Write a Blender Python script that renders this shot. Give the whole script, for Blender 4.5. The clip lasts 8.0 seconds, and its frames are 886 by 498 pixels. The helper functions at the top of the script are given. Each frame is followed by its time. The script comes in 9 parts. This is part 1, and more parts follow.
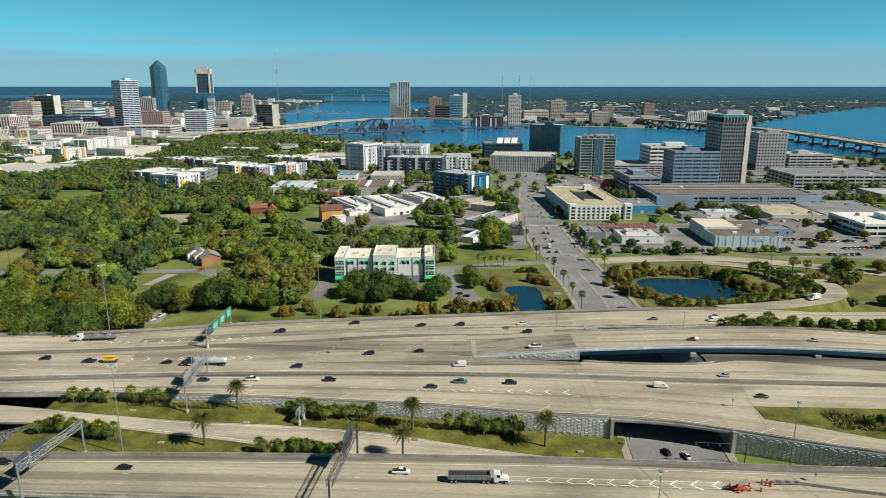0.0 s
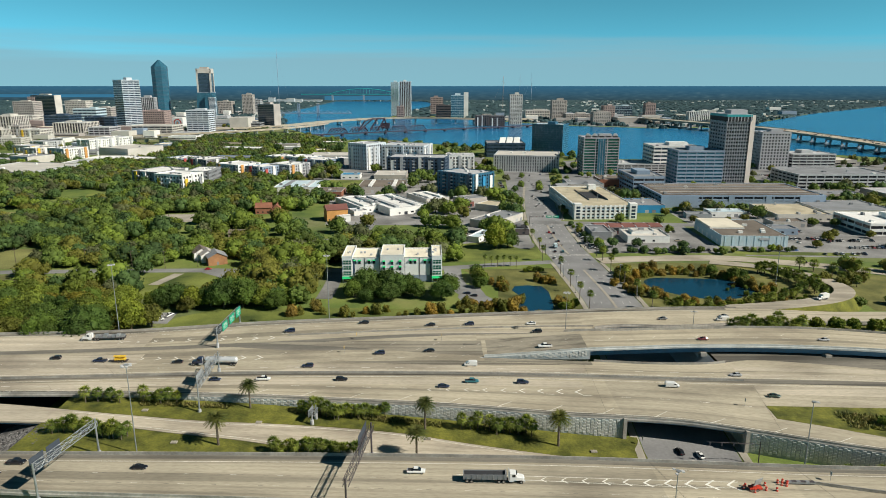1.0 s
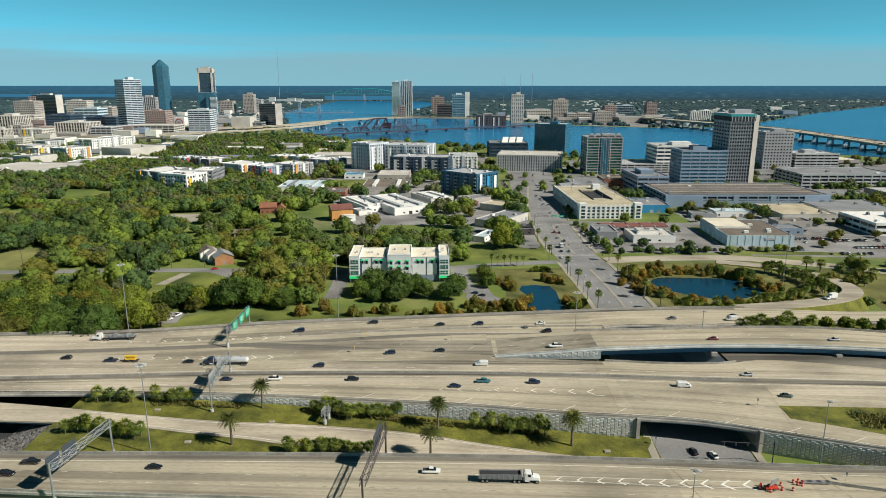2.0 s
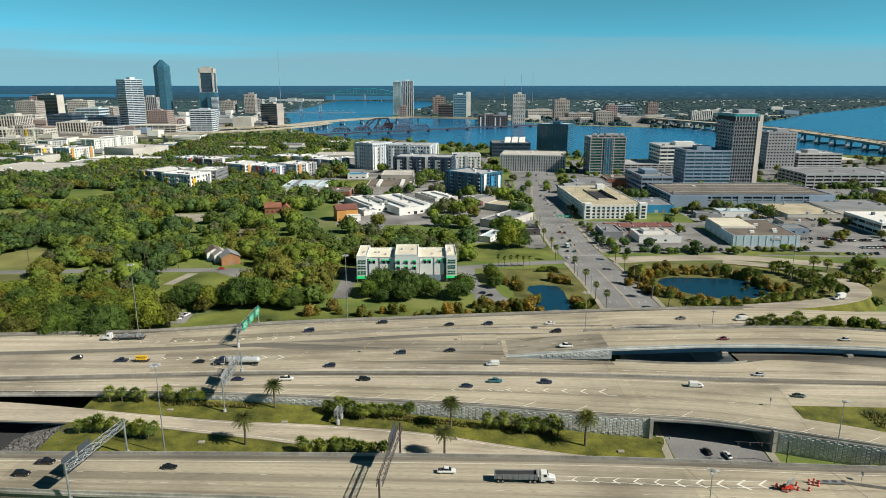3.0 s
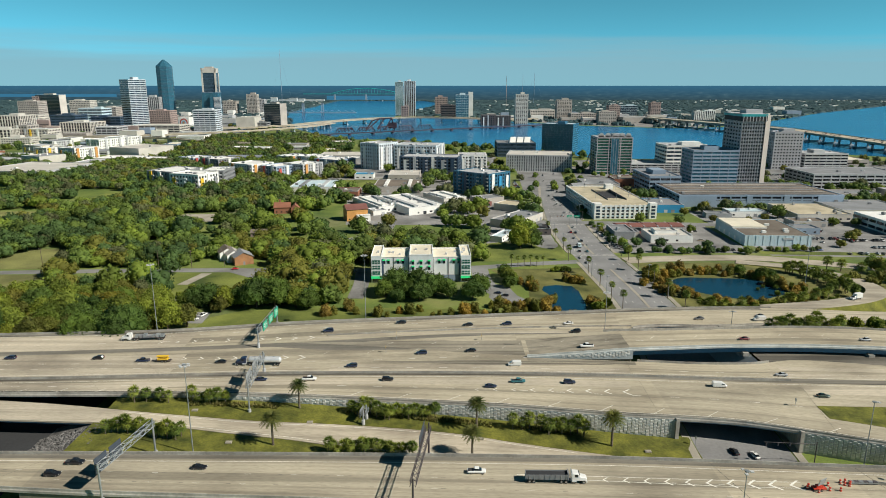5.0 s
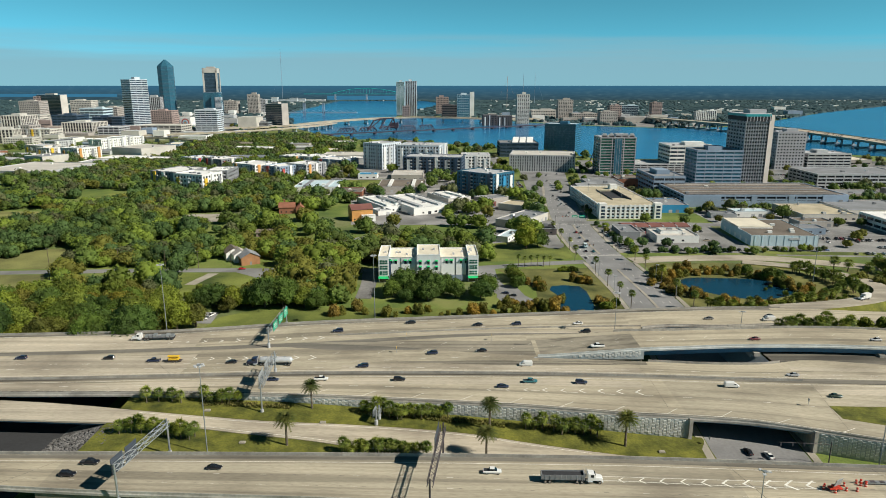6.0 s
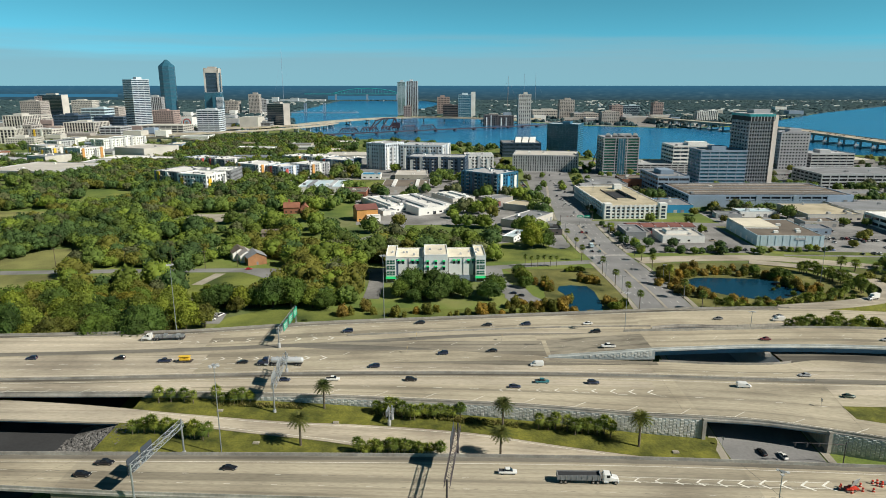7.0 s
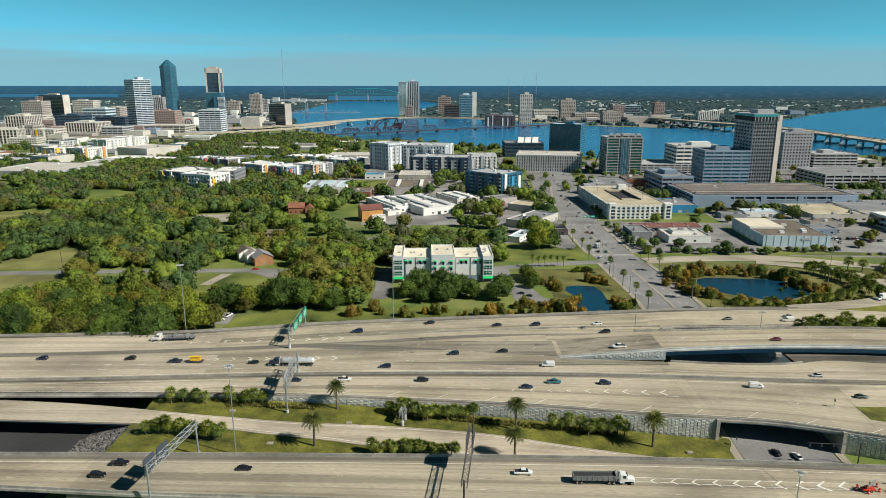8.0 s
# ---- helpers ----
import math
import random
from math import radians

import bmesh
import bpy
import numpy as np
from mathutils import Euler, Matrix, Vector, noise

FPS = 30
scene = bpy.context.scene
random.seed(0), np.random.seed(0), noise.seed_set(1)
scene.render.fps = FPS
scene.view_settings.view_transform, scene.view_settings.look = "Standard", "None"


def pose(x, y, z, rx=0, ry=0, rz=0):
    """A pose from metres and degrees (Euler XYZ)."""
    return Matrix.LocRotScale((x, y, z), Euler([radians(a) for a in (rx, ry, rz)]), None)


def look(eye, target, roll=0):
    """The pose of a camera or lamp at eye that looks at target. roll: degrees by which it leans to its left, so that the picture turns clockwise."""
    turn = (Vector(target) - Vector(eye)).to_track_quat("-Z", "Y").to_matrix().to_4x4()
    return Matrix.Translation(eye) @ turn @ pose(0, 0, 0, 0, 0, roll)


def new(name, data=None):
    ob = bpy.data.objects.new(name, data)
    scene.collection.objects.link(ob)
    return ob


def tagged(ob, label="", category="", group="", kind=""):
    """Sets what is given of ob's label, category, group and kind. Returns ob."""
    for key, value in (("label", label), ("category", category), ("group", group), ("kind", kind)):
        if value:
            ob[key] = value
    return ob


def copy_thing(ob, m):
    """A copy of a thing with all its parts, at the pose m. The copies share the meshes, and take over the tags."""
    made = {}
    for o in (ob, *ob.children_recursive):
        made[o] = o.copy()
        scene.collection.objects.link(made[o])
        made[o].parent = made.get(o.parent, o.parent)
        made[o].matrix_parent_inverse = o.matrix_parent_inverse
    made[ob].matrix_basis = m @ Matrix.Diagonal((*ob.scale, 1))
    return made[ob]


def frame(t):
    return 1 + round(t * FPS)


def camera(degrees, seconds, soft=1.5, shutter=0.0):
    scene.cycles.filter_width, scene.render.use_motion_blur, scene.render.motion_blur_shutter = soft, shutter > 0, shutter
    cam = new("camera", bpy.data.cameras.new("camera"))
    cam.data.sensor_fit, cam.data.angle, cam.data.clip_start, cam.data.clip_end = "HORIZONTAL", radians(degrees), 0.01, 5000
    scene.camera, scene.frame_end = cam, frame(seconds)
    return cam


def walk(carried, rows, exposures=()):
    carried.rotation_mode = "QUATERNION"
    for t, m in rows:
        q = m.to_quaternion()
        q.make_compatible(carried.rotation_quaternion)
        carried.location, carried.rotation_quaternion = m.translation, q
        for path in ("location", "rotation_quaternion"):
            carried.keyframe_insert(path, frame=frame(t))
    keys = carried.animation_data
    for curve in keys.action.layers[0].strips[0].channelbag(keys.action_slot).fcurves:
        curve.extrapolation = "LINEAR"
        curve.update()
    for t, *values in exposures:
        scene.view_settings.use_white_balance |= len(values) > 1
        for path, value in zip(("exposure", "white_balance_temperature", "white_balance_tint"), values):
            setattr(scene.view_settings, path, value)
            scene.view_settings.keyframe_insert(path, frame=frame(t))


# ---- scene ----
# ---- camera and its way ----
cam = camera(68.0, 8.0, 0.9)
EYE, LENGTH = 105.0, 31.95
ROWS = [
    (0.0, 0.0, 0.0, -13.90),
    (0.5, -0.0612, 0.0006, -13.92),
    (1.0, -0.1229, 0.002, -13.94),
    (1.5, -0.1847, 0.0034, -13.96),
    (3.0, -0.3724, 0.0059, -13.97),
    (3.5, -0.4341, 0.0061, -13.97),
    (4.0, -0.496, 0.0072, -13.97),
    (4.5, -0.558, 0.008, -13.97),
    (6.0, -0.7465, 0.012, -13.97),
    (6.5, -0.8095, 0.0144, -13.97),
    (7.0, -0.8727, 0.0177, -13.97),
    (7.5, -0.9363, 0.020, -13.97),
    (8.0, -0.9993, 0.0231, -13.96),
]
walk(cam, [(t, pose(LENGTH * x + 0.47, LENGTH * y, EYE, 90 + p, 0, 0)) for t, x, y, p in ROWS])

# ---- sky, sun, exposure ----
SUN_ELEVATION, SUN_AZIMUTH = radians(40), radians(112)
world = bpy.data.worlds.new("sky")
scene.world = world
world.use_nodes = True
wn = world.node_tree.nodes
sky = wn.new("ShaderNodeTexSky")
sky.sky_type, sky.sun_disc = "NISHITA", False
sky.sun_elevation, sky.sun_rotation = SUN_ELEVATION, SUN_AZIMUTH
sky.altitude, sky.air_density, sky.dust_density, sky.ozone_density = 0, 0.34, 0.05, 6.0
wn["Background"].inputs["Strength"].default_value = 0.09
tint = wn.new("ShaderNodeMix")
tint.data_type, tint.blend_type = "RGBA", "MULTIPLY"
tint.inputs[0].default_value, tint.inputs[7].default_value = 1.0, (0.25, 0.95, 1.04, 1)
pale_sky = wn.new("ShaderNodeHueSaturation")
pale_sky.inputs["Saturation"].default_value = 0.4
world.node_tree.links.new(sky.outputs[0], pale_sky.inputs["Color"])
world.node_tree.links.new(pale_sky.outputs[0], tint.inputs[6])
# a thin pale veil of cloud low over the horizon
way = wn.new("ShaderNodeTexCoord").outputs["Generated"]
streak = wn.new("ShaderNodeMapping")
streak.inputs["Scale"].default_value = (1.2, 1.2, 26.0)
veil_noise = wn.new("ShaderNodeTexNoise")
veil_noise.inputs["Scale"].default_value, veil_noise.inputs["Detail"].default_value = 1.6, 5.0
height = wn.new("ShaderNodeSeparateXYZ")
lift = wn.new("ShaderNodeMath")
lift.operation = "MULTIPLY_ADD"
lift.inputs[1].default_value = -0.09
veil_ramp = wn.new("ShaderNodeMapRange")
veil_ramp.interpolation_type = "SMOOTHSTEP"
veil_ramp.inputs["From Min"].default_value, veil_ramp.inputs["From Max"].default_value = 0.035, -0.015
veil_ramp.inputs["To Min"].default_value, veil_ramp.inputs["To Max"].default_value = 0.0, 0.85
veil = wn.new("ShaderNodeMix")
veil.data_type = "RGBA"
veil.inputs[7].default_value = (2.35, 4.15, 4.85, 1)
wl = world.node_tree.links
wl.new(way, streak.inputs["Vector"])
wl.new(streak.outputs[0], veil_noise.inputs["Vector"])
wl.new(way, height.inputs[0])
wl.new(veil_noise.outputs["Fac"], lift.inputs[0])
wl.new(height.outputs["Z"], lift.inputs[2])
wl.new(lift.outputs[0], veil_ramp.inputs["Value"])
wl.new(veil_ramp.outputs[0], veil.inputs[0])
wl.new(tint.outputs[2], veil.inputs[6])
# clear dry air: the blue deepens from the horizon to the zenith
deepen = wn.new("ShaderNodeValToRGB")
deepen.color_ramp.interpolation = "EASE"
deepen.color_ramp.elements[0].position, deepen.color_ramp.elements[0].color = 0.1, (1, 1, 1, 1)
deepen.color_ramp.elements[1].position, deepen.color_ramp.elements[1].color = 0.7, (0.12, 0.18, 0.34, 1)
zenith = wn.new("ShaderNodeMix")
zenith.data_type, zenith.blend_type = "RGBA", "MULTIPLY"
zenith.inputs[0].default_value = 1.0
wl.new(height.outputs["Z"], deepen.inputs["Fac"])
wl.new(veil.outputs[2], zenith.inputs[6])
wl.new(deepen.outputs[0], zenith.inputs[7])
wl.new(zenith.outputs[2], wn["Background"].inputs["Color"])
sun = new("sun", bpy.data.lights.new("sun", "SUN"))
sun.data.energy, sun.data.angle, sun.data.color = 4.75, radians(0.53), (1.0, 0.945, 0.83)
toward = Vector((math.sin(SUN_AZIMUTH) * math.cos(SUN_ELEVATION), math.cos(SUN_AZIMUTH) * math.cos(SUN_ELEVATION), math.sin(SUN_ELEVATION)))
sun.matrix_world = look(toward * 300, (0, 0, 0))
scene.view_settings.exposure = 0.27


# ---- materials ----
def shader(name):
    m = bpy.data.materials.new(name)
    m.use_nodes = True
    return m, m.node_tree.nodes, m.node_tree.links, m.node_tree.nodes["Principled BSDF"]


def noise_node(nodes, links, coord, scale, detail=4.0, stretch=(1, 1, 1)):
    mp = nodes.new("ShaderNodeMapping")
    mp.inputs["Scale"].default_value = stretch
    links.new(coord, mp.inputs["Vector"])
    n = nodes.new("ShaderNodeTexNoise")
    n.inputs["Scale"].default_value, n.inputs["Detail"].default_value = scale, detail
    links.new(mp.outputs[0], n.inputs["Vector"])
    return n.outputs["Fac"]


def ramp_node(nodes, links, fac, stops):
    r = nodes.new("ShaderNodeValToRGB")
    while len(r.color_ramp.elements) < len(stops):
        r.color_ramp.elements.new(0.5)
    for e, (p, c) in zip(r.color_ramp.elements, stops):
        e.position, e.color = p, (*c, 1)
    links.new(fac, r.inputs["Fac"])
    return r.outputs["Color"]


def mix_node(nodes, links, a, b, fac, mode="MIX"):
    x = nodes.new("ShaderNodeMix")
    x.data_type, x.blend_type = "RGBA", mode
    for socket, value in ((x.inputs[0], fac), (x.inputs[6], a), (x.inputs[7], b)):
        if isinstance(value, (int, float)):
            socket.default_value = value
        elif isinstance(value, tuple):
            socket.default_value = (*value, 1)
        else:
            links.new(value, socket)
    return x.outputs[2]


def surface(name, base, rough=0.8, vary=0.18, big=0.08, fine=1.5, metal=0.0, bump=0.15, stretch=(1, 1, 1), per_object=0.0, second=None):
    """A weathered plain surface: stains at one scale, grain at another, in world metres."""
    m, nodes, links, bsdf = shader(name)
    pos = nodes.new("ShaderNodeNewGeometry").outputs["Position"]
    dark = tuple(c * (1 - vary * 1.6) for c in base)
    light = tuple(min(1, c * (1 + vary)) for c in (second or base))
    a = ramp_node(nodes, links, noise_node(nodes, links, pos, big, 5, stretch), [(0.3, dark), (0.7, light)])
    g = noise_node(nodes, links, pos, fine, 6, stretch)
    b = ramp_node(nodes, links, g, [(0.3, (1 - vary,) * 3), (0.7, (1 + vary * 0.3,) * 3)])
    col = mix_node(nodes, links, a, b, 0.8, "MULTIPLY")
    if per_object:
        info = nodes.new("ShaderNodeObjectInfo").outputs["Random"]
        t = ramp_node(nodes, links, info, [(0.0, (1 - per_object,) * 3), (1.0, (1.0, 1.0, 1.0))])
        col = mix_node(nodes, links, col, t, 1.0, "MULTIPLY")
    links.new(col, bsdf.inputs["Base Color"])
    bsdf.inputs["Roughness"].default_value, bsdf.inputs["Metallic"].default_value = rough, metal
    if bump:
        bp = nodes.new("ShaderNodeBump")
        bp.inputs["Strength"].default_value, bp.inputs["Distance"].default_value = bump, 0.3
        links.new(g, bp.inputs["Height"])
        links.new(bp.outputs[0], bsdf.inputs["Normal"])
    return m


def glazing(name, base, rough=0.08, vary=0.4):
    """Window glass of a building with dim rooms behind: dark, glossy, uneven from pane to pane."""
    m, nodes, links, bsdf = shader(name)
    pos = nodes.new("ShaderNodeNewGeometry").outputs["Position"]
    v = nodes.new("ShaderNodeTexVoronoi")
    v.inputs["Scale"].default_value = 0.4
    links.new(pos, v.inputs["Vector"])
    f = nodes.new("ShaderNodeSeparateColor")
    links.new(v.outputs["Color"], f.inputs[0])
    col = ramp_node(nodes, links, f.outputs[0], [(0.0, tuple(c * (1 - vary) for c in base)), (0.8, base), (1.0, tuple(c * (1 + vary) + 0.02 for c in base))])
    links.new(col, bsdf.inputs["Base Color"])
    bsdf.inputs["Roughness"].default_value = rough
    bsdf.inputs["Specular IOR Level"].default_value = 0.8
    return m


def foliage(name, dark, mid, light, scale=0.12, thin=0.26, last=None):
    """Leaves: hue by tree, by clump and by leaf, with some light passing through."""
    m, nodes, links, bsdf = shader(name)
    geo = nodes.new("ShaderNodeNewGeometry")
    a = ramp_node(nodes, links, noise_node(nodes, links, geo.outputs["Position"], scale, 4), [(0.3, dark), (0.45, mid), (0.58, light), (0.72, last or light)])
    info = nodes.new("ShaderNodeObjectInfo").outputs["Random"]
    b = ramp_node(nodes, links, info, [(0.0, (0.62, 0.72, 0.7)), (0.5, (1.0, 1.0, 1.0)), (0.85, (1.1, 1.08, 0.85)), (1.0, (1.2, 1.1, 0.8))])
    c = ramp_node(nodes, links, geo.outputs["Random Per Island"], [(0.0, (0.84, 0.84, 0.82)), (1.0, (1.17, 1.15, 1.08))])
    col = mix_node(nodes, links, mix_node(nodes, links, a, b, 1.0, "MULTIPLY"), c, 1.0, "MULTIPLY")
    links.new(col, bsdf.inputs["Base Color"])
    bsdf.inputs["Roughness"].default_value = 0.75
    bsdf.inputs["Specular IOR Level"].default_value = 0.25
    if thin:
        tr = nodes.new("ShaderNodeBsdfTranslucent")
        links.new(col, tr.inputs["Color"])
        mx = nodes.new("ShaderNodeMixShader")
        mx.inputs[0].default_value = thin
        links.new(bsdf.outputs[0], mx.inputs[1])
        links.new(tr.outputs[0], mx.inputs[2])
        links.new(mx.outputs[0], nodes["Material Output"].inputs["Surface"])
    return m


def ground_material():
    m, nodes, links, bsdf = shader("ground")
    pos = nodes.new("ShaderNodeNewGeometry").outputs["Position"]
    grass = ramp_node(nodes, links, noise_node(nodes, links, pos, 0.03, 6), [(0.3, (0.075, 0.125, 0.024)), (0.5, (0.145, 0.2, 0.034)), (0.68, (0.225, 0.25, 0.062))])
    earth = ramp_node(nodes, links, noise_node(nodes, links, pos, 0.2, 5), [(0.3, (0.13, 0.11, 0.07)), (0.7, (0.3, 0.26, 0.19))])
    col = mix_node(nodes, links, grass, earth, ramp_node(nodes, links, noise_node(nodes, links, pos, 0.011, 5), [(0.52, (0, 0, 0)), (0.62, (0.45, 0.45, 0.45))]))
    g = noise_node(nodes, links, pos, 1.2, 5)
    col = mix_node(nodes, links, col, ramp_node(nodes, links, g, [(0.3, (0.7, 0.7, 0.7)), (0.7, (1.1, 1.1, 1.1))]), 1.0, "MULTIPLY")
    links.new(col, bsdf.inputs["Base Color"])
    bsdf.inputs["Roughness"].default_value = 0.95
    bp = nodes.new("ShaderNodeBump")
    bp.inputs["Strength"].default_value = 0.4
    links.new(g, bp.inputs["Height"])
    links.new(bp.outputs[0], bsdf.inputs["Normal"])
    return m


def concrete_road(name, base, streak=0.25, along=False):
    """Broom-finished concrete: streaks along the lanes, stains across, fine grain. along: by the road's own run and width."""
    m, nodes, links, bsdf = shader(name)
    pos = nodes.new("ShaderNodeNewGeometry").outputs["Position"]
    run = nodes.new("ShaderNodeTexCoord").outputs["UV"] if along else pos
    lo, hi = tuple(c * (1 - streak) for c in base), tuple(c * (1 + 0.5 * streak) for c in base)
    a = ramp_node(nodes, links, noise_node(nodes, links, run, 1.0, 3, (0.005, 0.3, 1)), [(0.36, lo), (0.47, base), (0.6, hi)])
    s = ramp_node(nodes, links, noise_node(nodes, links, run, 1.0, 4, (0.012, 1.5, 1)), [(0.3, (0.86, 0.855, 0.85)), (0.52, (1.0, 1.0, 1.0)), (0.75, (1.06, 1.06, 1.055))])
    b = ramp_node(nodes, links, noise_node(nodes, links, pos, 0.04, 6, (0.7, 1.6, 1)), [(0.32, (0.66, 0.65, 0.64)), (0.48, (0.96, 0.96, 0.95)), (0.66, (1.12, 1.12, 1.11))])
    g = noise_node(nodes, links, run, 2.0, 5, (0.25, 1, 1))
    c = ramp_node(nodes, links, g, [(0.28, (0.8, 0.8, 0.8)), (0.5, (0.97, 0.97, 0.97)), (0.72, (1.07, 1.07, 1.07))])
    info = nodes.new("ShaderNodeObjectInfo").outputs["Random"]
    t = ramp_node(nodes, links, info, [(0.0, (0.86, 0.86, 0.86)), (1.0, (1.06, 1.05, 1.03))])
    col = a
    for layer in (s, b, c, t):
        col = mix_node(nodes, links, col, layer, 1.0, "MULTIPLY")
    links.new(col, bsdf.inputs["Base Color"])
    bsdf.inputs["Roughness"].default_value = 0.88
    return m


def water_material(name, base, ripple=0.25, scale=0.12):
    m, nodes, links, bsdf = shader(name)
    pos = nodes.new("ShaderNodeNewGeometry").outputs["Position"]
    col = ramp_node(nodes, links, noise_node(nodes, links, pos, 0.004, 5, (0.5, 1.5, 1)), [(0.3, tuple(c * 0.75 for c in base)), (0.7, tuple(c * 1.2 for c in base))])
    links.new(col, bsdf.inputs["Base Color"])
    bsdf.inputs["Roughness"].default_value = 0.22
    bsdf.inputs["IOR"].default_value = 1.33
    bp = nodes.new("ShaderNodeBump")
    bp.inputs["Strength"].default_value, bp.inputs["Distance"].default_value = ripple, 1.0
    links.new(noise_node(nodes, links, pos, scale, 6, (0.6, 1.4, 1)), bp.inputs["Height"])
    links.new(bp.outputs[0], bsdf.inputs["Normal"])
    return m


def paint_material():
    """Car paint, its colour taken from the object it is on."""
    m, nodes, links, bsdf = shader("car_paint")
    links.new(nodes.new("ShaderNodeObjectInfo").outputs["Color"], bsdf.inputs["Base Color"])
    bsdf.inputs["Roughness"].default_value, bsdf.inputs["Coat Weight"].default_value = 0.35, 0.6
    return m


def woods_backdrop():
    """Self-lit woods on the horizon with haze in their colour, and a strip of open water."""
    m, nodes, links, bsdf = shader("distant_woods")
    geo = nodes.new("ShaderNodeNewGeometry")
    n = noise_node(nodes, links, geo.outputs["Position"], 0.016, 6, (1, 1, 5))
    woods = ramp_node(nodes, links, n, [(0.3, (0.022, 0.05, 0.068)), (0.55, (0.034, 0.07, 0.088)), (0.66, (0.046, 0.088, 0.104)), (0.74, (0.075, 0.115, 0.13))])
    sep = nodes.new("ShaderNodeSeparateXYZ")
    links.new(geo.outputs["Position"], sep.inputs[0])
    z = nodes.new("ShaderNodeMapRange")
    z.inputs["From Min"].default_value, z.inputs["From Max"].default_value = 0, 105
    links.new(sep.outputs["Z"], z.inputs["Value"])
    # painted haze: the woods turn bluer toward the top
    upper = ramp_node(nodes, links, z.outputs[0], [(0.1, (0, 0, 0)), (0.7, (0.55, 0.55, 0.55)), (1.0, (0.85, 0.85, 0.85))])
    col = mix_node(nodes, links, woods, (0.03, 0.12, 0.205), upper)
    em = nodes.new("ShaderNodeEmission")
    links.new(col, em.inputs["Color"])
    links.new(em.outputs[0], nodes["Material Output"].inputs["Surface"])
    return m


# colour shown by its own glow, untouched by sun and shade
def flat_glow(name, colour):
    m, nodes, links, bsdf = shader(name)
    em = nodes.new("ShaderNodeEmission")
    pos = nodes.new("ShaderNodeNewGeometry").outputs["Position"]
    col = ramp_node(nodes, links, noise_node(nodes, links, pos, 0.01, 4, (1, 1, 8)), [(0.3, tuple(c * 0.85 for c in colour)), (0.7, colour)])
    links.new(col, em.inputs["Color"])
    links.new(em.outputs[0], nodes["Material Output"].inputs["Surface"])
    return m


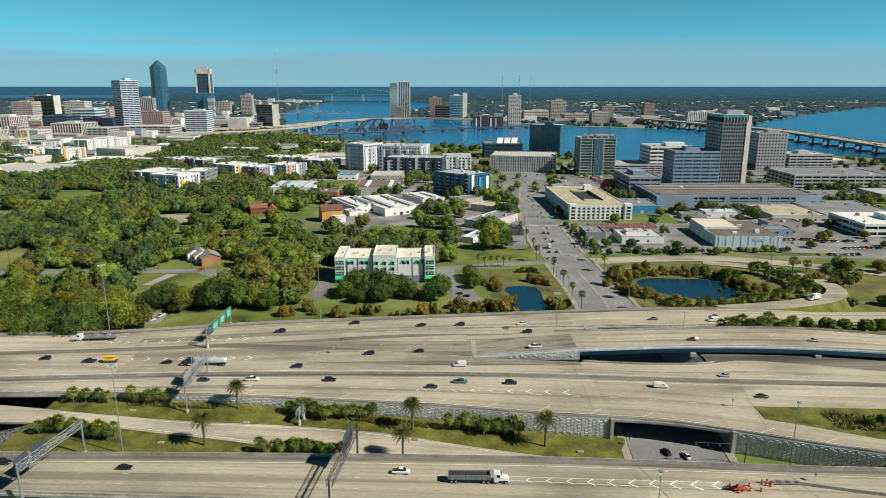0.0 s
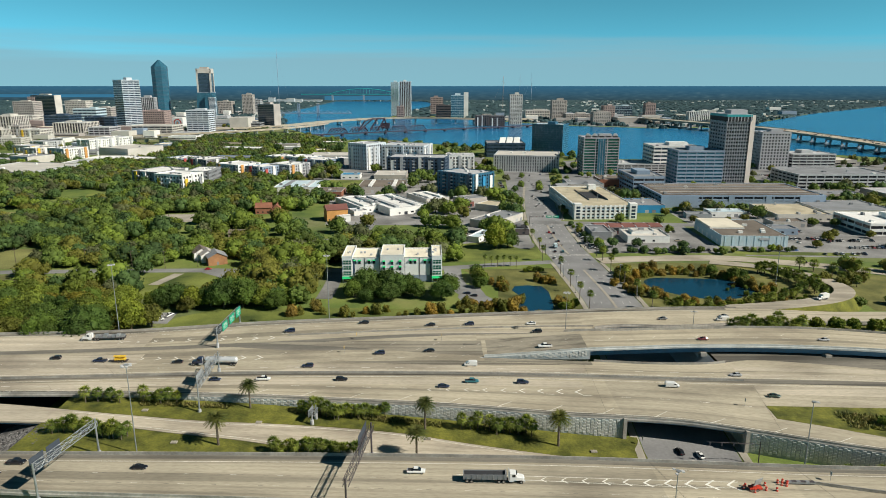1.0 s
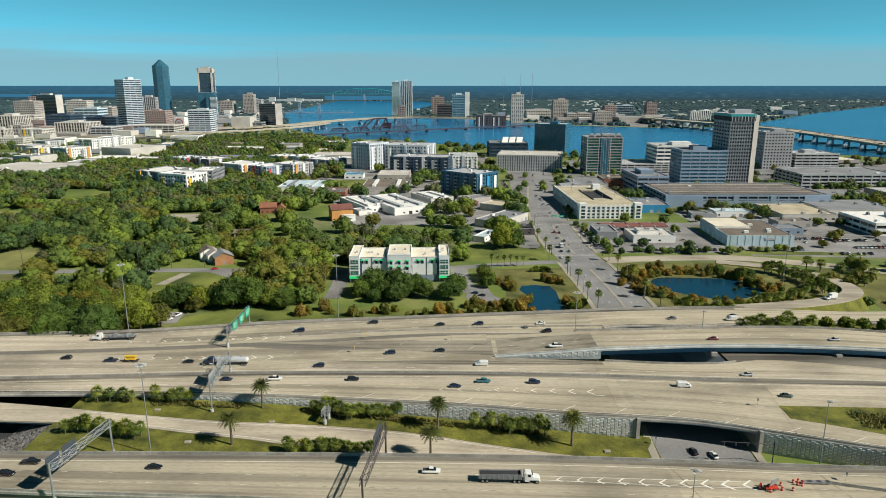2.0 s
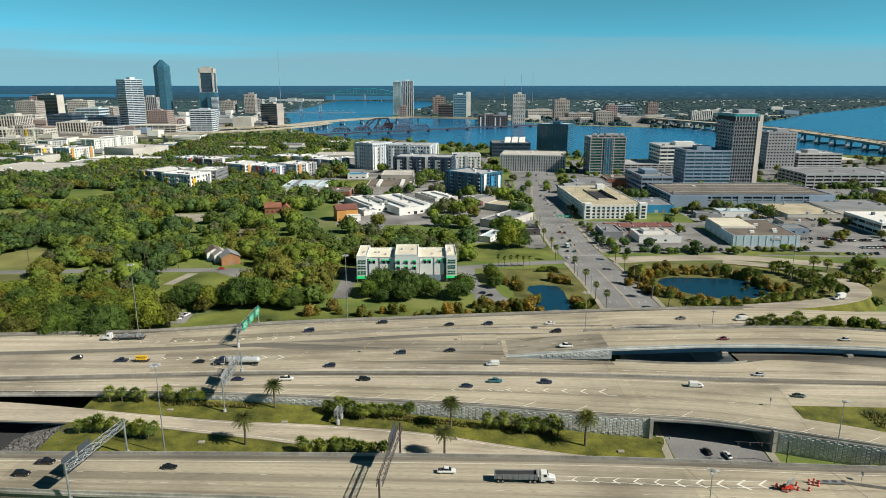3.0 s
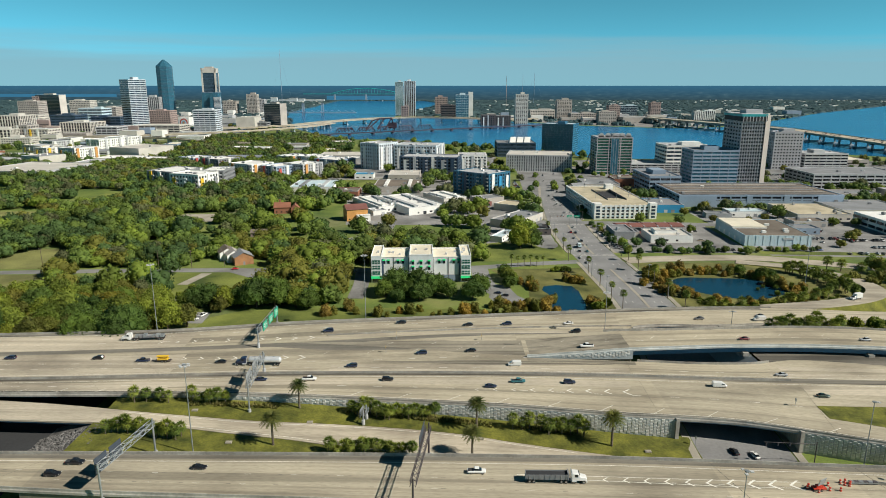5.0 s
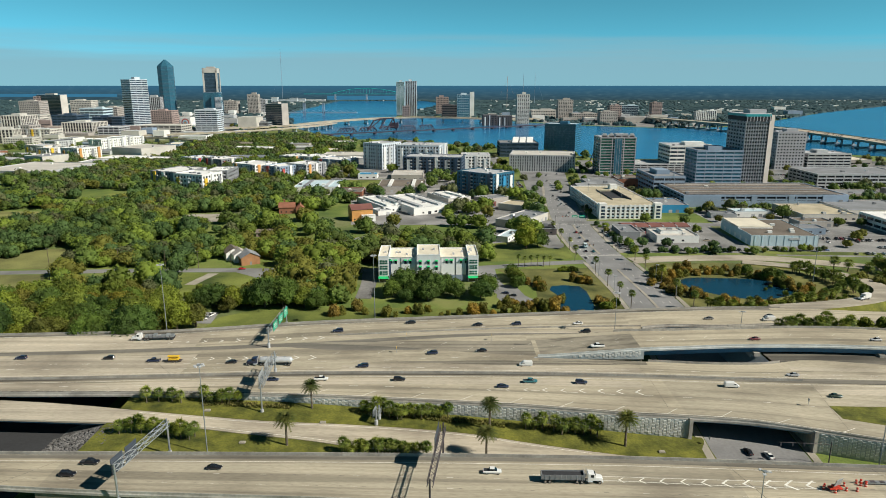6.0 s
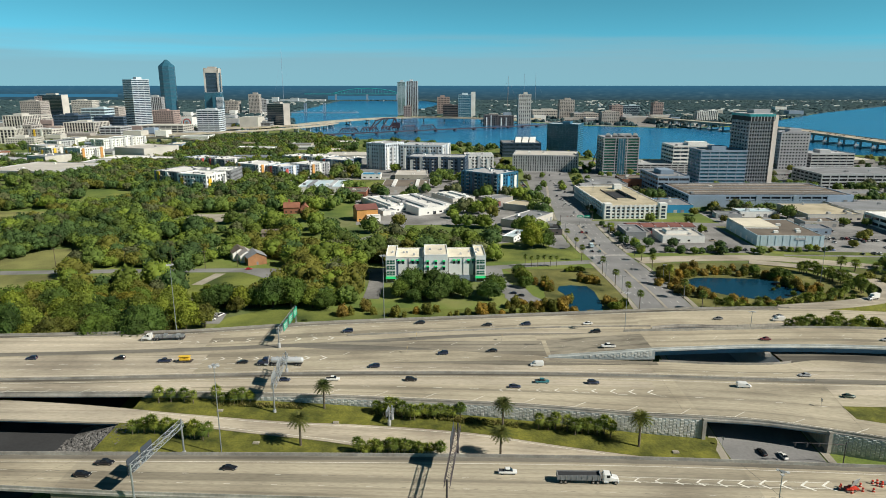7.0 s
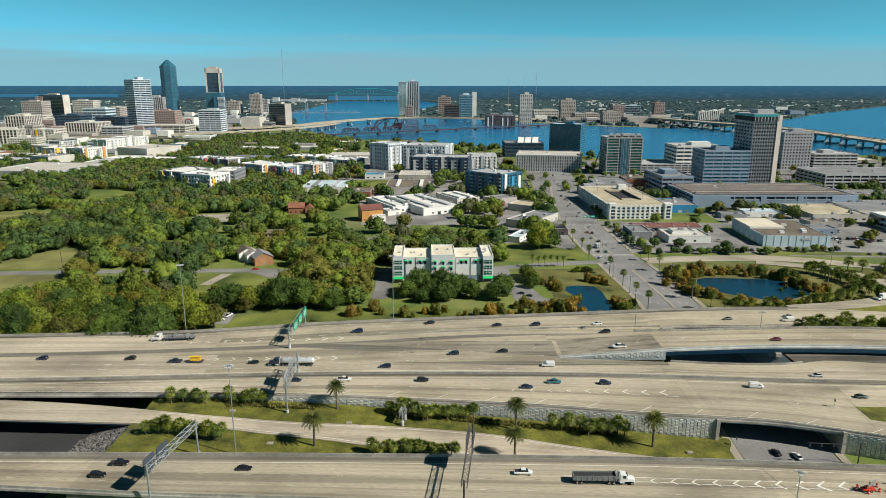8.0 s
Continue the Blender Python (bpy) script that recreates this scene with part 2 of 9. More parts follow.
MAT = {
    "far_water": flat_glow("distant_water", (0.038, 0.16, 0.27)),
    "ground": ground_material(),
    "road": concrete_road("road_concrete", (0.43, 0.383, 0.29), 0.32, True),
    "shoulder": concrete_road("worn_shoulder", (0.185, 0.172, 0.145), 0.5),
    "stained": concrete_road("stained_concrete", (0.285, 0.258, 0.205), 0.42),
    "ramp": concrete_road("ramp_concrete", (0.46, 0.41, 0.325), 0.2),
    "asphalt": surface("asphalt", (0.225, 0.225, 0.222), 0.9, 0.2, 0.05, 1.0),
    "avenue": surface("avenue_asphalt", (0.25, 0.25, 0.25), 0.9, 0.18, 0.05, 1.0),
    # near-black: the shade beneath the decks is put into this asphalt
    "asphalt_shaded": surface("dark_asphalt", (0.04, 0.042, 0.045), 0.9, 0.2, 0.05, 1.0),
    "lot": surface("car_park_concrete", (0.27, 0.266, 0.258), 0.9, 0.32, 0.04, 0.8),
    "pavement": surface("pavement", (0.37, 0.34, 0.28), 0.9, 0.15, 0.1, 1.5),
    "lawn": surface("lawn", (0.1, 0.155, 0.018), 0.95, 0.32, 0.05, 1.3, bump=0.5, second=(0.165, 0.19, 0.036)),
    "verge": surface("worn_verge", (0.112, 0.142, 0.008), 0.95, 0.38, 0.16, 1.3, bump=0.5, second=(0.15, 0.15, 0.02)),
    "olive_lawn": surface("olive_lawn", (0.105, 0.138, 0.02), 0.95, 0.36, 0.05, 1.3, bump=0.5, second=(0.185, 0.175, 0.05)),
    "court": surface("tennis_court", (0.06, 0.3, 0.3), 0.8, 0.08, 0.1, 1.0),
    "dry_lawn": surface("dry_lawn", (0.22, 0.225, 0.07), 0.95, 0.35, 0.035, 1.3, bump=0.5),
    "barrier": surface("barrier_concrete", (0.37, 0.35, 0.31), 0.85, 0.22, 0.15, 1.2),
    "girder": surface("girder_blue_grey", (0.3, 0.35, 0.38), 0.7, 0.12, 0.1, 1.0),
    "girder_blue": surface("girder_blue_paint", (0.12, 0.23, 0.34), 0.6, 0.12, 0.1, 1.0),
    "pale_wall": surface("pale_parapet_concrete", (0.5, 0.52, 0.5), 0.85, 0.15, 0.2, 1.5),
    "wall_base": surface("retaining_wall_concrete", (0.4, 0.44, 0.445), 0.85, 0.15, 0.2, 1.5),
    "panel": surface("wall_panel_concrete", (0.62, 0.625, 0.59), 0.85, 0.12, 0.3, 2.0, per_object=0.12),
    "rubble": surface("rubble", (0.17, 0.165, 0.16), 0.95, 0.4, 0.5, 3.0, bump=0.8),
    "line": surface("road_paint", (0.82, 0.8, 0.72), 0.7, 0.15, 0.3, 2.0, bump=0),
    "line_dark": surface("dark_road_paint", (0.09, 0.09, 0.09), 0.8, 0.2, 0.3, 2.0, bump=0),
    "steel": surface("galvanised_steel", (0.36, 0.385, 0.4), 0.5, 0.1, 0.4, 3.0, metal=0.55),
    "dark_steel": surface("dark_steel", (0.1, 0.085, 0.09), 0.6, 0.15, 0.3, 2.0, metal=0.3),
    "red_steel": surface("rust_red_steel", (0.05, 0.034, 0.05), 0.7, 0.2, 0.1, 1.0),
    "sign_green": surface("sign_green", (0.0, 0.33, 0.2), 0.4, 0.05, 0.3, 2.0, bump=0),
    # sign back whose unlit look is painted as a navy colour
    "sign_shaded": surface("dark_sign_back", (0.07, 0.085, 0.11), 0.5, 0.08, 0.3, 2.0, metal=0.2, bump=0),
    "sign_back": surface("sign_back", (0.4, 0.42, 0.43), 0.5, 0.08, 0.3, 2.0, metal=0.4, bump=0),
    "orange": surface("orange_plastic", (0.85, 0.16, 0.03), 0.5, 0.08, 1.0, 4.0, bump=0),
    "red": surface("red_plastic", (0.6, 0.06, 0.03), 0.5, 0.1, 1.0, 4.0, bump=0),
    "river": water_material("river_water", (0.005, 0.125, 0.29), 0.4, 0.09),
    "pond": water_material("pond_water", (0.006, 0.045, 0.085), 0.04, 0.8),
    "bark": surface("bark", (0.13, 0.1, 0.075), 0.95, 0.3, 0.8, 5.0),
    "palm_bark": surface("palm_bark", (0.17, 0.14, 0.1), 0.95, 0.3, 0.8, 5.0),
    "oak": foliage("oak_leaves", (0.040, 0.066, 0.013), (0.067, 0.108, 0.021), (0.098, 0.157, 0.030)),
    "leafy": foliage("light_green_leaves", (0.087, 0.108, 0.016), (0.140, 0.175, 0.026), (0.204, 0.254, 0.038)),
    "olive": foliage("olive_leaves", (0.087, 0.084, 0.016), (0.144, 0.140, 0.026), (0.201, 0.197, 0.036)),
    "autumn": foliage("autumn_leaves", (0.15, 0.105, 0.024), (0.235, 0.165, 0.036), (0.32, 0.23, 0.05), 0.3),
    "woods": foliage("woods_leaves", (0.055, 0.080, 0.020), (0.088, 0.130, 0.032), (0.132, 0.195, 0.048), 0.06),
    "woods_oak": foliage("deep_green_leaves", (0.032, 0.059, 0.024), (0.054, 0.097, 0.036), (0.083, 0.143, 0.051), 0.06),
    "woods_fresh": foliage("fresh_woods_leaves", (0.076, 0.105, 0.019), (0.122, 0.169, 0.030), (0.177, 0.245, 0.043), 0.06),
    "woods_olive": foliage("olive_woods_leaves", (0.073, 0.076, 0.016), (0.122, 0.127, 0.027), (0.171, 0.177, 0.038), 0.06),
    "woods_grey": foliage("grey_green_leaves", (0.055, 0.064, 0.033), (0.092, 0.106, 0.055), (0.124, 0.143, 0.074), 0.06),
    # leaf colour shifted to blue grey, painting in the haze of distance
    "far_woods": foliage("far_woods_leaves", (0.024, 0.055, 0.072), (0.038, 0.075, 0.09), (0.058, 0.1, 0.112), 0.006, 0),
    "frond": foliage("palm_fronds", (0.042, 0.062, 0.014), (0.07, 0.09, 0.02), (0.125, 0.135, 0.036), 0.4),
    "sabal": foliage("fan_palm_fronds", (0.062, 0.1, 0.017), (0.125, 0.17, 0.03), (0.225, 0.265, 0.055), 0.4),
    "shrub": foliage("shrub_leaves", (0.084, 0.102, 0.030), (0.144, 0.150, 0.048), (0.216, 0.198, 0.084), 0.4),
    "brick_orange": surface("orange_brick", (0.38, 0.19, 0.09), 0.9, 0.15, 0.2, 1.5),
    "paint": paint_material(),
    "car_white": surface("white_car_paint", (0.75, 0.75, 0.73), 0.35, 0.05, 0.3, 2, bump=0),
    "car_silver": surface("silver_car_paint", (0.36, 0.37, 0.38), 0.35, 0.05, 0.3, 2, bump=0),
    "car_black": surface("black_car_paint", (0.02, 0.021, 0.025), 0.3, 0.05, 0.3, 2, bump=0),
    "car_blue": surface("blue_car_paint", (0.03, 0.06, 0.15), 0.35, 0.05, 0.3, 2, bump=0),
    "car_red": surface("red_car_paint", (0.3, 0.02, 0.02), 0.35, 0.05, 0.3, 2, bump=0),
    "tyre": surface("tyre", (0.02, 0.02, 0.02), 0.85, 0.1, 1, 5, bump=0),
    "rim": surface("alloy_rim", (0.45, 0.45, 0.46), 0.35, 0.1, 1, 5, metal=0.8, bump=0),
    "car_glass": surface("car_glass", (0.015, 0.02, 0.025), 0.08, 0.1, 1, 5, bump=0),
    "tank": surface("polished_tank", (0.75, 0.77, 0.78), 0.25, 0.06, 0.5, 3, metal=0.35, bump=0),
    "headlight": surface("headlight", (0.75, 0.75, 0.72), 0.15, 0.05, 1, 5, bump=0),
    "taillight": surface("tail_light", (0.4, 0.02, 0.015), 0.25, 0.05, 1, 5, bump=0),
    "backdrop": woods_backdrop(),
    # building walls and roofs
    # white wall with distance haze and blue shade mixed into the colour
    "cool_white": surface("cool_white_wall", (0.56, 0.61, 0.65), 0.7, 0.08, 0.05, 0.7),
    "white": surface("white_wall", (0.79, 0.785, 0.75), 0.8, 0.08, 0.05, 0.7),
    "hotel_white": surface("hotel_white_render", (0.76, 0.78, 0.77), 0.8, 0.06, 0.08, 0.9),
    # pale, beige, stone, salmon and grey carry some distance haze in their colour
    "pale": surface("pale_concrete", (0.465, 0.475, 0.485), 0.85, 0.12, 0.05, 0.7),
    "cream": surface("cream_wall", (0.57, 0.54, 0.485), 0.85, 0.1, 0.05, 0.7),
    "beige": surface("beige_wall", (0.43, 0.395, 0.36), 0.85, 0.12, 0.05, 0.7),
    "stone": surface("tan_stone", (0.4, 0.405, 0.43), 0.8, 0.1, 0.05, 0.7),
    "salmon": surface("salmon_brick", (0.37, 0.285, 0.26), 0.85, 0.12, 0.05, 0.7),
    "brick": surface("red_brick", (0.3, 0.125, 0.075), 0.9, 0.18, 0.1, 1.2),
    "orange_wall": surface("orange_render", (0.6, 0.3, 0.09), 0.85, 0.1, 0.1, 1.0),
    "grey": surface("grey_roofing", (0.24, 0.25, 0.262), 0.9, 0.15, 0.06, 0.8),
    "dark": surface("dark_interior", (0.035, 0.037, 0.042), 0.9, 0.2, 0.1, 1.0),
    "darkbrown": surface("dark_brown_cladding", (0.1, 0.085, 0.085), 0.6, 0.12, 0.1, 1.0),
    "navy": surface("navy_cladding", (0.04, 0.075, 0.125), 0.45, 0.15, 0.1, 1.0),
    "bluegrey": surface("blue_grey_wall", (0.26, 0.335, 0.43), 0.8, 0.1, 0.05, 0.7),
    "paleblue": surface("pale_blue_wall", (0.5, 0.62, 0.67), 0.7, 0.08, 0.05, 0.7),
    "blue": surface("bright_blue_wall", (0.03, 0.26, 0.5), 0.6, 0.08, 0.1, 1.0),
    "teal": surface("teal_cladding", (0.025, 0.12, 0.2), 0.55, 0.1, 0.1, 1.0),
    "yellow": surface("yellow_panel", (0.78, 0.5, 0.04), 0.75, 0.08, 0.1, 1.0),
    "redpanel": surface("red_panel", (0.5, 0.09, 0.07), 0.75, 0.1, 0.1, 1.0),
    "brownroof": surface("brown_gravel_roof", (0.18, 0.15, 0.12), 0.95, 0.2, 0.05, 0.9),
    "redroof": surface("dark_red_roof", (0.21, 0.085, 0.07), 0.8, 0.15, 0.1, 1.0),
    "membrane": surface("cream_roof_membrane", (0.76, 0.7, 0.56), 0.85, 0.1, 0.05, 0.6),
    "tan_roof": surface("tan_roof_deck", (0.5, 0.44, 0.31), 0.9, 0.15, 0.08, 0.8),
    "teal_band": surface("teal_band", (0.03, 0.33, 0.36), 0.4, 0.06, 0.2, 1.0),
    "awning": surface("green_awning", (0.01, 0.5, 0.16), 0.6, 0.06, 0.4, 2.0, bump=0),
    "blueglass": glazing("blue_glass", (0.035, 0.06, 0.085)),
    "darkglass": glazing("dark_glass", (0.028, 0.033, 0.042)),
    "greenglass": glazing("green_glass", (0.03, 0.15, 0.115)),
    "brownglass": glazing("brown_glass", (0.06, 0.035, 0.032)),
    "tealglass": glazing("teal_tower_glass", (0.035, 0.13, 0.19), 0.2, 0.2),
}


# ---- mesh helpers ----
class Form:
    """Vertices and faces gathered for one mesh."""

    def __init__(self):
        self.v, self.f = [], []

    def add(self, verts, faces):
        n = len(self.v)
        self.v += [tuple(p) for p in verts]
        self.f += [tuple(i + n for i in q) for q in faces]
        return self

    def box(self, x0, x1, y0, y1, z0, z1, m=None):
        p = [Vector((x, y, z)) for z in (z0, z1) for x, y in ((x0, y0), (x1, y0), (x1, y1), (x0, y1))]
        if m:
            p = [m @ q for q in p]
        return self.add(p, [(3, 2, 1, 0), (4, 5, 6, 7), (0, 1, 5, 4), (1, 2, 6, 5), (2, 3, 7, 6), (3, 0, 4, 7)])

    def bar(self, a, b, r, sides=6, r2=None):
        """A round bar from a to b."""
        a, b = Vector(a), Vector(b)
        m = (b - a).to_track_quat("Z", "Y").to_matrix()
        ring = [Vector((math.cos(2 * math.pi * i / sides), math.sin(2 * math.pi * i / sides), 0)) for i in range(sides)]
        r2 = r if r2 is None else r2
        v = [a + m @ (q * r) for q in ring] + [b + m @ (q * r2) for q in ring]
        f = [(i, (i + 1) % sides, sides + (i + 1) % sides, sides + i) for i in range(sides)]
        return self.add(v, f + [tuple(range(sides))[::-1], tuple(range(sides, 2 * sides))])

    def prism(self, outline, z0, z1):
        """A flat outline raised from z0 to z1."""
        n = len(outline)
        v = [(x, y, z0) for x, y in outline] + [(x, y, z1) for x, y in outline]
        return self.add(v, [tuple(range(n))[::-1], tuple(range(n, 2 * n))] + [(i, (i + 1) % n, n + (i + 1) % n, n + i) for i in range(n)])

    def loft(self, rings, closed=True):
        """Rings of equal length joined one to the next; closed: the ends are capped."""
        n = len(rings[0])
        v = [p for r in rings for p in r]
        f = [(k * n + i, k * n + (i + 1) % n, (k + 1) * n + (i + 1) % n, (k + 1) * n + i) for k in range(len(rings) - 1) for i in range(n)]
        if closed:
            f += [tuple(range(n))[::-1], tuple(range((len(rings) - 1) * n, len(rings) * n))]
        return self.add(v, f)

    def mesh(self, name, material, smooth=False):
        me = bpy.data.meshes.new(name)
        me.from_pydata(self.v, [], self.f)
        bm = bmesh.new()
        bm.from_mesh(me)
        if len(bm.faces) < 4000:
            bmesh.ops.recalc_face_normals(bm, faces=bm.faces)
        bm.to_mesh(me)
        bm.free()
        me.materials.append(material)
        if smooth:
            me.polygons.foreach_set("use_smooth", [True] * len(me.polygons))
        return me


def part(name, form, material, parent, label="", smooth=False):
    """One mesh object under a thing or a part."""
    ob = new(name, form.mesh(name, MAT[material], smooth) if isinstance(form, Form) else form)
    ob.parent = parent
    return tagged(ob, label)


def thing(name, label, category, group="", kind="", x=0, y=0, z=0, turn=0):
    ob = new(name)
    ob.matrix_world = pose(x, y, z, 0, 0, turn)
    return tagged(ob, label, category, group, kind)


def structure(name, form, material, label, category, smooth=False):
    return tagged(new(name, form.mesh(name, MAT[material], smooth)), label, category, "", "structure")


def curve(*knots):
    """A smooth line through knots (x, value)."""
    kx, kv = np.array([k[0] for k in knots], float), np.array([k[1] for k in knots], float)
    slope = np.gradient(kv, kx)

    def at(x):
        x = min(max(x, kx[0]), kx[-1])
        i = min(max(int(np.searchsorted(kx, x)) - 1, 0), len(kx) - 2)
        h = kx[i + 1] - kx[i]
        s = (x - kx[i]) / h
        return float((2 * s ** 3 - 3 * s ** 2 + 1) * kv[i] + (s ** 3 - 2 * s ** 2 + s) * h * slope[i] + (3 * s ** 2 - 2 * s ** 3) * kv[i + 1] + (s ** 3 - s ** 2) * h * slope[i + 1])
    return at


def span(a, b, step):
    n = max(1, round(abs(b - a) / step))
    return [a + (b - a) * i / n for i in range(n + 1)]


# ---- plan of the interchange: edges as y over x, heights in metres ----
DECK = 6.5
a_far = curve((-330, 246), (-181, 252), (-136, 255), (-81, 265), (-21, 272), (42, 279), (81, 283), (120, 284.5), (147, 283), (169, 280), (200, 280), (340, 282))
a_near = curve((-330, 226), (-167, 231.6), (-126, 235), (-85, 239.4), (-67, 241.7), (-41, 246), (4, 251.5), (49, 251.5), (56, 252))
a_near_east = curve((56, 258), (66, 261), (94, 261), (124, 263.8), (161, 265), (190, 265), (340, 266))
b_far = curve((10, 251), (49, 248), (92, 249.2), (118, 250.5), (145, 249.2), (175, 243), (205, 234), (260, 212), (340, 172))
b_near = curve((10, 229), (49.8, 228.8), (88.7, 231.5), (131, 230.4), (163.6, 226), (200, 216), (260, 193), (340, 154))
c_far = curve((10, 228.6), (49, 225), (81, 222), (96, 222.7), (108, 226), (128, 223.7), (158, 216.4), (200, 205), (340, 160))
cd_mid = curve((-330, 206), (-153, 210), (-76, 214), (3, 214), (43, 212), (77, 209.5), (119, 207), (150, 205), (200, 196), (340, 152))
d_near = curve((-330, 197), (-146, 198), (-108, 198), (-80, 197), (-33, 193), (3, 189), (37, 183.5), (51, 182), (71, 179), (85, 174.5), (99, 169.5), (122, 162), (170, 150), (340, 100))
e_far = curve((-330, 162.2), (-123, 162.0), (-60, 161.5), (2, 160.4), (33, 159.3), (64, 157.3), (93, 155.3), (118, 154.2), (340, 146))
e_near = curve((-330, 148), (-143, 147), (-110, 144.5), (-60, 142), (0, 139), (60, 136), (340, 122))
f_far = curve((-330, 196), (-144, 193.5), (-104, 187.3), (-78, 184.5), (-54, 184), (-32, 183), (-14, 181), (3, 177), (27, 172), (60, 166))
f_near = curve((-330, 186), (-137, 182.5), (-109, 181), (-81, 176.5), (-63, 174), (-50, 171.5), (-30, 169.5), (0, 166), (30, 163), (60, 161))
f_z = curve((-330, 6), (-146, 5.5), (-100, 5), (-60, 3.8), (-30, 2.5), (0, 1.3), (30, 0.4), (60, 0.1))
wall_foot = curve((-130, 5.6), (-75, 4.9), (-33, 3.5), (3, 2.1), (37, 0.9), (51, 0.3), (60, 0.1))
b_z = curve((0, 6.5), (12, 6.55), (30, 7.9), (52, 9.5), (70, 9.6), (340, 9.6))
level = lambda x: DECK
FOREST = (52.0, 86.0)      # the wide street passes under between these x
PARK = (-186.0, -126.0)    # the other street under the roads


def carriageway(name, label, near, far, z, x0, x1, gaps, material="road", depth=1.7):
    """A road on an embankment that becomes a deck on girders over the gaps."""
    cuts = sorted({x0, x1, *[min(max(g, x0), x1) for gap in gaps for g in gap]})
    owner = thing(name, label, "road", kind="structure")
    for a, b in zip(cuts, cuts[1:]):
        bridge = any(g0 <= (a + b) / 2 <= g1 for g0, g1 in gaps)
        xs = span(a, b, 6)
        top = Form()
        rings = []
        for x in xs:
            low = z(x) - (0.55 if bridge else z(x) + 0.2)
            rings.append([(x, near(x), low), (x, far(x), low), (x, far(x), z(x)), (x, near(x), z(x))])
        top.loft(rings)
        slab = part("bridge_deck" if bridge else "roadway", top, material, owner).data
        run = slab.uv_layers.new(name="run")
        for loop in slab.loops:
            x, y, _ = slab.vertices[loop.vertex_index].co
            run.data[loop.index].uv = (x, 24 * (y - near(x)) / (far(x) - near(x)) + 37 * len(name))
        if bridge:
            width = far(a) - near(a)
            n = max(2, round(width / 3.2))
            for i in range(n):
                s = (i + 0.25) / (n - 0.5)
                ring = []
                for x in xs:
                    y = near(x) + 0.9 + (far(x) - near(x) - 1.8) * s
                    ring.append([(x, y - 0.25, z(x) - depth), (x, y + 0.25, z(x) - depth), (x, y + 0.25, z(x) - 0.55), (x, y - 0.25, z(x) - 0.55)])
                part("girder", Form().loft(ring), "girder_blue", owner, "blue painted bridge girder")
    return owner


def parapet(name, label, line, z, x0, x1, side=1, height=0.86, material="barrier", width=0.42):
    """A sloped concrete barrier along a road's edge."""
    rings = []
    for x in span(x0, x1, 6):
        y, h = line(x), z(x)
        rings.append([(x, y, h - 0.5), (x, y + side * width, h - 0.5), (x, y + side * width, h + 0.1), (x, y + side * width * 0.6, h + 0.35), (x, y + side * width * 0.5, h + height), (x, y, h + height)])
    return structure(name, Form().loft(rings), material, label, "barrier")


def sheet(name, label, category, outline, z, material, thick=0.02):
    return structure(name, Form().prism(outline, z - thick, z), material, label, category)


def lane_strip(name, label, line, offset, width, z, x0, x1, material, lift, taper=0.0):
    rings = []
    for x in span(x0, x1, 6 if not taper else 3):
        k = 1.0 if not taper else min(1.0, (x - x0) / taper + 0.02, (x1 - x) / taper + 0.02)
        rings.append([(x, line(x) + offset + width * (1 - k) / 2, z(x) + lift), (x, line(x) + offset + width * (1 + k) / 2, z(x) + lift)])
    f = Form()
    for r, s in zip(rings, rings[1:]):
        f.add([r[0], s[0], s[1], r[1]], [(0, 1, 2, 3)])
    return structure(name, f, material, label, "road marking" if "line" in name else "road")


# ---- ground, river, far woods, horizon ----
structure("ground", Form().add([(-6000, -700, 0), (6000, -700, 0), (6000, 4960, 0), (-6000, 4960, 0)], [(0, 1, 2, 3)]), "ground", "grass and bare earth on flat city ground", "ground")
structure("backdrop", Form().box(-4600, 4600, 4880, 4890, -2, 104), "backdrop", "self-lit blue green woods along the horizon, haze painted in", "backdrop")

structure("backdrop_water", Form().box(-3500, -2380, 4874, 4878, 26, 47).box(-860, -330, 4874, 4878, 0, 34), "far_water", "self-lit strip of distant blue water", "backdrop")
WEST_BANK = [(-760, 4700), (-690, 3560), (-640, 2670), (-428, 1747), (-297, 1479), (-200, 1335), (-111, 1336), (59, 1155), (183, 1030), (204, 975), (289, 972), (394, 1026), (560, 1090), (640, 1010), (760, 930), (900, 700)]
EAST_BANK = [(4600, 700), (4600, 3700), (2336, 3565), (1484, 2669), (973, 2028), (790, 1760), (548, 1690), (318, 1823), (108, 2150), (-60, 2240), (-190, 2326), (-150, 2800), (4, 3891), (-150, 4700)]
RIVER = WEST_BANK + EAST_BANK
sheet("river", "wide blue river with light ripples", "river", RIVER, 0.3, "river", 0.28)


def inside(x, y, outline):
    odd, n = False, len(outline)
    for i in range(n):
        (ax, ay), (bx, by) = outline[i], outline[(i + 1) % n]
        if (ay > y) != (by > y) and x < (bx - ax) * (y - ay) / (by - ay) + ax:
            odd = not odd
    return odd


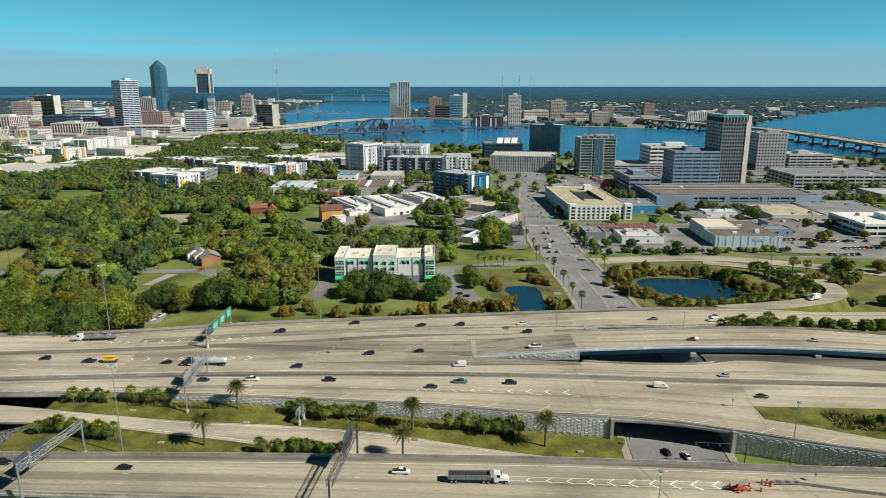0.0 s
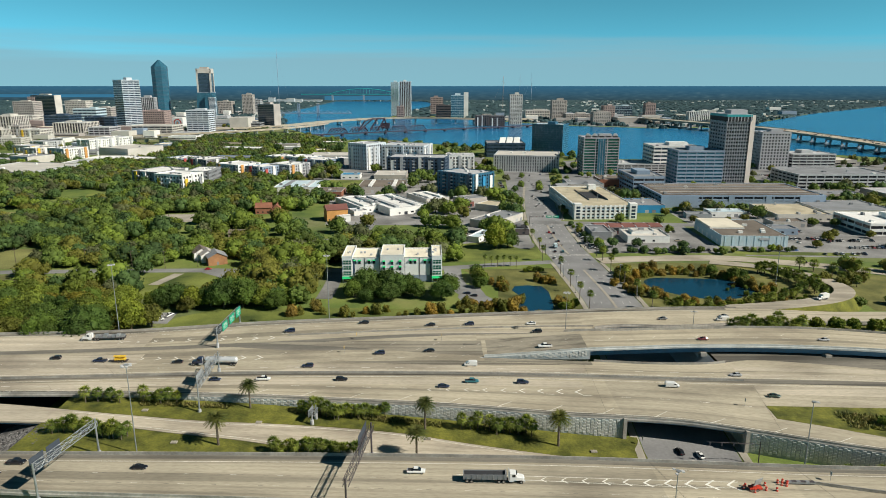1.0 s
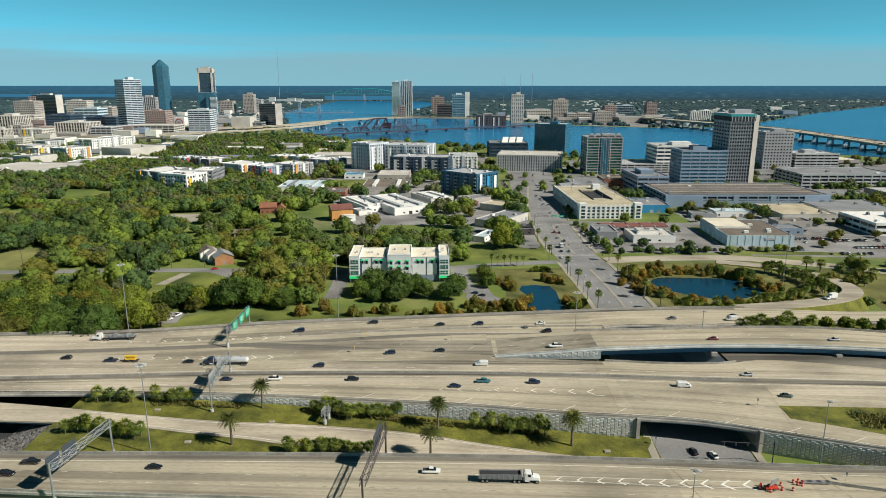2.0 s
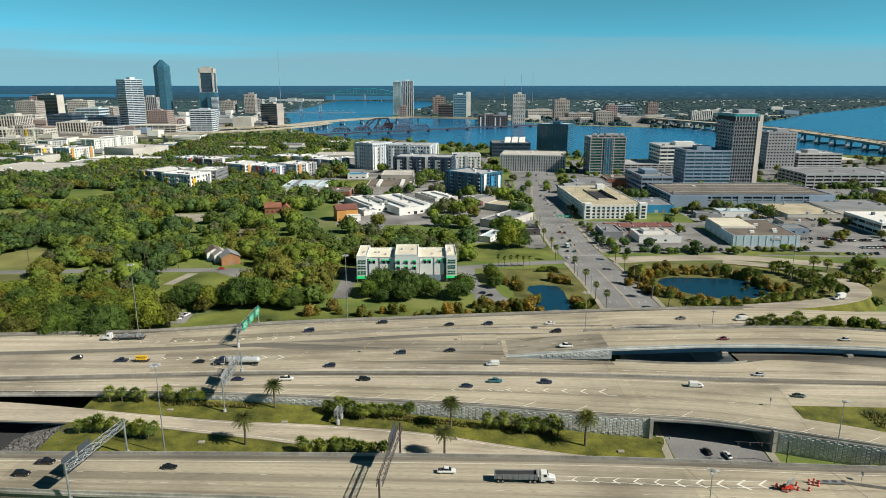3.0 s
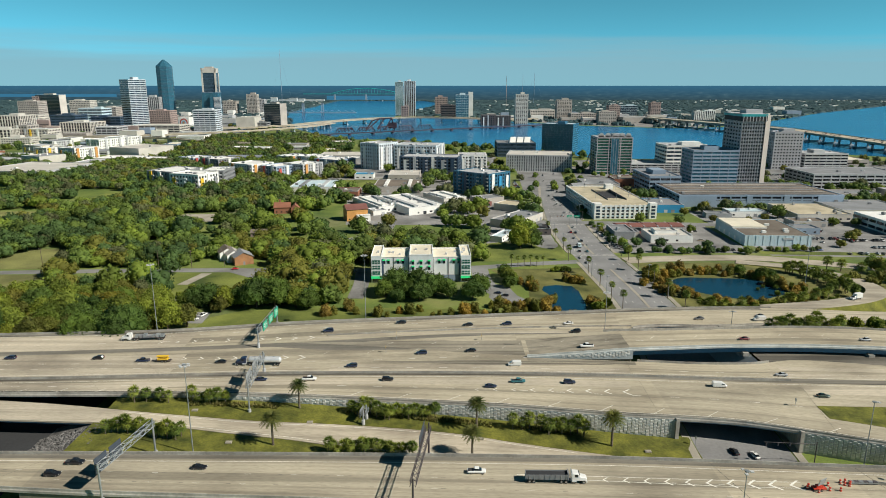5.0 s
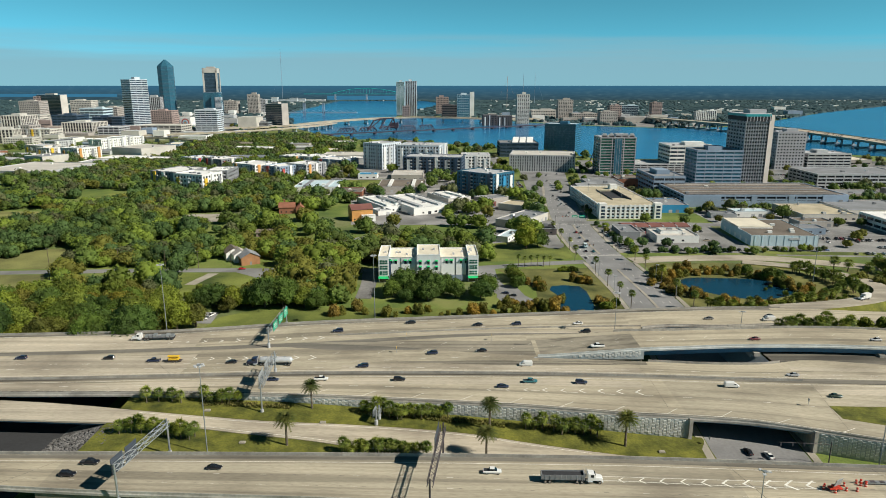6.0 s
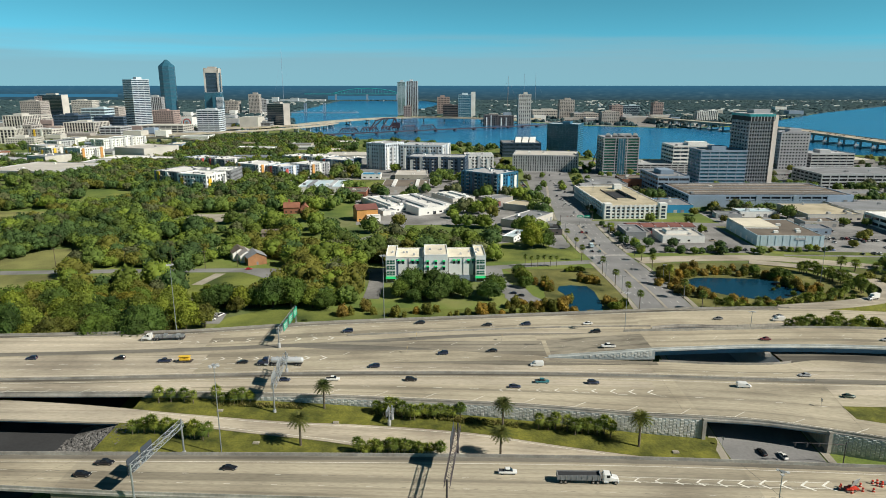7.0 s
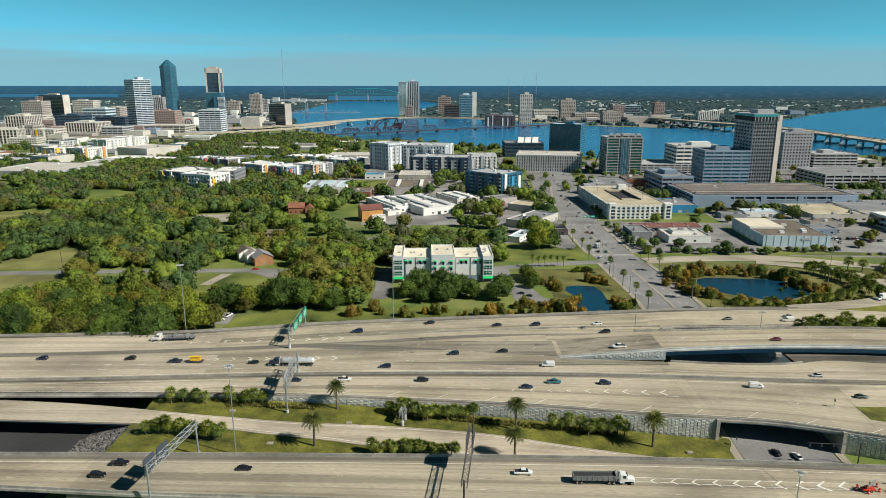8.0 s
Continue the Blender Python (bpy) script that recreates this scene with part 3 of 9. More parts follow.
def far_canopy():
    """Uneven treetops of the distant woods, as one sheet of clumps."""
    f, step = Form(), 26
    rng = random.Random(3)
    for iy in range(int((4860 - 1650) / step)):
        y = 1650 + iy * step
        for ix in range(int(2 * (600 + y * 0.74) / step)):
            x = -(600 + y * 0.74) + ix * step
            if inside(x, y, RIVER) or inside(x, y - 8, RIVER):
                continue
            town = (y < 2400 and -1500 < x < 700)
            if rng.random() < (0.72 if town else 0.12 + 0.35 * max(0, noise.noise((x * 0.0022, y * 0.0022, 1)))):
                continue
            for _ in range(3 if y < 2250 and abs(x) < 1500 else 1):
                cx, cy, r = x, y + rng.uniform(-9, 9), rng.uniform(11, 20)
                h = rng.uniform(4, 9)
                if y < 2250:
                    cx, cy, r, h = x + rng.uniform(-14, 14), y + rng.uniform(-14, 14), rng.uniform(4.5, 8), rng.uniform(5, 10)
                n = 6
                low = [(cx + r * math.cos(i * 6.283 / n + ix) * rng.uniform(0.8, 1.2), cy + r * math.sin(i * 6.283 / n + ix) * rng.uniform(0.8, 1.2), 0) for i in range(n)]
                mid = [(cx + (q[0] - cx) * 0.8, cy + (q[1] - cy) * 0.8, h * rng.uniform(0.55, 0.85)) for q in low]
                tip = (cx + rng.uniform(-3, 3), cy + rng.uniform(-3, 3), h)
                f.add(low + mid + [tip], [(i, (i + 1) % n, n + (i + 1) % n, n + i) for i in range(n)] + [(n + i, n + (i + 1) % n, 2 * n) for i in range(n)])
    return f


tagged(new("distant_woods", far_canopy().mesh("distant_woods", MAT["far_woods"])), "distant woods across the river, haze blue painted in", "woods", "", "stuff")

# ---- the roads ----
gaps = [PARK, FOREST]
carriageway("road_north", "pale concrete highway carriageway beside the trees", a_near, a_far, level, -330, 56, [(52, 56)])
carriageway("road_north_east", "pale concrete highway carriageway over the street", a_near_east, a_far, level, 56, 340, [(56, 97)])
carriageway("road_middle", "pale concrete highway lanes with worn stripes", cd_mid, lambda x: a_near(x) if x <= 10 else c_far(x), level, -330, 10, [PARK])
carriageway("road_middle_east", "pale concrete highway lanes beside the flyover", cd_mid, c_far, level, 10, 340, [(52, 97)])
carriageway("road_south", "pale concrete highway lanes above the retaining wall", d_near, cd_mid, level, -330, 340, gaps)
carriageway("flyover", "curved concrete flyover ramp on piers", b_near, b_far, b_z, 10, 340, [(51, 340)], depth=2.9)
carriageway("road_front", "wide concrete carriageway with black and white lane dashes", e_near, e_far, level, -330, 340, gaps)
carriageway("median_ramp", "pale concrete slip road between grass strips", f_near, f_far, f_z, -330, 58, [(-186, -126)], "ramp")

parapet("barrier_north", "grey concrete edge barrier", a_far, level, -330, 130, 1)
parapet("barrier_north_inner", "grey concrete edge barrier", a_near_east, level, 60, 340, -1)
parapet("barrier_middle", "stained concrete median barrier", cd_mid, level, -330, 100, 1)
parapet("barrier_south", "grey concrete parapet over the retaining wall", d_near, level, -330, 125, -1, 0.95)
parapet("barrier_front", "grey concrete parapet", e_far, level, -330, 340, 1, 0.95)
parapet("barrier_front_outer", "grey concrete parapet", e_near, level, -330, 340, -1, 0.95)
parapet("barrier_flyover_south", "pale concrete flyover parapet", b_near, b_z, 12, 340, -1, 0.95, "pale_wall")
parapet("barrier_flyover_north", "concrete flyover parapet", b_far, b_z, 45, 340, 1, 0.95)
parapet("barrier_lane_split", "stained low concrete barrier", curve((-70, 250), (-20, 256), (28, 260), (60, 261)), level, -66, 60, 1, 0.7)
parapet("barrier_middle_edge", "concrete edge barrier", c_far, level, 52, 100, 1, 0.8)

# worn dark shoulders and joints
for nm, line, off, wid, x0, x1 in (("shoulder_north", a_near, -0.4, 3.4, -330, 50), ("shoulder_middle", cd_mid, -1.4, 3.6, -330, 330), ("shoulder_south", d_near, 0.1, 2.6, -330, 125), ("shoulder_front", e_far, -1.9, 1.85, -330, 330), ("shoulder_far", a_far, -2.2, 2.1, -330, 125)):
    lane_strip(nm, "dark stained road shoulder", line, off, wid, level, x0, x1, "shoulder", 0.012, 60 if nm == "shoulder_north" else 0)
lane_strip("shoulder_split", "dark patched asphalt gore", curve((-95, 235.5), (-50, 235.5), (-10, 237), (10, 237)), 0, 8.5, level, -92, 9.8, "shoulder", 0.016, 30)

for nm, x0, lean in (("deck_joint", 50.5, 0.25), ("deck_joint", 87.5, 0.25), ("deck_joint", -122, -0.9)):
    f = Form()
    for near, far in ((e_near, e_far),):
        ya, yb = near(x0), far(x0)
        f.add([(x0 - (ya - 165) * lean, ya, DECK + 0.03), (x0 + 0.1 - (ya - 165) * lean, ya, DECK + 0.03), (x0 + 0.1 - (yb - 165) * lean, yb, DECK + 0.03), (x0 - (yb - 165) * lean, yb, DECK + 0.03)], [(0, 1, 2, 3)])
    structure(nm, f, "dark", "dark expansion joint across the deck", "road joint")

for near, far, x0, lean in ((d_near, cd_mid, 47.5, 0.03), (d_near, cd_mid, 98.5, 0.18), (cd_mid, c_far, 47.5, 0.03), (d_near, cd_mid, -122, -0.9), (cd_mid, a_near, -118, -0.9)):
    ya, yb = near(x0) + 0.5, far(x0) - 0.3
    xa, xb = x0 + (ya - 188) * lean * (1 if near is d_near else 0), x0 + (yb - (188 if near is d_near else ya)) * lean
    structure("deck_joint", Form().add([(xa, ya, DECK + 0.03), (xa + 0.08, ya, DECK + 0.03), (xb + 0.08, yb, DECK + 0.03), (xb, yb, DECK + 0.03)], [(0, 1, 2, 3)]), "shoulder", "thin dark joint across the concrete", "road joint")
for off, wid in ((3.4, 3.4), (9.0, 3.3)):
    lane_strip("new_concrete", "newer pale concrete lane", cd_mid, off, wid, level, 92 + off, 330, "ramp", 0.014)
lane_strip("new_concrete", "newer pale concrete lane", cd_mid, -9.5, 6.0, level, 101, 330, "ramp", 0.014)

lane_strip("new_concrete", "newer pale concrete lane", cd_mid, 1.0, 6.6, level, -60, 47, "ramp", 0.014)
lane_strip("new_concrete", "newer pale concrete lane", cd_mid, -8.6, 4.6, level, -300, 44, "ramp", 0.015)
lane_strip("new_concrete", "bright newer concrete on the bridge lanes", cd_mid, 2.4, 17.0, level, -330, -116, "ramp", 0.017)
lane_strip("new_concrete", "bright newer concrete on the bridge lanes", a_near, 3.2, 14.5, level, -330, -120, "ramp", 0.017)
lane_strip("new_concrete", "bright newer concrete on the bridge lanes", d_near, 2.8, 5.6, level, -330, -112, "ramp", 0.017)
lane_strip("new_concrete", "narrow pale concrete strip beside the gore", curve((-90, 245), (-20, 252.5), (52, 253.6)), 0, 2.2, level, -85, 51, "ramp", 0.018, 20)

stain_near = curve((-78, 243), (-40, 238.5), (0, 231.5), (12, 230.4), (40, 230.6), (51, 231))
stain_far = curve((-78, 243.3), (-40, 244), (0, 245.2), (30, 245.5), (51, 245))
stain = Form()
for x0, x1 in zip(span(-78, 51, 3), span(-78, 51, 3)[1:]):
    stain.add([(x, f(x), (DECK if x < 0 else b_z(x)) + 0.026) for x, f in ((x0, stain_near), (x1, stain_near), (x1, stain_far), (x0, stain_far))], [(0, 1, 2, 3)])
structure("stained_lanes", stain, "stained", "dark stained concrete lanes rising to the flyover", "road")
lane_strip("stained_lanes", "dark stained strip below the flyover wall", c_far, -3.2, 3.0, level, 12, 51, "stained", 0.02)
lane_strip("stained_lanes", "tyre stained concrete beside the median", cd_mid, 7.6, 4.4, level, -50, 46, "stained", 0.022, 50)

# retaining walls with relief panels
PANEL_RINGS = [[(-0.5, 0, -0.44), (0.5, 0, -0.44), (0.5, 0, 0.44), (-0.5, 0, 0.44)], [(-0.43, -0.1, -0.37), (0.43, -0.1, -0.37), (0.43, -0.1, 0.37), (-0.43, -0.1, 0.37)]]
PANEL = Form().loft(PANEL_RINGS).mesh("panel", MAT["panel"])


def retaining_wall(name, label, line, top, foot, x0, x1):
    rings = []
    for x in span(x0, x1, 3):
        y = line(x) - 0.45
        rings.append([(x, y, foot(x) - 0.6), (x, y + 0.6, foot(x) - 0.6), (x, y + 0.6, top(x) - 0.05), (x, y, top(x) - 0.05)])
    return structure(name, Form().loft(rings), "wall_base", label, "retaining wall")


def wall_panels(wall, line, top, foot, x0, x1, single=(0, 0), pitch=1.1, rise=0.98):
    """Raised panels in running bond: those within the stretch 'single' are pieces of their own, the rest one mass."""
    rest = Form()
    for i in range(int((x1 - x0) / pitch)):
        x = x0 + (i + 0.5) * pitch
        slope = math.degrees(math.atan2(line(x + 1) - line(x - 1), 2))
        z = top(x) - 0.6 - (rise / 2 if i % 2 else 0)
        while z > foot(x) + 0.35:
            m = pose(x, line(x) - 0.46, z, 0, 0, slope)
            if single[0] <= x <= single[1]:
                p = new("panel", PANEL)
                p.parent, p.matrix_local = wall, m
            else:
                rest.loft([[m @ Vector(q) for q in ring] for ring in PANEL_RINGS])
            z -= rise
    part("panel_field", rest, "panel", wall)


ground_foot = lambda x: 0.2
wall_1 = retaining_wall("wall_south", "blue grey retaining wall of raised square panels", d_near, level, wall_foot, -100, 52)
wall_2 = retaining_wall("wall_south_east", "shaded retaining wall of raised square panels", d_near, level, ground_foot, 86, 150)
wall_3 = retaining_wall("wall_flyover", "pale retaining wall under the flyover ramp", b_near, b_z, level, 10.5, 51.5)
for x in (52.0, 85.8):
    f = Form().box(x - 0.55, x + 0.55, d_near(x) - 1.0, d_near(x) + 0.5, -0.3, DECK + 0.5)
    structure("abutment_pier", f, "barrier", "concrete pier at the end of the wall", "pier")

# grass between the roads
med = Form()
xs = span(-126, 56, 3)
for x0, x1 in zip(xs, xs[1:]):
    rows = []
    for x in (x0, x1):
        yd, yu, yl, ye = d_near(x) + 0.4, f_far(x), f_near(x), e_far(x) - 0.5
        zf, zw = f_z(x) - 0.03, wall_foot(x)
        pts = [(ye, zf + 0.2), (yl - 0.2, zf)]
        pts += [(yu + 0.2 + (yd - yu) * s, zf + (zw - zf) * (s ** 1.3)) for s in (0, 0.25, 0.5, 0.75, 1.0)]
        rows.append([(x, yy, zz) for yy, zz in pts])
    for k in range(6):
        if k != 1:
            med.add([rows[0][k], rows[1][k], rows[1][k + 1], rows[0][k + 1]], [(0, 1, 2, 3)])
        else:
            med.add([(p[0], p[1], p[2] - 0.4) for p in (rows[0][1], rows[1][1], rows[1][2], rows[0][2])], [(0, 1, 2, 3)])
structure("median_grass", med, "verge", "short green grass bank below the retaining wall", "grass")
riprap = Form()
rng = random.Random(5)
slope_z = lambda x: max(0.0, min(5.0, (x + 142) * 0.3))
riprap.add([(x, y, slope_z(x) - 0.25) for x in (-142, -126) for y in (163.8, 188)], [(0, 2, 3, 1)])
for _ in range(900):
    x, y, r = rng.uniform(-142, -121), rng.uniform(164.5, 181), rng.uniform(0.25, 0.6)
    ring = lambda z, k: [(x + r * k * math.cos(i * 1.2566 + y) * rng.uniform(0.75, 1.25), y + r * k * math.sin(i * 1.2566 + y) * rng.uniform(0.75, 1.25), slope_z(x) + z) for i in range(5)]
    riprap.loft([ring(-0.3, 1.0), ring(r * 0.25, 1.0), ring(r * 0.7, 0.5)])
structure("rubble_slope", riprap, "rubble", "grey stone rubble slope beside the bridge", "rubble")
# bank down from the far carriageway
for x0, x1 in ((-330, 52), (98, 178)):
    bank = Form()
    xs = span(x0, x1, 6)
    for a, b in zip(xs, xs[1:]):
        bank.add([(a, a_far(a) + 0.3, 6.45), (b, a_far(b) + 0.3, 6.45), (b, a_far(b) + 5, 4.6), (a, a_far(a) + 5, 4.6), (b, a_far(b) + 13, 0.02), (a, a_far(a) + 13, 0.02)], [(0, 1, 2, 3), (3, 2, 4, 5)])
    structure("road_bank", bank, "verge", "green grass bank beside the highway", "grass")
# grass wedge between the southern lanes
sheet("grass_island", "green grass wedge between highway lanes", "grass", [(99, 190.2), (150, 188), (200, 176), (185, 152), (150, 161.5), (126, 170.5), (109, 178), (98.5, 182)], DECK + 0.05, "verge", 0.1)
# grass and planting between the carriageway and flyover
sheet("verge", "grass verge between carriageway and flyover", "grass", [(96, 251), (150, 252), (200, 247), (260, 262), (200, 264.6), (96, 260.6)], 5.9, "verge", 6)

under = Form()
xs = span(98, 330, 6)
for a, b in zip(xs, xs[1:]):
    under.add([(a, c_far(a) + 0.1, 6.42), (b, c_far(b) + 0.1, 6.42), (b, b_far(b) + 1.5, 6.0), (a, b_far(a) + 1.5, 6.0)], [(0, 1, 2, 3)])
structure("under_flyover", under, "shoulder", "dark paving below the flyover", "pavement")
# flyover piers
for x in (95.0, 141.0, 186.0, 230.0):
    y0, y1 = b_near(x) + 1.2, b_far(x) - 1.2
    p = thing("bridge_pier", "pale concrete hammerhead bridge pier", "bridge pier", "flyover piers", "structure", x, 0, 0)
    part("cap", Form().box(-1.1, 1.1, y0 - 1.9, y1, 5.9, 7.25), "barrier", p)
    part("column", Form().box(-0.9, 0.9, y0 + 1, y1 - 1, -0.2, 5.9), "girder", p)
structure("abutment_wall", Form().add([(88, 226, 0), (97, 226, 6.3), (97, 258, 6.3), (88, 258, 0), (97, 226, 0), (97, 258, 0)], [(0, 1, 2, 3), (0, 4, 1), (3, 2, 5)]), "girder", "sloped concrete abutment paving", "abutment")

# ---- streets at ground level ----
street_mid = curve((90, 62), (172, 69.5), (240, 75), (303, 81), (372, 79), (435, 76), (515, 78), (600, 86), (700, 99), (800, 112), (900, 126))


def street(name, label, line, half, y0, y1, material, z):
    f = Form()
    ys = span(y0, y1, 12)
    for a, b in zip(ys, ys[1:]):
        f.add([(line(a) - half, a, z), (line(a) + half, a, z), (line(b) + half, b, z), (line(b) - half, b, z)], [(0, 1, 2, 3)])
    return structure(name, f, material, label, "road")


street("road_forest", "wide grey asphalt avenue with turning lanes", street_mid, 13.6, 90, 880, "avenue", 0.04)
for off in (-16.2, 14.0):
    f = Form()
    ys = span(100, 700, 12)
    for a, b in zip(ys, ys[1:]):
        if 378 < a < 404 or 495 < a < 520:
            continue
        q = [(street_mid(a) + off, a), (street_mid(a) + off + 2.3, a), (street_mid(b) + off + 2.3, b), (street_mid(b) + off, b)]
        f.add([(x, y, 0.0) for x, y in q] + [(x, y, 0.17) for x, y in q], [(4, 5, 6, 7), (0, 1, 5, 4), (1, 2, 6, 5), (2, 3, 7, 6), (3, 0, 4, 7)])
    structure("pavement", f, "pavement", "pale concrete pavement beside the avenue", "pavement")
f = Form()
for a, b in ((295, 372), (408, 500)):
    ys = span(a, b, 10)
    for p, q in zip(ys, ys[1:]):
        f.add([(street_mid(p) - 0.5, p, 0.16), (street_mid(p) + 0.9, p, 0.16), (street_mid(q) + 0.9, q, 0.16), (street_mid(q) - 0.5, q, 0.16)], [(0, 1, 2, 3)])
structure("traffic_island", f, "pavement", "raised concrete strip dividing the avenue", "traffic island")


def path_strip(name, label, points, half, z, material):
    """A road along a polyline of (x, y) or (x, y, z)."""
    f = Form()
    dense = []
    tt = list(range(len(points)))
    cs = [curve(*[(t, (p + (z,))[k] if len(p) < 3 else p[k]) for t, p in zip(tt, points)]) for k in range(3)]
    n = (len(points) - 1) * 6
    dense = [tuple(c((len(points) - 1) * i / n) for c in cs) for i in range(n + 1)]
    left, right = [], []
    for i, p in enumerate(dense):
        a, b = dense[max(0, i - 1)], dense[min(n, i + 1)]
        d = Vector((b[0] - a[0], b[1] - a[1])).normalized()
        left.append((p[0] - d.y * half, p[1] + d.x * half, p[2]))
        right.append((p[0] + d.y * half, p[1] - d.x * half, p[2]))
    low = lambda p: (p[0], p[1], p[2] - 0.25)
    f.loft([[l, r, low(r), low(l)] for l, r in zip(left, right)])
    if max(p[2] for p in dense) > 1:
        bank = Form()
        outer = lambda p, q, k: (p[0] + (p[0] - q[0]) / half * 0.5 * k * p[2], p[1] + (p[1] - q[1]) / half * 0.5 * k * p[2], 0.01)
        bank.loft([[low(l), low(r), outer(r, l, 0.8), outer(l, r, 0.8)] for l, r in zip(left, right)])
        structure("road_bank", bank, "verge", "grass bank below the loop ramp", "grass")
    return structure(name, f, material, label, "road")


path_strip("road_ramp_east", "pale concrete ramp road beside the pond", [(93, 392), (122, 397), (171, 398.5), (205, 388), (250, 367), (330, 320)], 6.6, 0.3, "ramp")
path_strip("road_loop", "curving pale concrete loop ramp", [(128, 285, 6.4), (160, 291.5, 6.3), (183, 301, 5.6), (197, 313, 4.8), (204, 331, 3.6), (201, 354, 2.2), (187, 375, 1.0), (160, 389, 0.4)], 4.7, 0.3, "ramp")
path_strip("road_side_west", "grey side street toward the hotel", [(64, 390), (30, 384), (2, 377), (-40, 373), (-95, 369), (-140, 371), (-225, 368.5), (-330, 362)], 4.0, 0.05, "asphalt")
path_strip("road_cross", "grey cross street with light surface", [(-10, 517), (60, 511), (110, 507), (190, 500), (300, 470)], 6.0, 0.06, "asphalt")
path_strip("road_drive", "grey hotel drive", [(2, 377), (3, 350), (8, 330), (16, 318)], 5.0, 0.07, "asphalt")
path_strip("road_drive_west", "pale driveway beside the hotel", [(-66, 368), (-64, 345), (-64, 318)], 4.2, 0.07, "lot")
path_strip("road_lane", "grey winding lane through the trees", [(-140, 371), (-122, 356), (-118, 340)], 5.5, 0.07, "asphalt")
path_strip("road_lane_north", "grey winding lane through lawns", [(-95, 369), (-92, 400), (-108, 425), (-80, 455), (-62, 480), (-60, 520)], 3.5, 0.07, "asphalt")
sheet("road_park", "asphalt street under the highway, shade put into its colour", "road", [(-176, 60), (-136, 60), (-136, 260), (-176, 260)], 0.05, "asphalt_shaded")
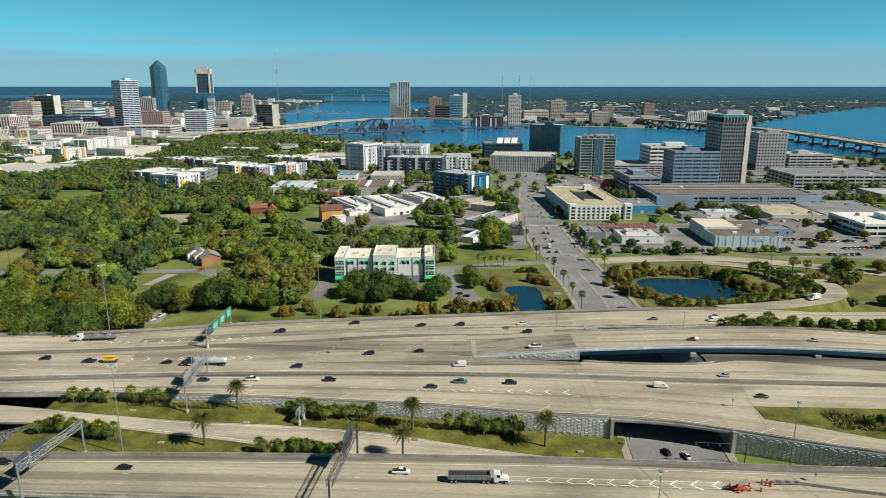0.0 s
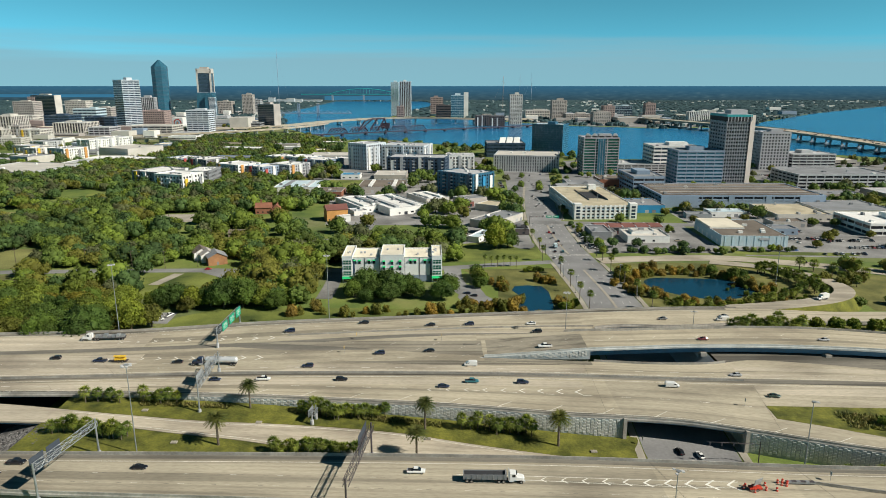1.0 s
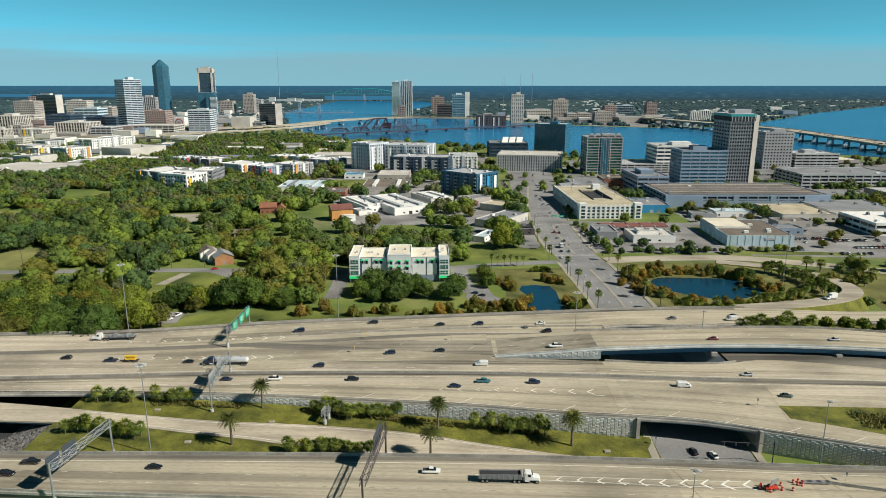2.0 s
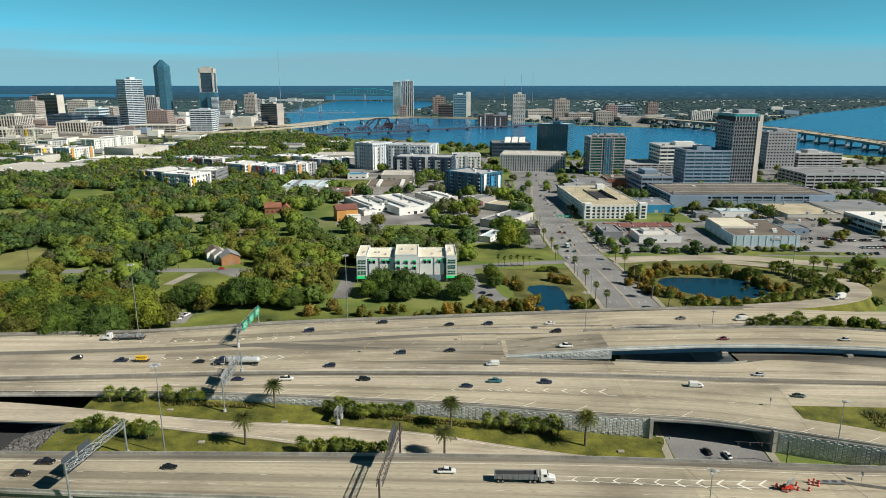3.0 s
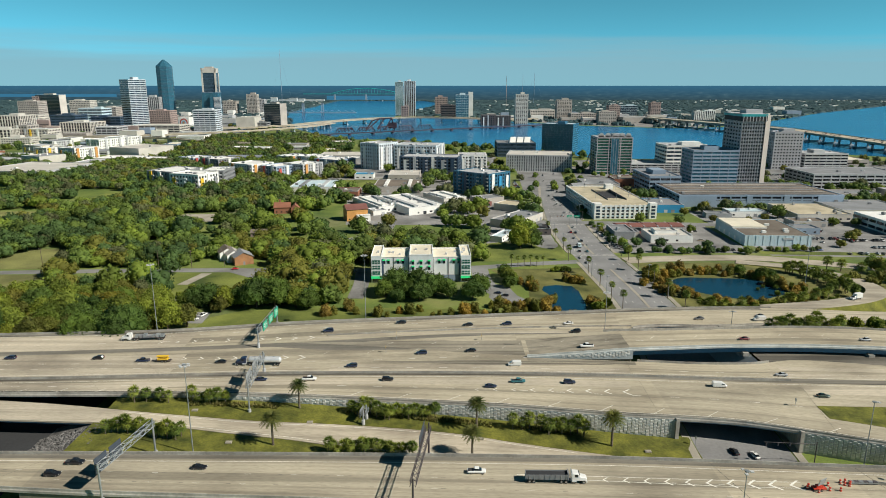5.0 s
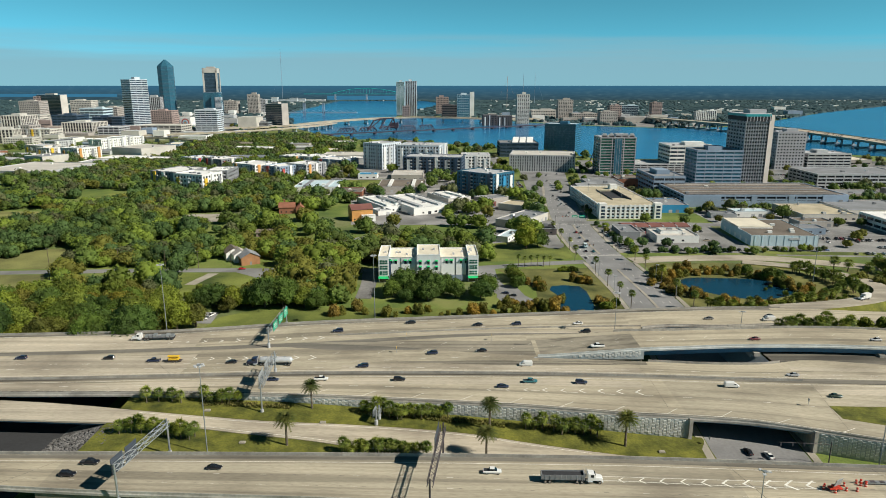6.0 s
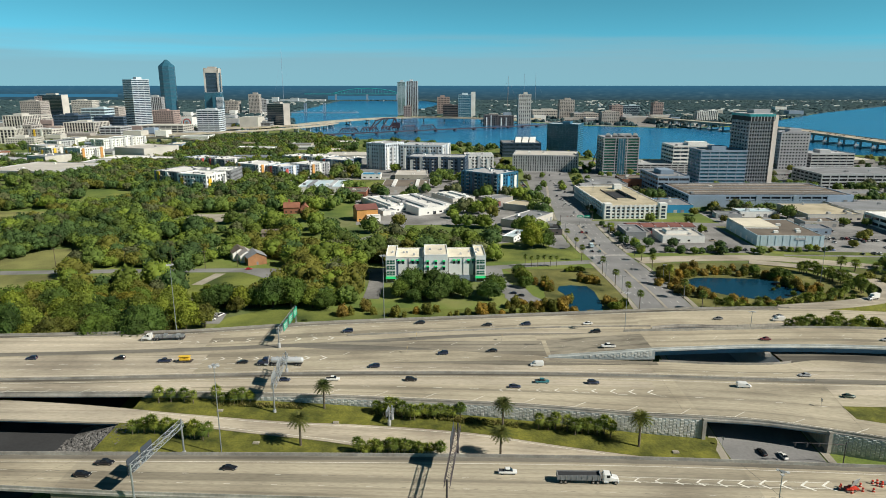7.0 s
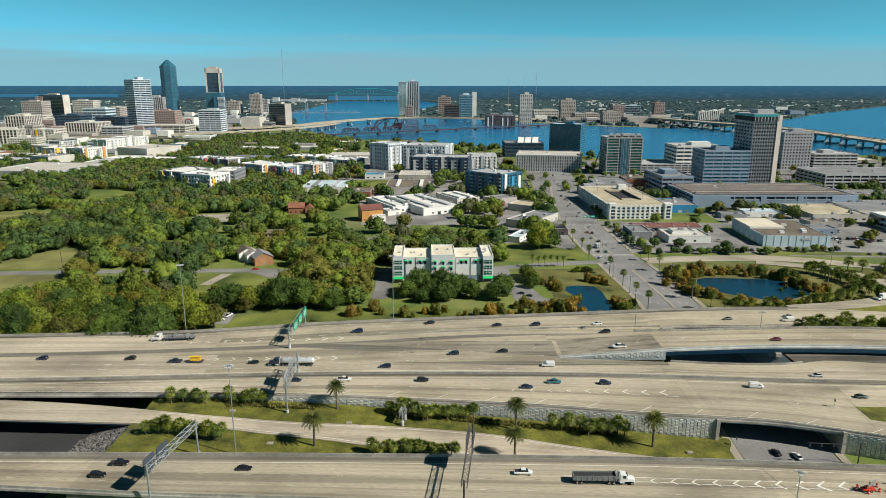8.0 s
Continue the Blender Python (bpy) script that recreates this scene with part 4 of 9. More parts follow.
for nm, lb, o, mt in (
    ("parking_lot", "grey asphalt hotel car park", [(8, 344), (16, 338), (19, 322), (26, 312), (18, 307), (8, 309), (4, 320)], "asphalt"),
    ("parking_lot", "grey oval turning court on the lawn", [(51 + 8 * math.cos(i * 0.524), 436 + 13 * math.sin(i * 0.524)) for i in range(12)], "asphalt"),
    ("parking_lot", "asphalt yard with parked vehicles", [(-140, 282), (-129, 282), (-130, 297), (-141, 297)], "asphalt"),
    ("lawn", "green plot beside the lane", [(-172, 318), (-132, 318), (-130, 366), (-172, 364)], "lawn"),
    ("concrete_pad", "pale bare concrete slab in the grass", [(-164, 342), (-158, 342), (-152.5, 364), (-158.5, 364)], "pavement"),
    ("car_park", "light car park with trees", [(92, 412), (182, 412), (182, 500), (92, 500)], "lot"),
    ("car_park", "wide grey car park", [(190, 405), (330, 395), (340, 560), (190, 560)], "lot"),
    ("lawn", "grass strip along the store", [(186, 408), (262, 404), (262, 412), (186, 418)], "lawn"),
    ("lawn", "grass strip before the long garage", [(192, 560), (338, 560), (338, 572), (192, 572)], "lawn"),
    ("lawn", "green corner lawn by the avenue", [(110, 650), (160, 650), (160, 690), (116, 700)], "lawn"),
    ("lawn", "green lot beside the avenue", [(100, 640), (118, 640), (150, 860), (128, 860)], "lawn"),
    ("lawn", "green edge by the river", [(60, 890), (160, 880), (180, 1020), (60, 1140)], "lawn"),
    ("bare_ground", "sandy riverside ground", [(-330, 1240), (-200, 1250), (-190, 1320), (-300, 1440)], "pavement"),
    ("car_park", "grey yards among warehouses", [(-95, 500), (10, 500), (10, 760), (-130, 760)], "lot"),
    ("car_park", "asphalt lots beside low offices", [(10.5, 405), (58, 430), (62, 600), (10.5, 600)], "lot"),
    ("car_park", "city lots among towers", [(60, 620), (560, 620), (640, 940), (200, 960), (80, 930)], "asphalt"),
    ("city_blocks", "pale streets and lots of the city centre", [(-1700, 1250), (-640, 1330), (-470, 1560), (-470, 1750), (-680, 2600), (-2300, 2600)], "lot"),
    ("car_park", "streets and lots around apartments", [(-390, 690), (-130.5, 735), (-130.5, 762), (10, 762), (60, 790), (60, 1000), (-130, 1000), (-390, 880)], "lot"),
    ("city_blocks", "pale streets on the far bank", [(130, 2180), (330, 1850), (560, 1720), (780, 1800), (760, 2380), (100, 2500)], "lot"),
    ("lawn", "mown green lawn beside the highway", [(-132, 266), (-50, 272), (20, 282), (26, 300), (-60, 304), (-115, 300), (-128, 290)], "lawn"),
    ("lawn", "green lawn round the pond", [(22, 283), (66, 286), (64, 376), (8, 372), (26, 335)], "olive_lawn"),
    ("lawn", "green lawn round the loop pond", [(98, 288), (130, 290), (168, 298), (192, 318), (196, 345), (180, 374), (150, 388), (98, 386)], "olive_lawn"),
    ("lawn", "green lawn with a small parking court", [(-6, 388), (58, 398), (60, 440), (30, 446), (-6, 430)], "lawn"),
    ("lawn", "dry open lawn among trees", [(-330, 372), (-250, 374), (-248, 404), (-270, 424), (-330, 420)], "dry_lawn"),
    ("lawn", "dry open lawn near the highway", [(-300, 300), (-240, 304), (-238, 362), (-300, 360)], "dry_lawn"),
    ("lawn", "small green clearing in the woods", [(-362, 620), (-325, 622), (-322, 655), (-358, 655)], "lawn"),
    ("lawn", "dry clearing beside the woods", [(-420, 498), (-350, 502), (-352, 556), (-420, 556)], "dry_lawn"),
    ("bare_ground", "bare sandy patch among trees", [(-240, 512), (-202, 512), (-204, 545), (-236, 545)], "pavement"),
    ("lawn", "green open lawn with scattered trees", [(-140, 425), (-92, 412), (-84, 460), (-135, 475)], "lawn"),
    ("tennis_court", "blue green tennis court among trees", [(-236, 600), (-200, 600), (-200, 622), (-236, 622)], "court"),
    ("lawn", "green field between warehouses", [(-140, 690), (-60, 690), (-50, 750), (-135, 752)], "lawn"),
    ("lawn", "green strip east of the ramps", [(205, 300), (330, 270), (330, 312), (250, 358), (212, 376)], "olive_lawn"),
):
    sheet(nm, lb, "lawn" if mt.endswith("lawn") else "car park", o, {"lawn": 0.03, "dry_lawn": 0.034, "olive_lawn": 0.03, "lot": 0.02, "asphalt": 0.021 if "city" in lb else 0.062, "pavement": 0.04, "court": 0.05}[mt], mt)


def pond(label, cx, cy, rx, ry, seed, tilt=0.0):
    r = random.Random(seed)
    ph = [r.uniform(0, 6.28) for _ in range(3)]
    def ring(k):
        out = []
        for i in range(40):
            a = i * 2 * math.pi / 40
            s = k * (1 + 0.14 * math.sin(2 * a + ph[0]) + 0.08 * math.sin(3 * a + ph[1]))
            px, py = rx * s * math.cos(a), ry * s * math.sin(a)
            out.append((cx + px + tilt * py, cy + py))
        return out
    sheet("pond_bank", "green bank round a pond", "grass", ring(1.12), 0.06, "olive_lawn", 0.02)
    sheet("pond", label, "pond", ring(1.0), 0.09, "pond", 0.02)


sheet("pond_bank", "green bank round a pond", "grass", [(30, 294), (50, 294), (54, 306), (55, 328), (53, 343), (42, 345), (32, 342), (30, 330), (33, 314), (29, 304)], 0.06, "olive_lawn", 0.02)
sheet("pond", "dark blue pond on a green lawn", "pond", [(32, 296), (40, 295), (48, 296), (51, 305), (51.5, 318), (52, 330), (50, 339), (42, 341), (35, 339), (33, 332), (35.5, 325), (36, 315), (33, 307)], 0.09, "pond", 0.02)
pond("dark blue pond ringed by trees", 135, 337, 24, 22, 4, -0.3)


# ---- buildings ----
FOOTPRINTS = []
STYLES = {  # spandrel height as a share of a storey, pier spacing, pier width, recess
    "ribbon": (0.48, 9.0, 0.5, 0.45),
    "band": (0.36, 11.0, 0.4, 0.45),
    "balcony": (0.24, 14.0, 0.9, 0.7),
    "grid": (0.5, 4.2, 1.7, 0.5),
    "fins": (0.12, 4.5, 1.6, 0.9),
    "glass": (0.12, 5.0, 0.22, 0.15),
    "deck": (0.42, 9.0, 0.9, 1.2),
    "louvre": (0.2, 3.0, 1.9, 0.6),
}


def ring_box(w, d, z0, z1, t):
    """A square ring of wall, w by d outside, t thick."""
    o, i = [(-w / 2, 0), (w / 2, 0), (w / 2, d), (-w / 2, d)], [(-w / 2 + t, t), (w / 2 - t, t), (w / 2 - t, d - t), (-w / 2 + t, d - t)]
    v = [(*p, z) for z in (z0, z1) for p in o + i]
    f = []
    for k in range(4):
        n = (k + 1) % 4
        f += [(k, n, 8 + n, 8 + k), (4 + n, 4 + k, 12 + k, 12 + n), (8 + k, 8 + n, 12 + n, 12 + k), (n, k, 4 + k, 4 + n)]
    return Form().add(v, f)


def rooftop(owner, w, d, h, rng, roof, count):
    """Machines, a stair head and vents on a flat roof."""
    for _ in range(count if owner.location.y < 1000 else 0 if owner.location.y > 1700 else 1):
        bw, bd, bh = rng.uniform(1.5, 4.0), rng.uniform(1.5, 3.5), rng.uniform(0.9, 2.0)
        x, y = rng.uniform(-w / 2 + 2.5, w / 2 - 2.5), rng.uniform(2.5, max(2.6, d - 2.5))
        f = Form().box(x - bw / 2, x + bw / 2, y - bd / 2, y + bd / 2, h, h + bh)
        f.box(x - bw / 3, x + bw / 3, y - bd / 3, y + bd / 3, h + bh, h + bh + 0.2)
        part("rooftop_unit", f, rng.choice(("pale", "grey", "white")), owner, "metal roof machine")


def building(name, label, x, y, w, d, h, style, wall, glass, roof, floors, turn=0.0, top=None, seed=None):
    """A flat-roofed block: glazing set back behind spandrels and piers, parapet, roof and roof machines. y is the front's."""
    rng = random.Random(seed if seed is not None else int(x * 7 + y * 3))
    b = thing(name, label, name.replace("_", " "), "", "", x, y, 0, turn)
    ca, sa = math.cos(radians(turn)), math.sin(radians(turn))
    cx = [x + px * ca - py * sa for px in (-w / 2, w / 2) for py in (0, d)]
    cy = [y + px * sa + py * ca for px in (-w / 2, w / 2) for py in (0, d)]
    inset = 2 - 0.18 * min(w, d) * abs(math.sin(2 * radians(turn)))
    FOOTPRINTS.append((min(cx) - inset, max(cx) + inset, min(cy) - inset, max(cy) + inset))
    par = min(1.1, 0.06 * h + 0.3)
    if style == "none":
        part("wall", ring_box(w, d, 0, h, 0.35), wall, b)
        part("roof", Form().box(-w / 2 + 0.3, w / 2 - 0.3, 0.3, d - 0.3, h - 0.9, h - 0.55), roof, b)
        n = max(2, int(w / 6))
        for i in range(n):
            cx = -w / 2 + (i + 0.5) * w / n
            if rng.random() < 0.7:
                ww, hh = rng.choice(((1.6, 1.2), (2.6, 1.4), (3.0, 2.6)))
                z0 = 0 if hh > 2 else 1.1
                f = Form().box(cx - ww / 2, cx + ww / 2, -0.06, 0.2, z0, min(h - 0.6, z0 + hh))
                part("door" if hh > 2 else "window", f, rng.choice(("darkglass", "grey", "pale")) if hh > 2 else glass, b)
        if name == "warehouse" and y < 720:
            for k in range(2):
                cx = -w / 4 + k * w / 2
                part("roof_monitor", Form().box(cx - 1.6, cx + 1.6, 4, d - 4, h - 0.56, h + 0.7).box(cx - 1.9, cx + 1.9, 3.7, d - 3.7, h + 0.7, h + 0.85), rng.choice(("pale", "white", "grey")), b, "raised roof light")
        part("coping", ring_box(w + 0.12, d + 0.12, h, h + 0.18, 0.5), "pale", b).location = (0, -0.06, 0)
        rooftop(b, w, d, h - 0.55, rng, roof, min(4 if y < 600 else 2, 1 + int(w * d / 400)))
        return b
    share, pitch, pw, rec = STYLES[style]
    storey = (h - par) / floors
    # garages pass a near-black material here, painting the shade inside their decks
    part("glazing", Form().box(-w / 2 + rec, w / 2 - rec, rec, d - rec, 0, h - par), glass, b, "dark core: window glass, painted shade in garages")
    ribs = Form()
    for k in range(floors + 1):
        z0 = k * storey - storey * share / 2
        z1 = k * storey + storey * share / 2
        z0, z1 = max(0, z0), (h if k == floors else z1)
        if y > 1200:
            ring = ring_box(w, d, z0, z1, rec + 0.05)
            ribs.add(ring.v, ring.f)
        else:
            part("spandrel", ring_box(w, d, z0, z1, rec + 0.05), wall, b)
    mesh_p = None
    if y > 1200:
        pitch, pw = pitch * 1.4, pw * 1.3
    for side, length in (("front", w), ("east", d), ("west", d)):
        if (side == "east" and x > 60) or (side == "west" and x < -60):
            continue
        n = max(1, round(length / pitch))
        for i in range(n + 1):
            s = i / n
            if side != "front" and i == 0:
                continue
            if mesh_p is None:
                mesh_p = Form().box(-pw / 2, pw / 2, -pw / 2, pw / 2, 0, h - 0.05).mesh("pier", MAT[wall])
            inset = pw / 2 - 0.04
            if side == "front":
                px, py = -w / 2 + inset + (w - 2 * inset) * s, inset
            else:
                px, py = (w / 2 - inset) * (1 if side == "east" else -1), inset + (d - 2 * inset) * s
            if y > 1200:
                ribs.box(px - pw / 2, px + pw / 2, py - pw / 2, py + pw / 2, 0, h - 0.05)
                continue
            p = new("pier", mesh_p)
            p.parent, p.location = b, (px, py, 0)
    if y > 1200:
        tagged(part("facade_ribs", ribs, wall, b), "", "", "", "stuff")
    part("roof", Form().box(-w / 2 + rec + 0.1, w / 2 - rec - 0.1, rec + 0.1, d - rec - 0.1, h - par, h - par + 0.3), roof, b)
    if min(w, d) > 12:
        pwid, pd = w * rng.uniform(0.25, 0.45), d * rng.uniform(0.3, 0.45)
        ph = 3.2 if h < 60 else 5.5
        px = rng.uniform(-w * 0.2, w * 0.2)
        if style not in ("deck", "louvre") and name != "apartment_block":
            part("penthouse", Form().box(px - pwid / 2, px + pwid / 2, d * 0.35, d * 0.35 + pd, h - par, h + ph), top or wall, b)
        rooftop(b, w, d, h - par + 0.3, rng, roof, min(3, 1 + int(w * d / 700)) + (2 if name == "apartment_block" else 0))
    if roof == "brownroof" and style == "deck":
        for i in range(7):
            part("roof_canopy", Form().box(-w / 2 + 4, w / 2 - 4 - 5 * (i % 3), 4 + i * d / 7.4, 6.5 + i * d / 7.4, h - par + 1.6, h - par + 1.85), "beige" if i % 2 else "grey", b)
            part("roof_post", Form().box(-w / 4, -w / 4 + 0.3, 5 + i * d / 7.4, 5.3 + i * d / 7.4, h - par, h - par + 1.6).box(w / 4, w / 4 + 0.3, 5 + i * d / 7.4, 5.3 + i * d / 7.4, h - par, h - par + 1.6), "grey", b)
    if name == "apartment_block":
        accents = ["white", "pale", wall]
        for word, mat_name in (("yellow", "yellow"), ("orange", "orange_wall"), ("red ", "redpanel")):
            if word in label:
                accents = [mat_name, "white", "grey"]
        sunny = accents
        if "teal" in label:
            accents, sunny = ["teal", "navy"], ["white", "blue", "white"]
        n = max(2, int(w / 11))
        for i in range(n):
            cx = -w / 2 + (i + 0.5) * w / n + rng.uniform(-1, 1)
            accent = accents[i % len(accents)]
            part("bay", Form().box(cx - 1.7, cx + 1.7, -0.9, 0.5, 0.2, h - rng.choice((0.4, storey))), accent, b, "projecting coloured bay")
            for k in range(1, floors if y < 830 else 1):
                part("balcony", Form().box(cx + 1.9, cx + 4.3, -1.3, 0.2, k * storey - 0.15, k * storey + 0.95), "pale", b)
        if turn < -10:  # bays on the sunny side too
            n = max(2, int(d / 9))
            for i in range(n):
                cy = (i + 0.5) * d / n
                part("bay", Form().box(w / 2 - 0.5, w / 2 + 0.9, cy - 1.9, cy + 1.9, 0.2, h - rng.choice((0.4, storey))), sunny[i % len(sunny)], b, "projecting coloured bay")
    return b


def two_tone(name, label, x, y, w, d, h, wall, glass, end, floors, turn):
    """A block turned to the viewer: its glazed west side in one colour, a plain south end in another. x, y is its centre."""
    b = thing(name, label, name.replace("_", " "), "", "", x, y, 0, turn)
    FOOTPRINTS.append((x - 45, x + 45, y - 45, y + 45))
    part("glazing", Form().box(-w / 2 + 0.3, w / 2 - 0.3, -d / 2 + 0.3, d / 2 - 0.3, 0, h - 1), glass, b)
    st = h / floors
    for k in range(floors + 1):
        part("spandrel", Form().box(-w / 2, w / 2, -d / 2 + 0.2, d / 2, max(0, k * st - 0.5), min(h, k * st + 0.5)), wall, b)
    part("end_wall", Form().box(-w / 2 + 1.2, w / 2 + 0.1, -d / 2 - 0.3, -d / 2 + 1.5, 0, h + 0.8), end, b, "plain pale end wall")
    part("roof", Form().box(-w / 2 + 0.5, w / 2 - 0.5, -d / 2 + 0.5, d / 2 - 0.5, h, h + 0.3), "pale", b)
    part("penthouse", Form().box(-w / 5, w / 4, -d / 5, d / 5, h + 0.3, h + 4.5), end, b)
    return b


# city blocks, one call each
building("office_tower", "white horizontally banded office tower with dark windows", -760, 1640, 44, 44, 119.6, "band", "cool_white", "blueglass", "pale", 28, 52)
building("office_block", "dark glass office block with pale columns", -946, 2131, 56, 40, 70.2, "fins", "pale", "darkglass", "grey", 14)
building("office_block", "salmon brick stepped office block", -754, 1723, 66, 45, 42.9, "grid", "salmon", "darkglass", "salmon", 8)
building("parking_garage", "cream parking garage with open decks", -635, 1445, 90, 60, 21.8, "deck", "cream", "dark", "cream", 4)
building("office_block", "white banded low office block with flat roof", -560, 1515, 50, 45, 52.0, "ribbon", "cool_white", "blueglass", "pale", 11)
two_tone("hotel_tower", "dark wide hotel block with white end wall", -1350, 2284, 26, 118, 75.0, "grey", "blueglass", "cream", 16, 66)
building("office_block", "beige office tower with flat roof", -1336, 2131, 65, 50, 58.0, "grid", "beige", "darkglass", "beige", 10)
building("office_block", "reddish brown office tower", -1401, 2284, 23, 30, 69.6, "grid", "salmon", "darkglass", "beige", 12)
building("office_block", "cream stepped office block", -1350, 2462, 77, 50, 52.7, "grid", "cream", "darkglass", "pale", 8)
building("civic_building", "pale green glass civic building", -1038, 1935, 67, 60, 41.7, "ribbon", "paleblue", "blueglass", "pale", 5)
building("office_block", "tan office block beyond the court", -1046, 2061, 44, 50, 40.9, "grid", "beige", "darkglass", "pale", 7)
building("office_block", "dark navy low glass office building", -973, 1677, 63, 60, 33.5, "ribbon", "navy", "blueglass", "grey", 5)
building("courthouse", "cream stone courthouse with tall columns", -835, 1479, 68, 70, 26.0, "fins", "cream", "darkglass", "pale", 4)
building("parking_garage", "pale concrete parking garage", -725, 1396, 45, 50, 21.1, "deck", "pale", "dark", "pale", 4)
building("office_block", "blue grey low office building", -889, 1723, 76, 50, 27.2, "ribbon", "navy", "blueglass", "grey", 4)
building("courthouse", "cream courthouse wing with pale roof", -926, 1396, 42, 60, 44.3, "fins", "cream", "darkglass", "pale", 6)
building("apartment_block", "peach apartment block with flat roof", -1146, 1823, 49, 50, 27.3, "grid", "cream", "darkglass", "pale", 4)
building("apartment_block", "yellow cream low apartment block", -817, 1309, 42, 45, 22.0, "grid", "cream", "darkglass", "pale", 4)
building("apartment_block", "cream low block with pale roof", -866, 1337, 25, 40, 28.0, "grid", "beige", "darkglass", "grey", 4)
building("apartment_block", "white modern apartment block with flat roof", -606, 1110, 31, 45, 17.8, "grid", "white", "darkglass", "pale", 4, -25)
building("apartment_block", "white modern apartment block with balconies", -592, 1151, 37, 45, 18.5, "grid", "white", "darkglass", "pale", 4, -25)
building("apartment_block", "white and orange apartment block", -572, 970, 36, 40, 16.5, "grid", "white", "darkglass", "pale", 4, -25)
building("apartment_block", "pale grey apartment block", -709, 1151, 35, 40, 11.7, "grid", "pale", "darkglass", "grey", 3, -25)
building("warehouse", "long cream flat roofed hall", -490, 975, 60, 66, 16.0, "none", "cream", "darkglass", "cream", 2, -24)
building("warehouse", "large pale flat roofed convention hall", -521, 754, 90, 90, 9.8, "none", "pale", "darkglass", "cream", 1, -10)
building("station_hall", "tan hall with an arched gable window", -574, 886, 35, 40, 13.0, "none", "cream", "darkglass", "grey", 1, -22)
two_tone("office_block", "beige riverside tower with a dark glass face", -442, 1690, 24, 54, 61.0, "grey", "blueglass", "beige", 14, 60)
building("office_block", "beige tower on the far riverfront", -719, 2462, 39, 30, 74.8, "grid", "beige", "darkglass", "beige", 15)
building("office_block", "grey office block on the far riverfront", -719, 2561, 41, 30, 54.8, "grid", "pale", "darkglass", "grey", 9)
building("office_block", "tan office block with flat roof", -804, 2462, 52, 40, 50.7, "grid", "beige", "darkglass", "beige", 8)
building("civic_building", "cream stepped theatre building", -496, 1612, 45, 60, 30.9, "none", "cream", "darkglass", "cream", 2)
building("office_block", "low grey office block", -466, 1633, 30, 40, 17.7, "ribbon", "grey", "darkglass", "grey", 3)
building("condo_tower", "tall slim residential tower with green glass", -178, 2440, 28, 25, 118.5, "ribbon", "paleblue", "greenglass", "pale", 32)
building("condo_tower", "tall residential tower with brown and white bays", -136, 2370, 40, 30, 120.5, "fins", "cool_white", "brownglass", "white", 34)
building("office_block", "pinkish low block on the river", -149, 2284, 25, 25, 37.7, "grid", "salmon", "darkglass", "beige", 5)
building("office_block", "tan office block across the river", -26, 2462, 46, 30, 64.8, "grid", "salmon", "darkglass", "beige", 9)
building("office_block", "dark glass office tower with white top", 44, 2205, 42, 35, 76.0, "glass", "paleblue", "tealglass", "pale", 14)
building("office_block", "slim white slab beside a glass tower", 75, 2284, 15, 25, 84.5, "none", "white", "darkglass", "white", 12)
building("office_block", "low dark office block across the river", 0, 2284, 54, 40, 41.5, "ribbon", "darkbrown", "darkglass", "grey", 5)
building("condo_tower", "tall cream residential tower across the river", 201, 1877, 35, 30, 82.0, "grid", "cream", "darkglass", "pale", 22)
building("condo_tower", "beige residential tower across the river", 366, 2131, 47, 35, 61.5, "grid", "beige", "darkglass", "beige", 14)
building("hotel_tower", "tan hotel block beside the river", 450, 1906, 50, 40, 33.2, "grid", "beige", "darkglass", "beige", 8)
building("office_block", "tan office block with dark entrance", 491, 1996, 34, 35, 47.9, "grid", "salmon", "darkglass", "beige", 9)
building("office_block", "teal glass office block", 612, 2284, 58, 40, 39.6, "glass", "paleblue", "blueglass", "grey", 7)
building("condo_tower", "beige residential tower near the bridge", 656, 2131, 32, 30, 52.8, "grid", "salmon", "darkglass", "beige", 12)
building("apartment_block", "brown riverside apartment block", 102, 1797, 37, 40, 28.4, "grid", "darkbrown", "darkglass", "grey", 5)
building("apartment_block", "brown riverside apartment block with flat roof", 142, 1797, 41, 40, 26.9, "grid", "darkbrown", "darkglass", "grey", 5)
building("condo_tower", "white twin residential tower among trees", 745, 1996, 29, 25, 31.4, "fins", "white", "darkglass", "pale", 10)
building("condo_tower", "white twin residential tower among trees", 777, 1996, 30, 25, 33.1, "fins", "white", "darkglass", "pale", 10)
building("office_block", "low cream offices across the river", 311, 2205, 86, 60, 27.4, "grid", "cream", "darkglass", "pale", 3)
building("office_block", "low pale offices across the river", 415, 2061, 80, 60, 22.2, "grid", "beige", "darkglass", "pale", 4)
building("warehouse", "pale low roofs across the river", 543, 1935, 82, 60, 16.1, "none", "beige", "darkglass", "pale", 2)
building("office_tower", "dark glass wedge shaped office tower", 163, 1062, 50, 40, 46.0, "glass", "teal", "tealglass", "paleblue", 13, -24)
building("parking_garage", "grey louvred parking garage", 101, 828, 82, 60, 20.5, "louvre", "pale", "dark", "cream", 5, -10)
building("office_block", "dark blue office with white sawtooth roof lights", 92, 1002, 58, 55, 21.3, "ribbon", "navy", "blueglass", "grey", 4)
building("office_tower", "green glass office tower with stone balconies", 188, 799, 43, 36, 44.9, "balcony", "stone", "greenglass", "stone", 13)
building("parking_garage", "pale open deck parking garage with planters", 245, 809, 68, 50, 11.8, "deck", "pale", "dark", "pale", 4)
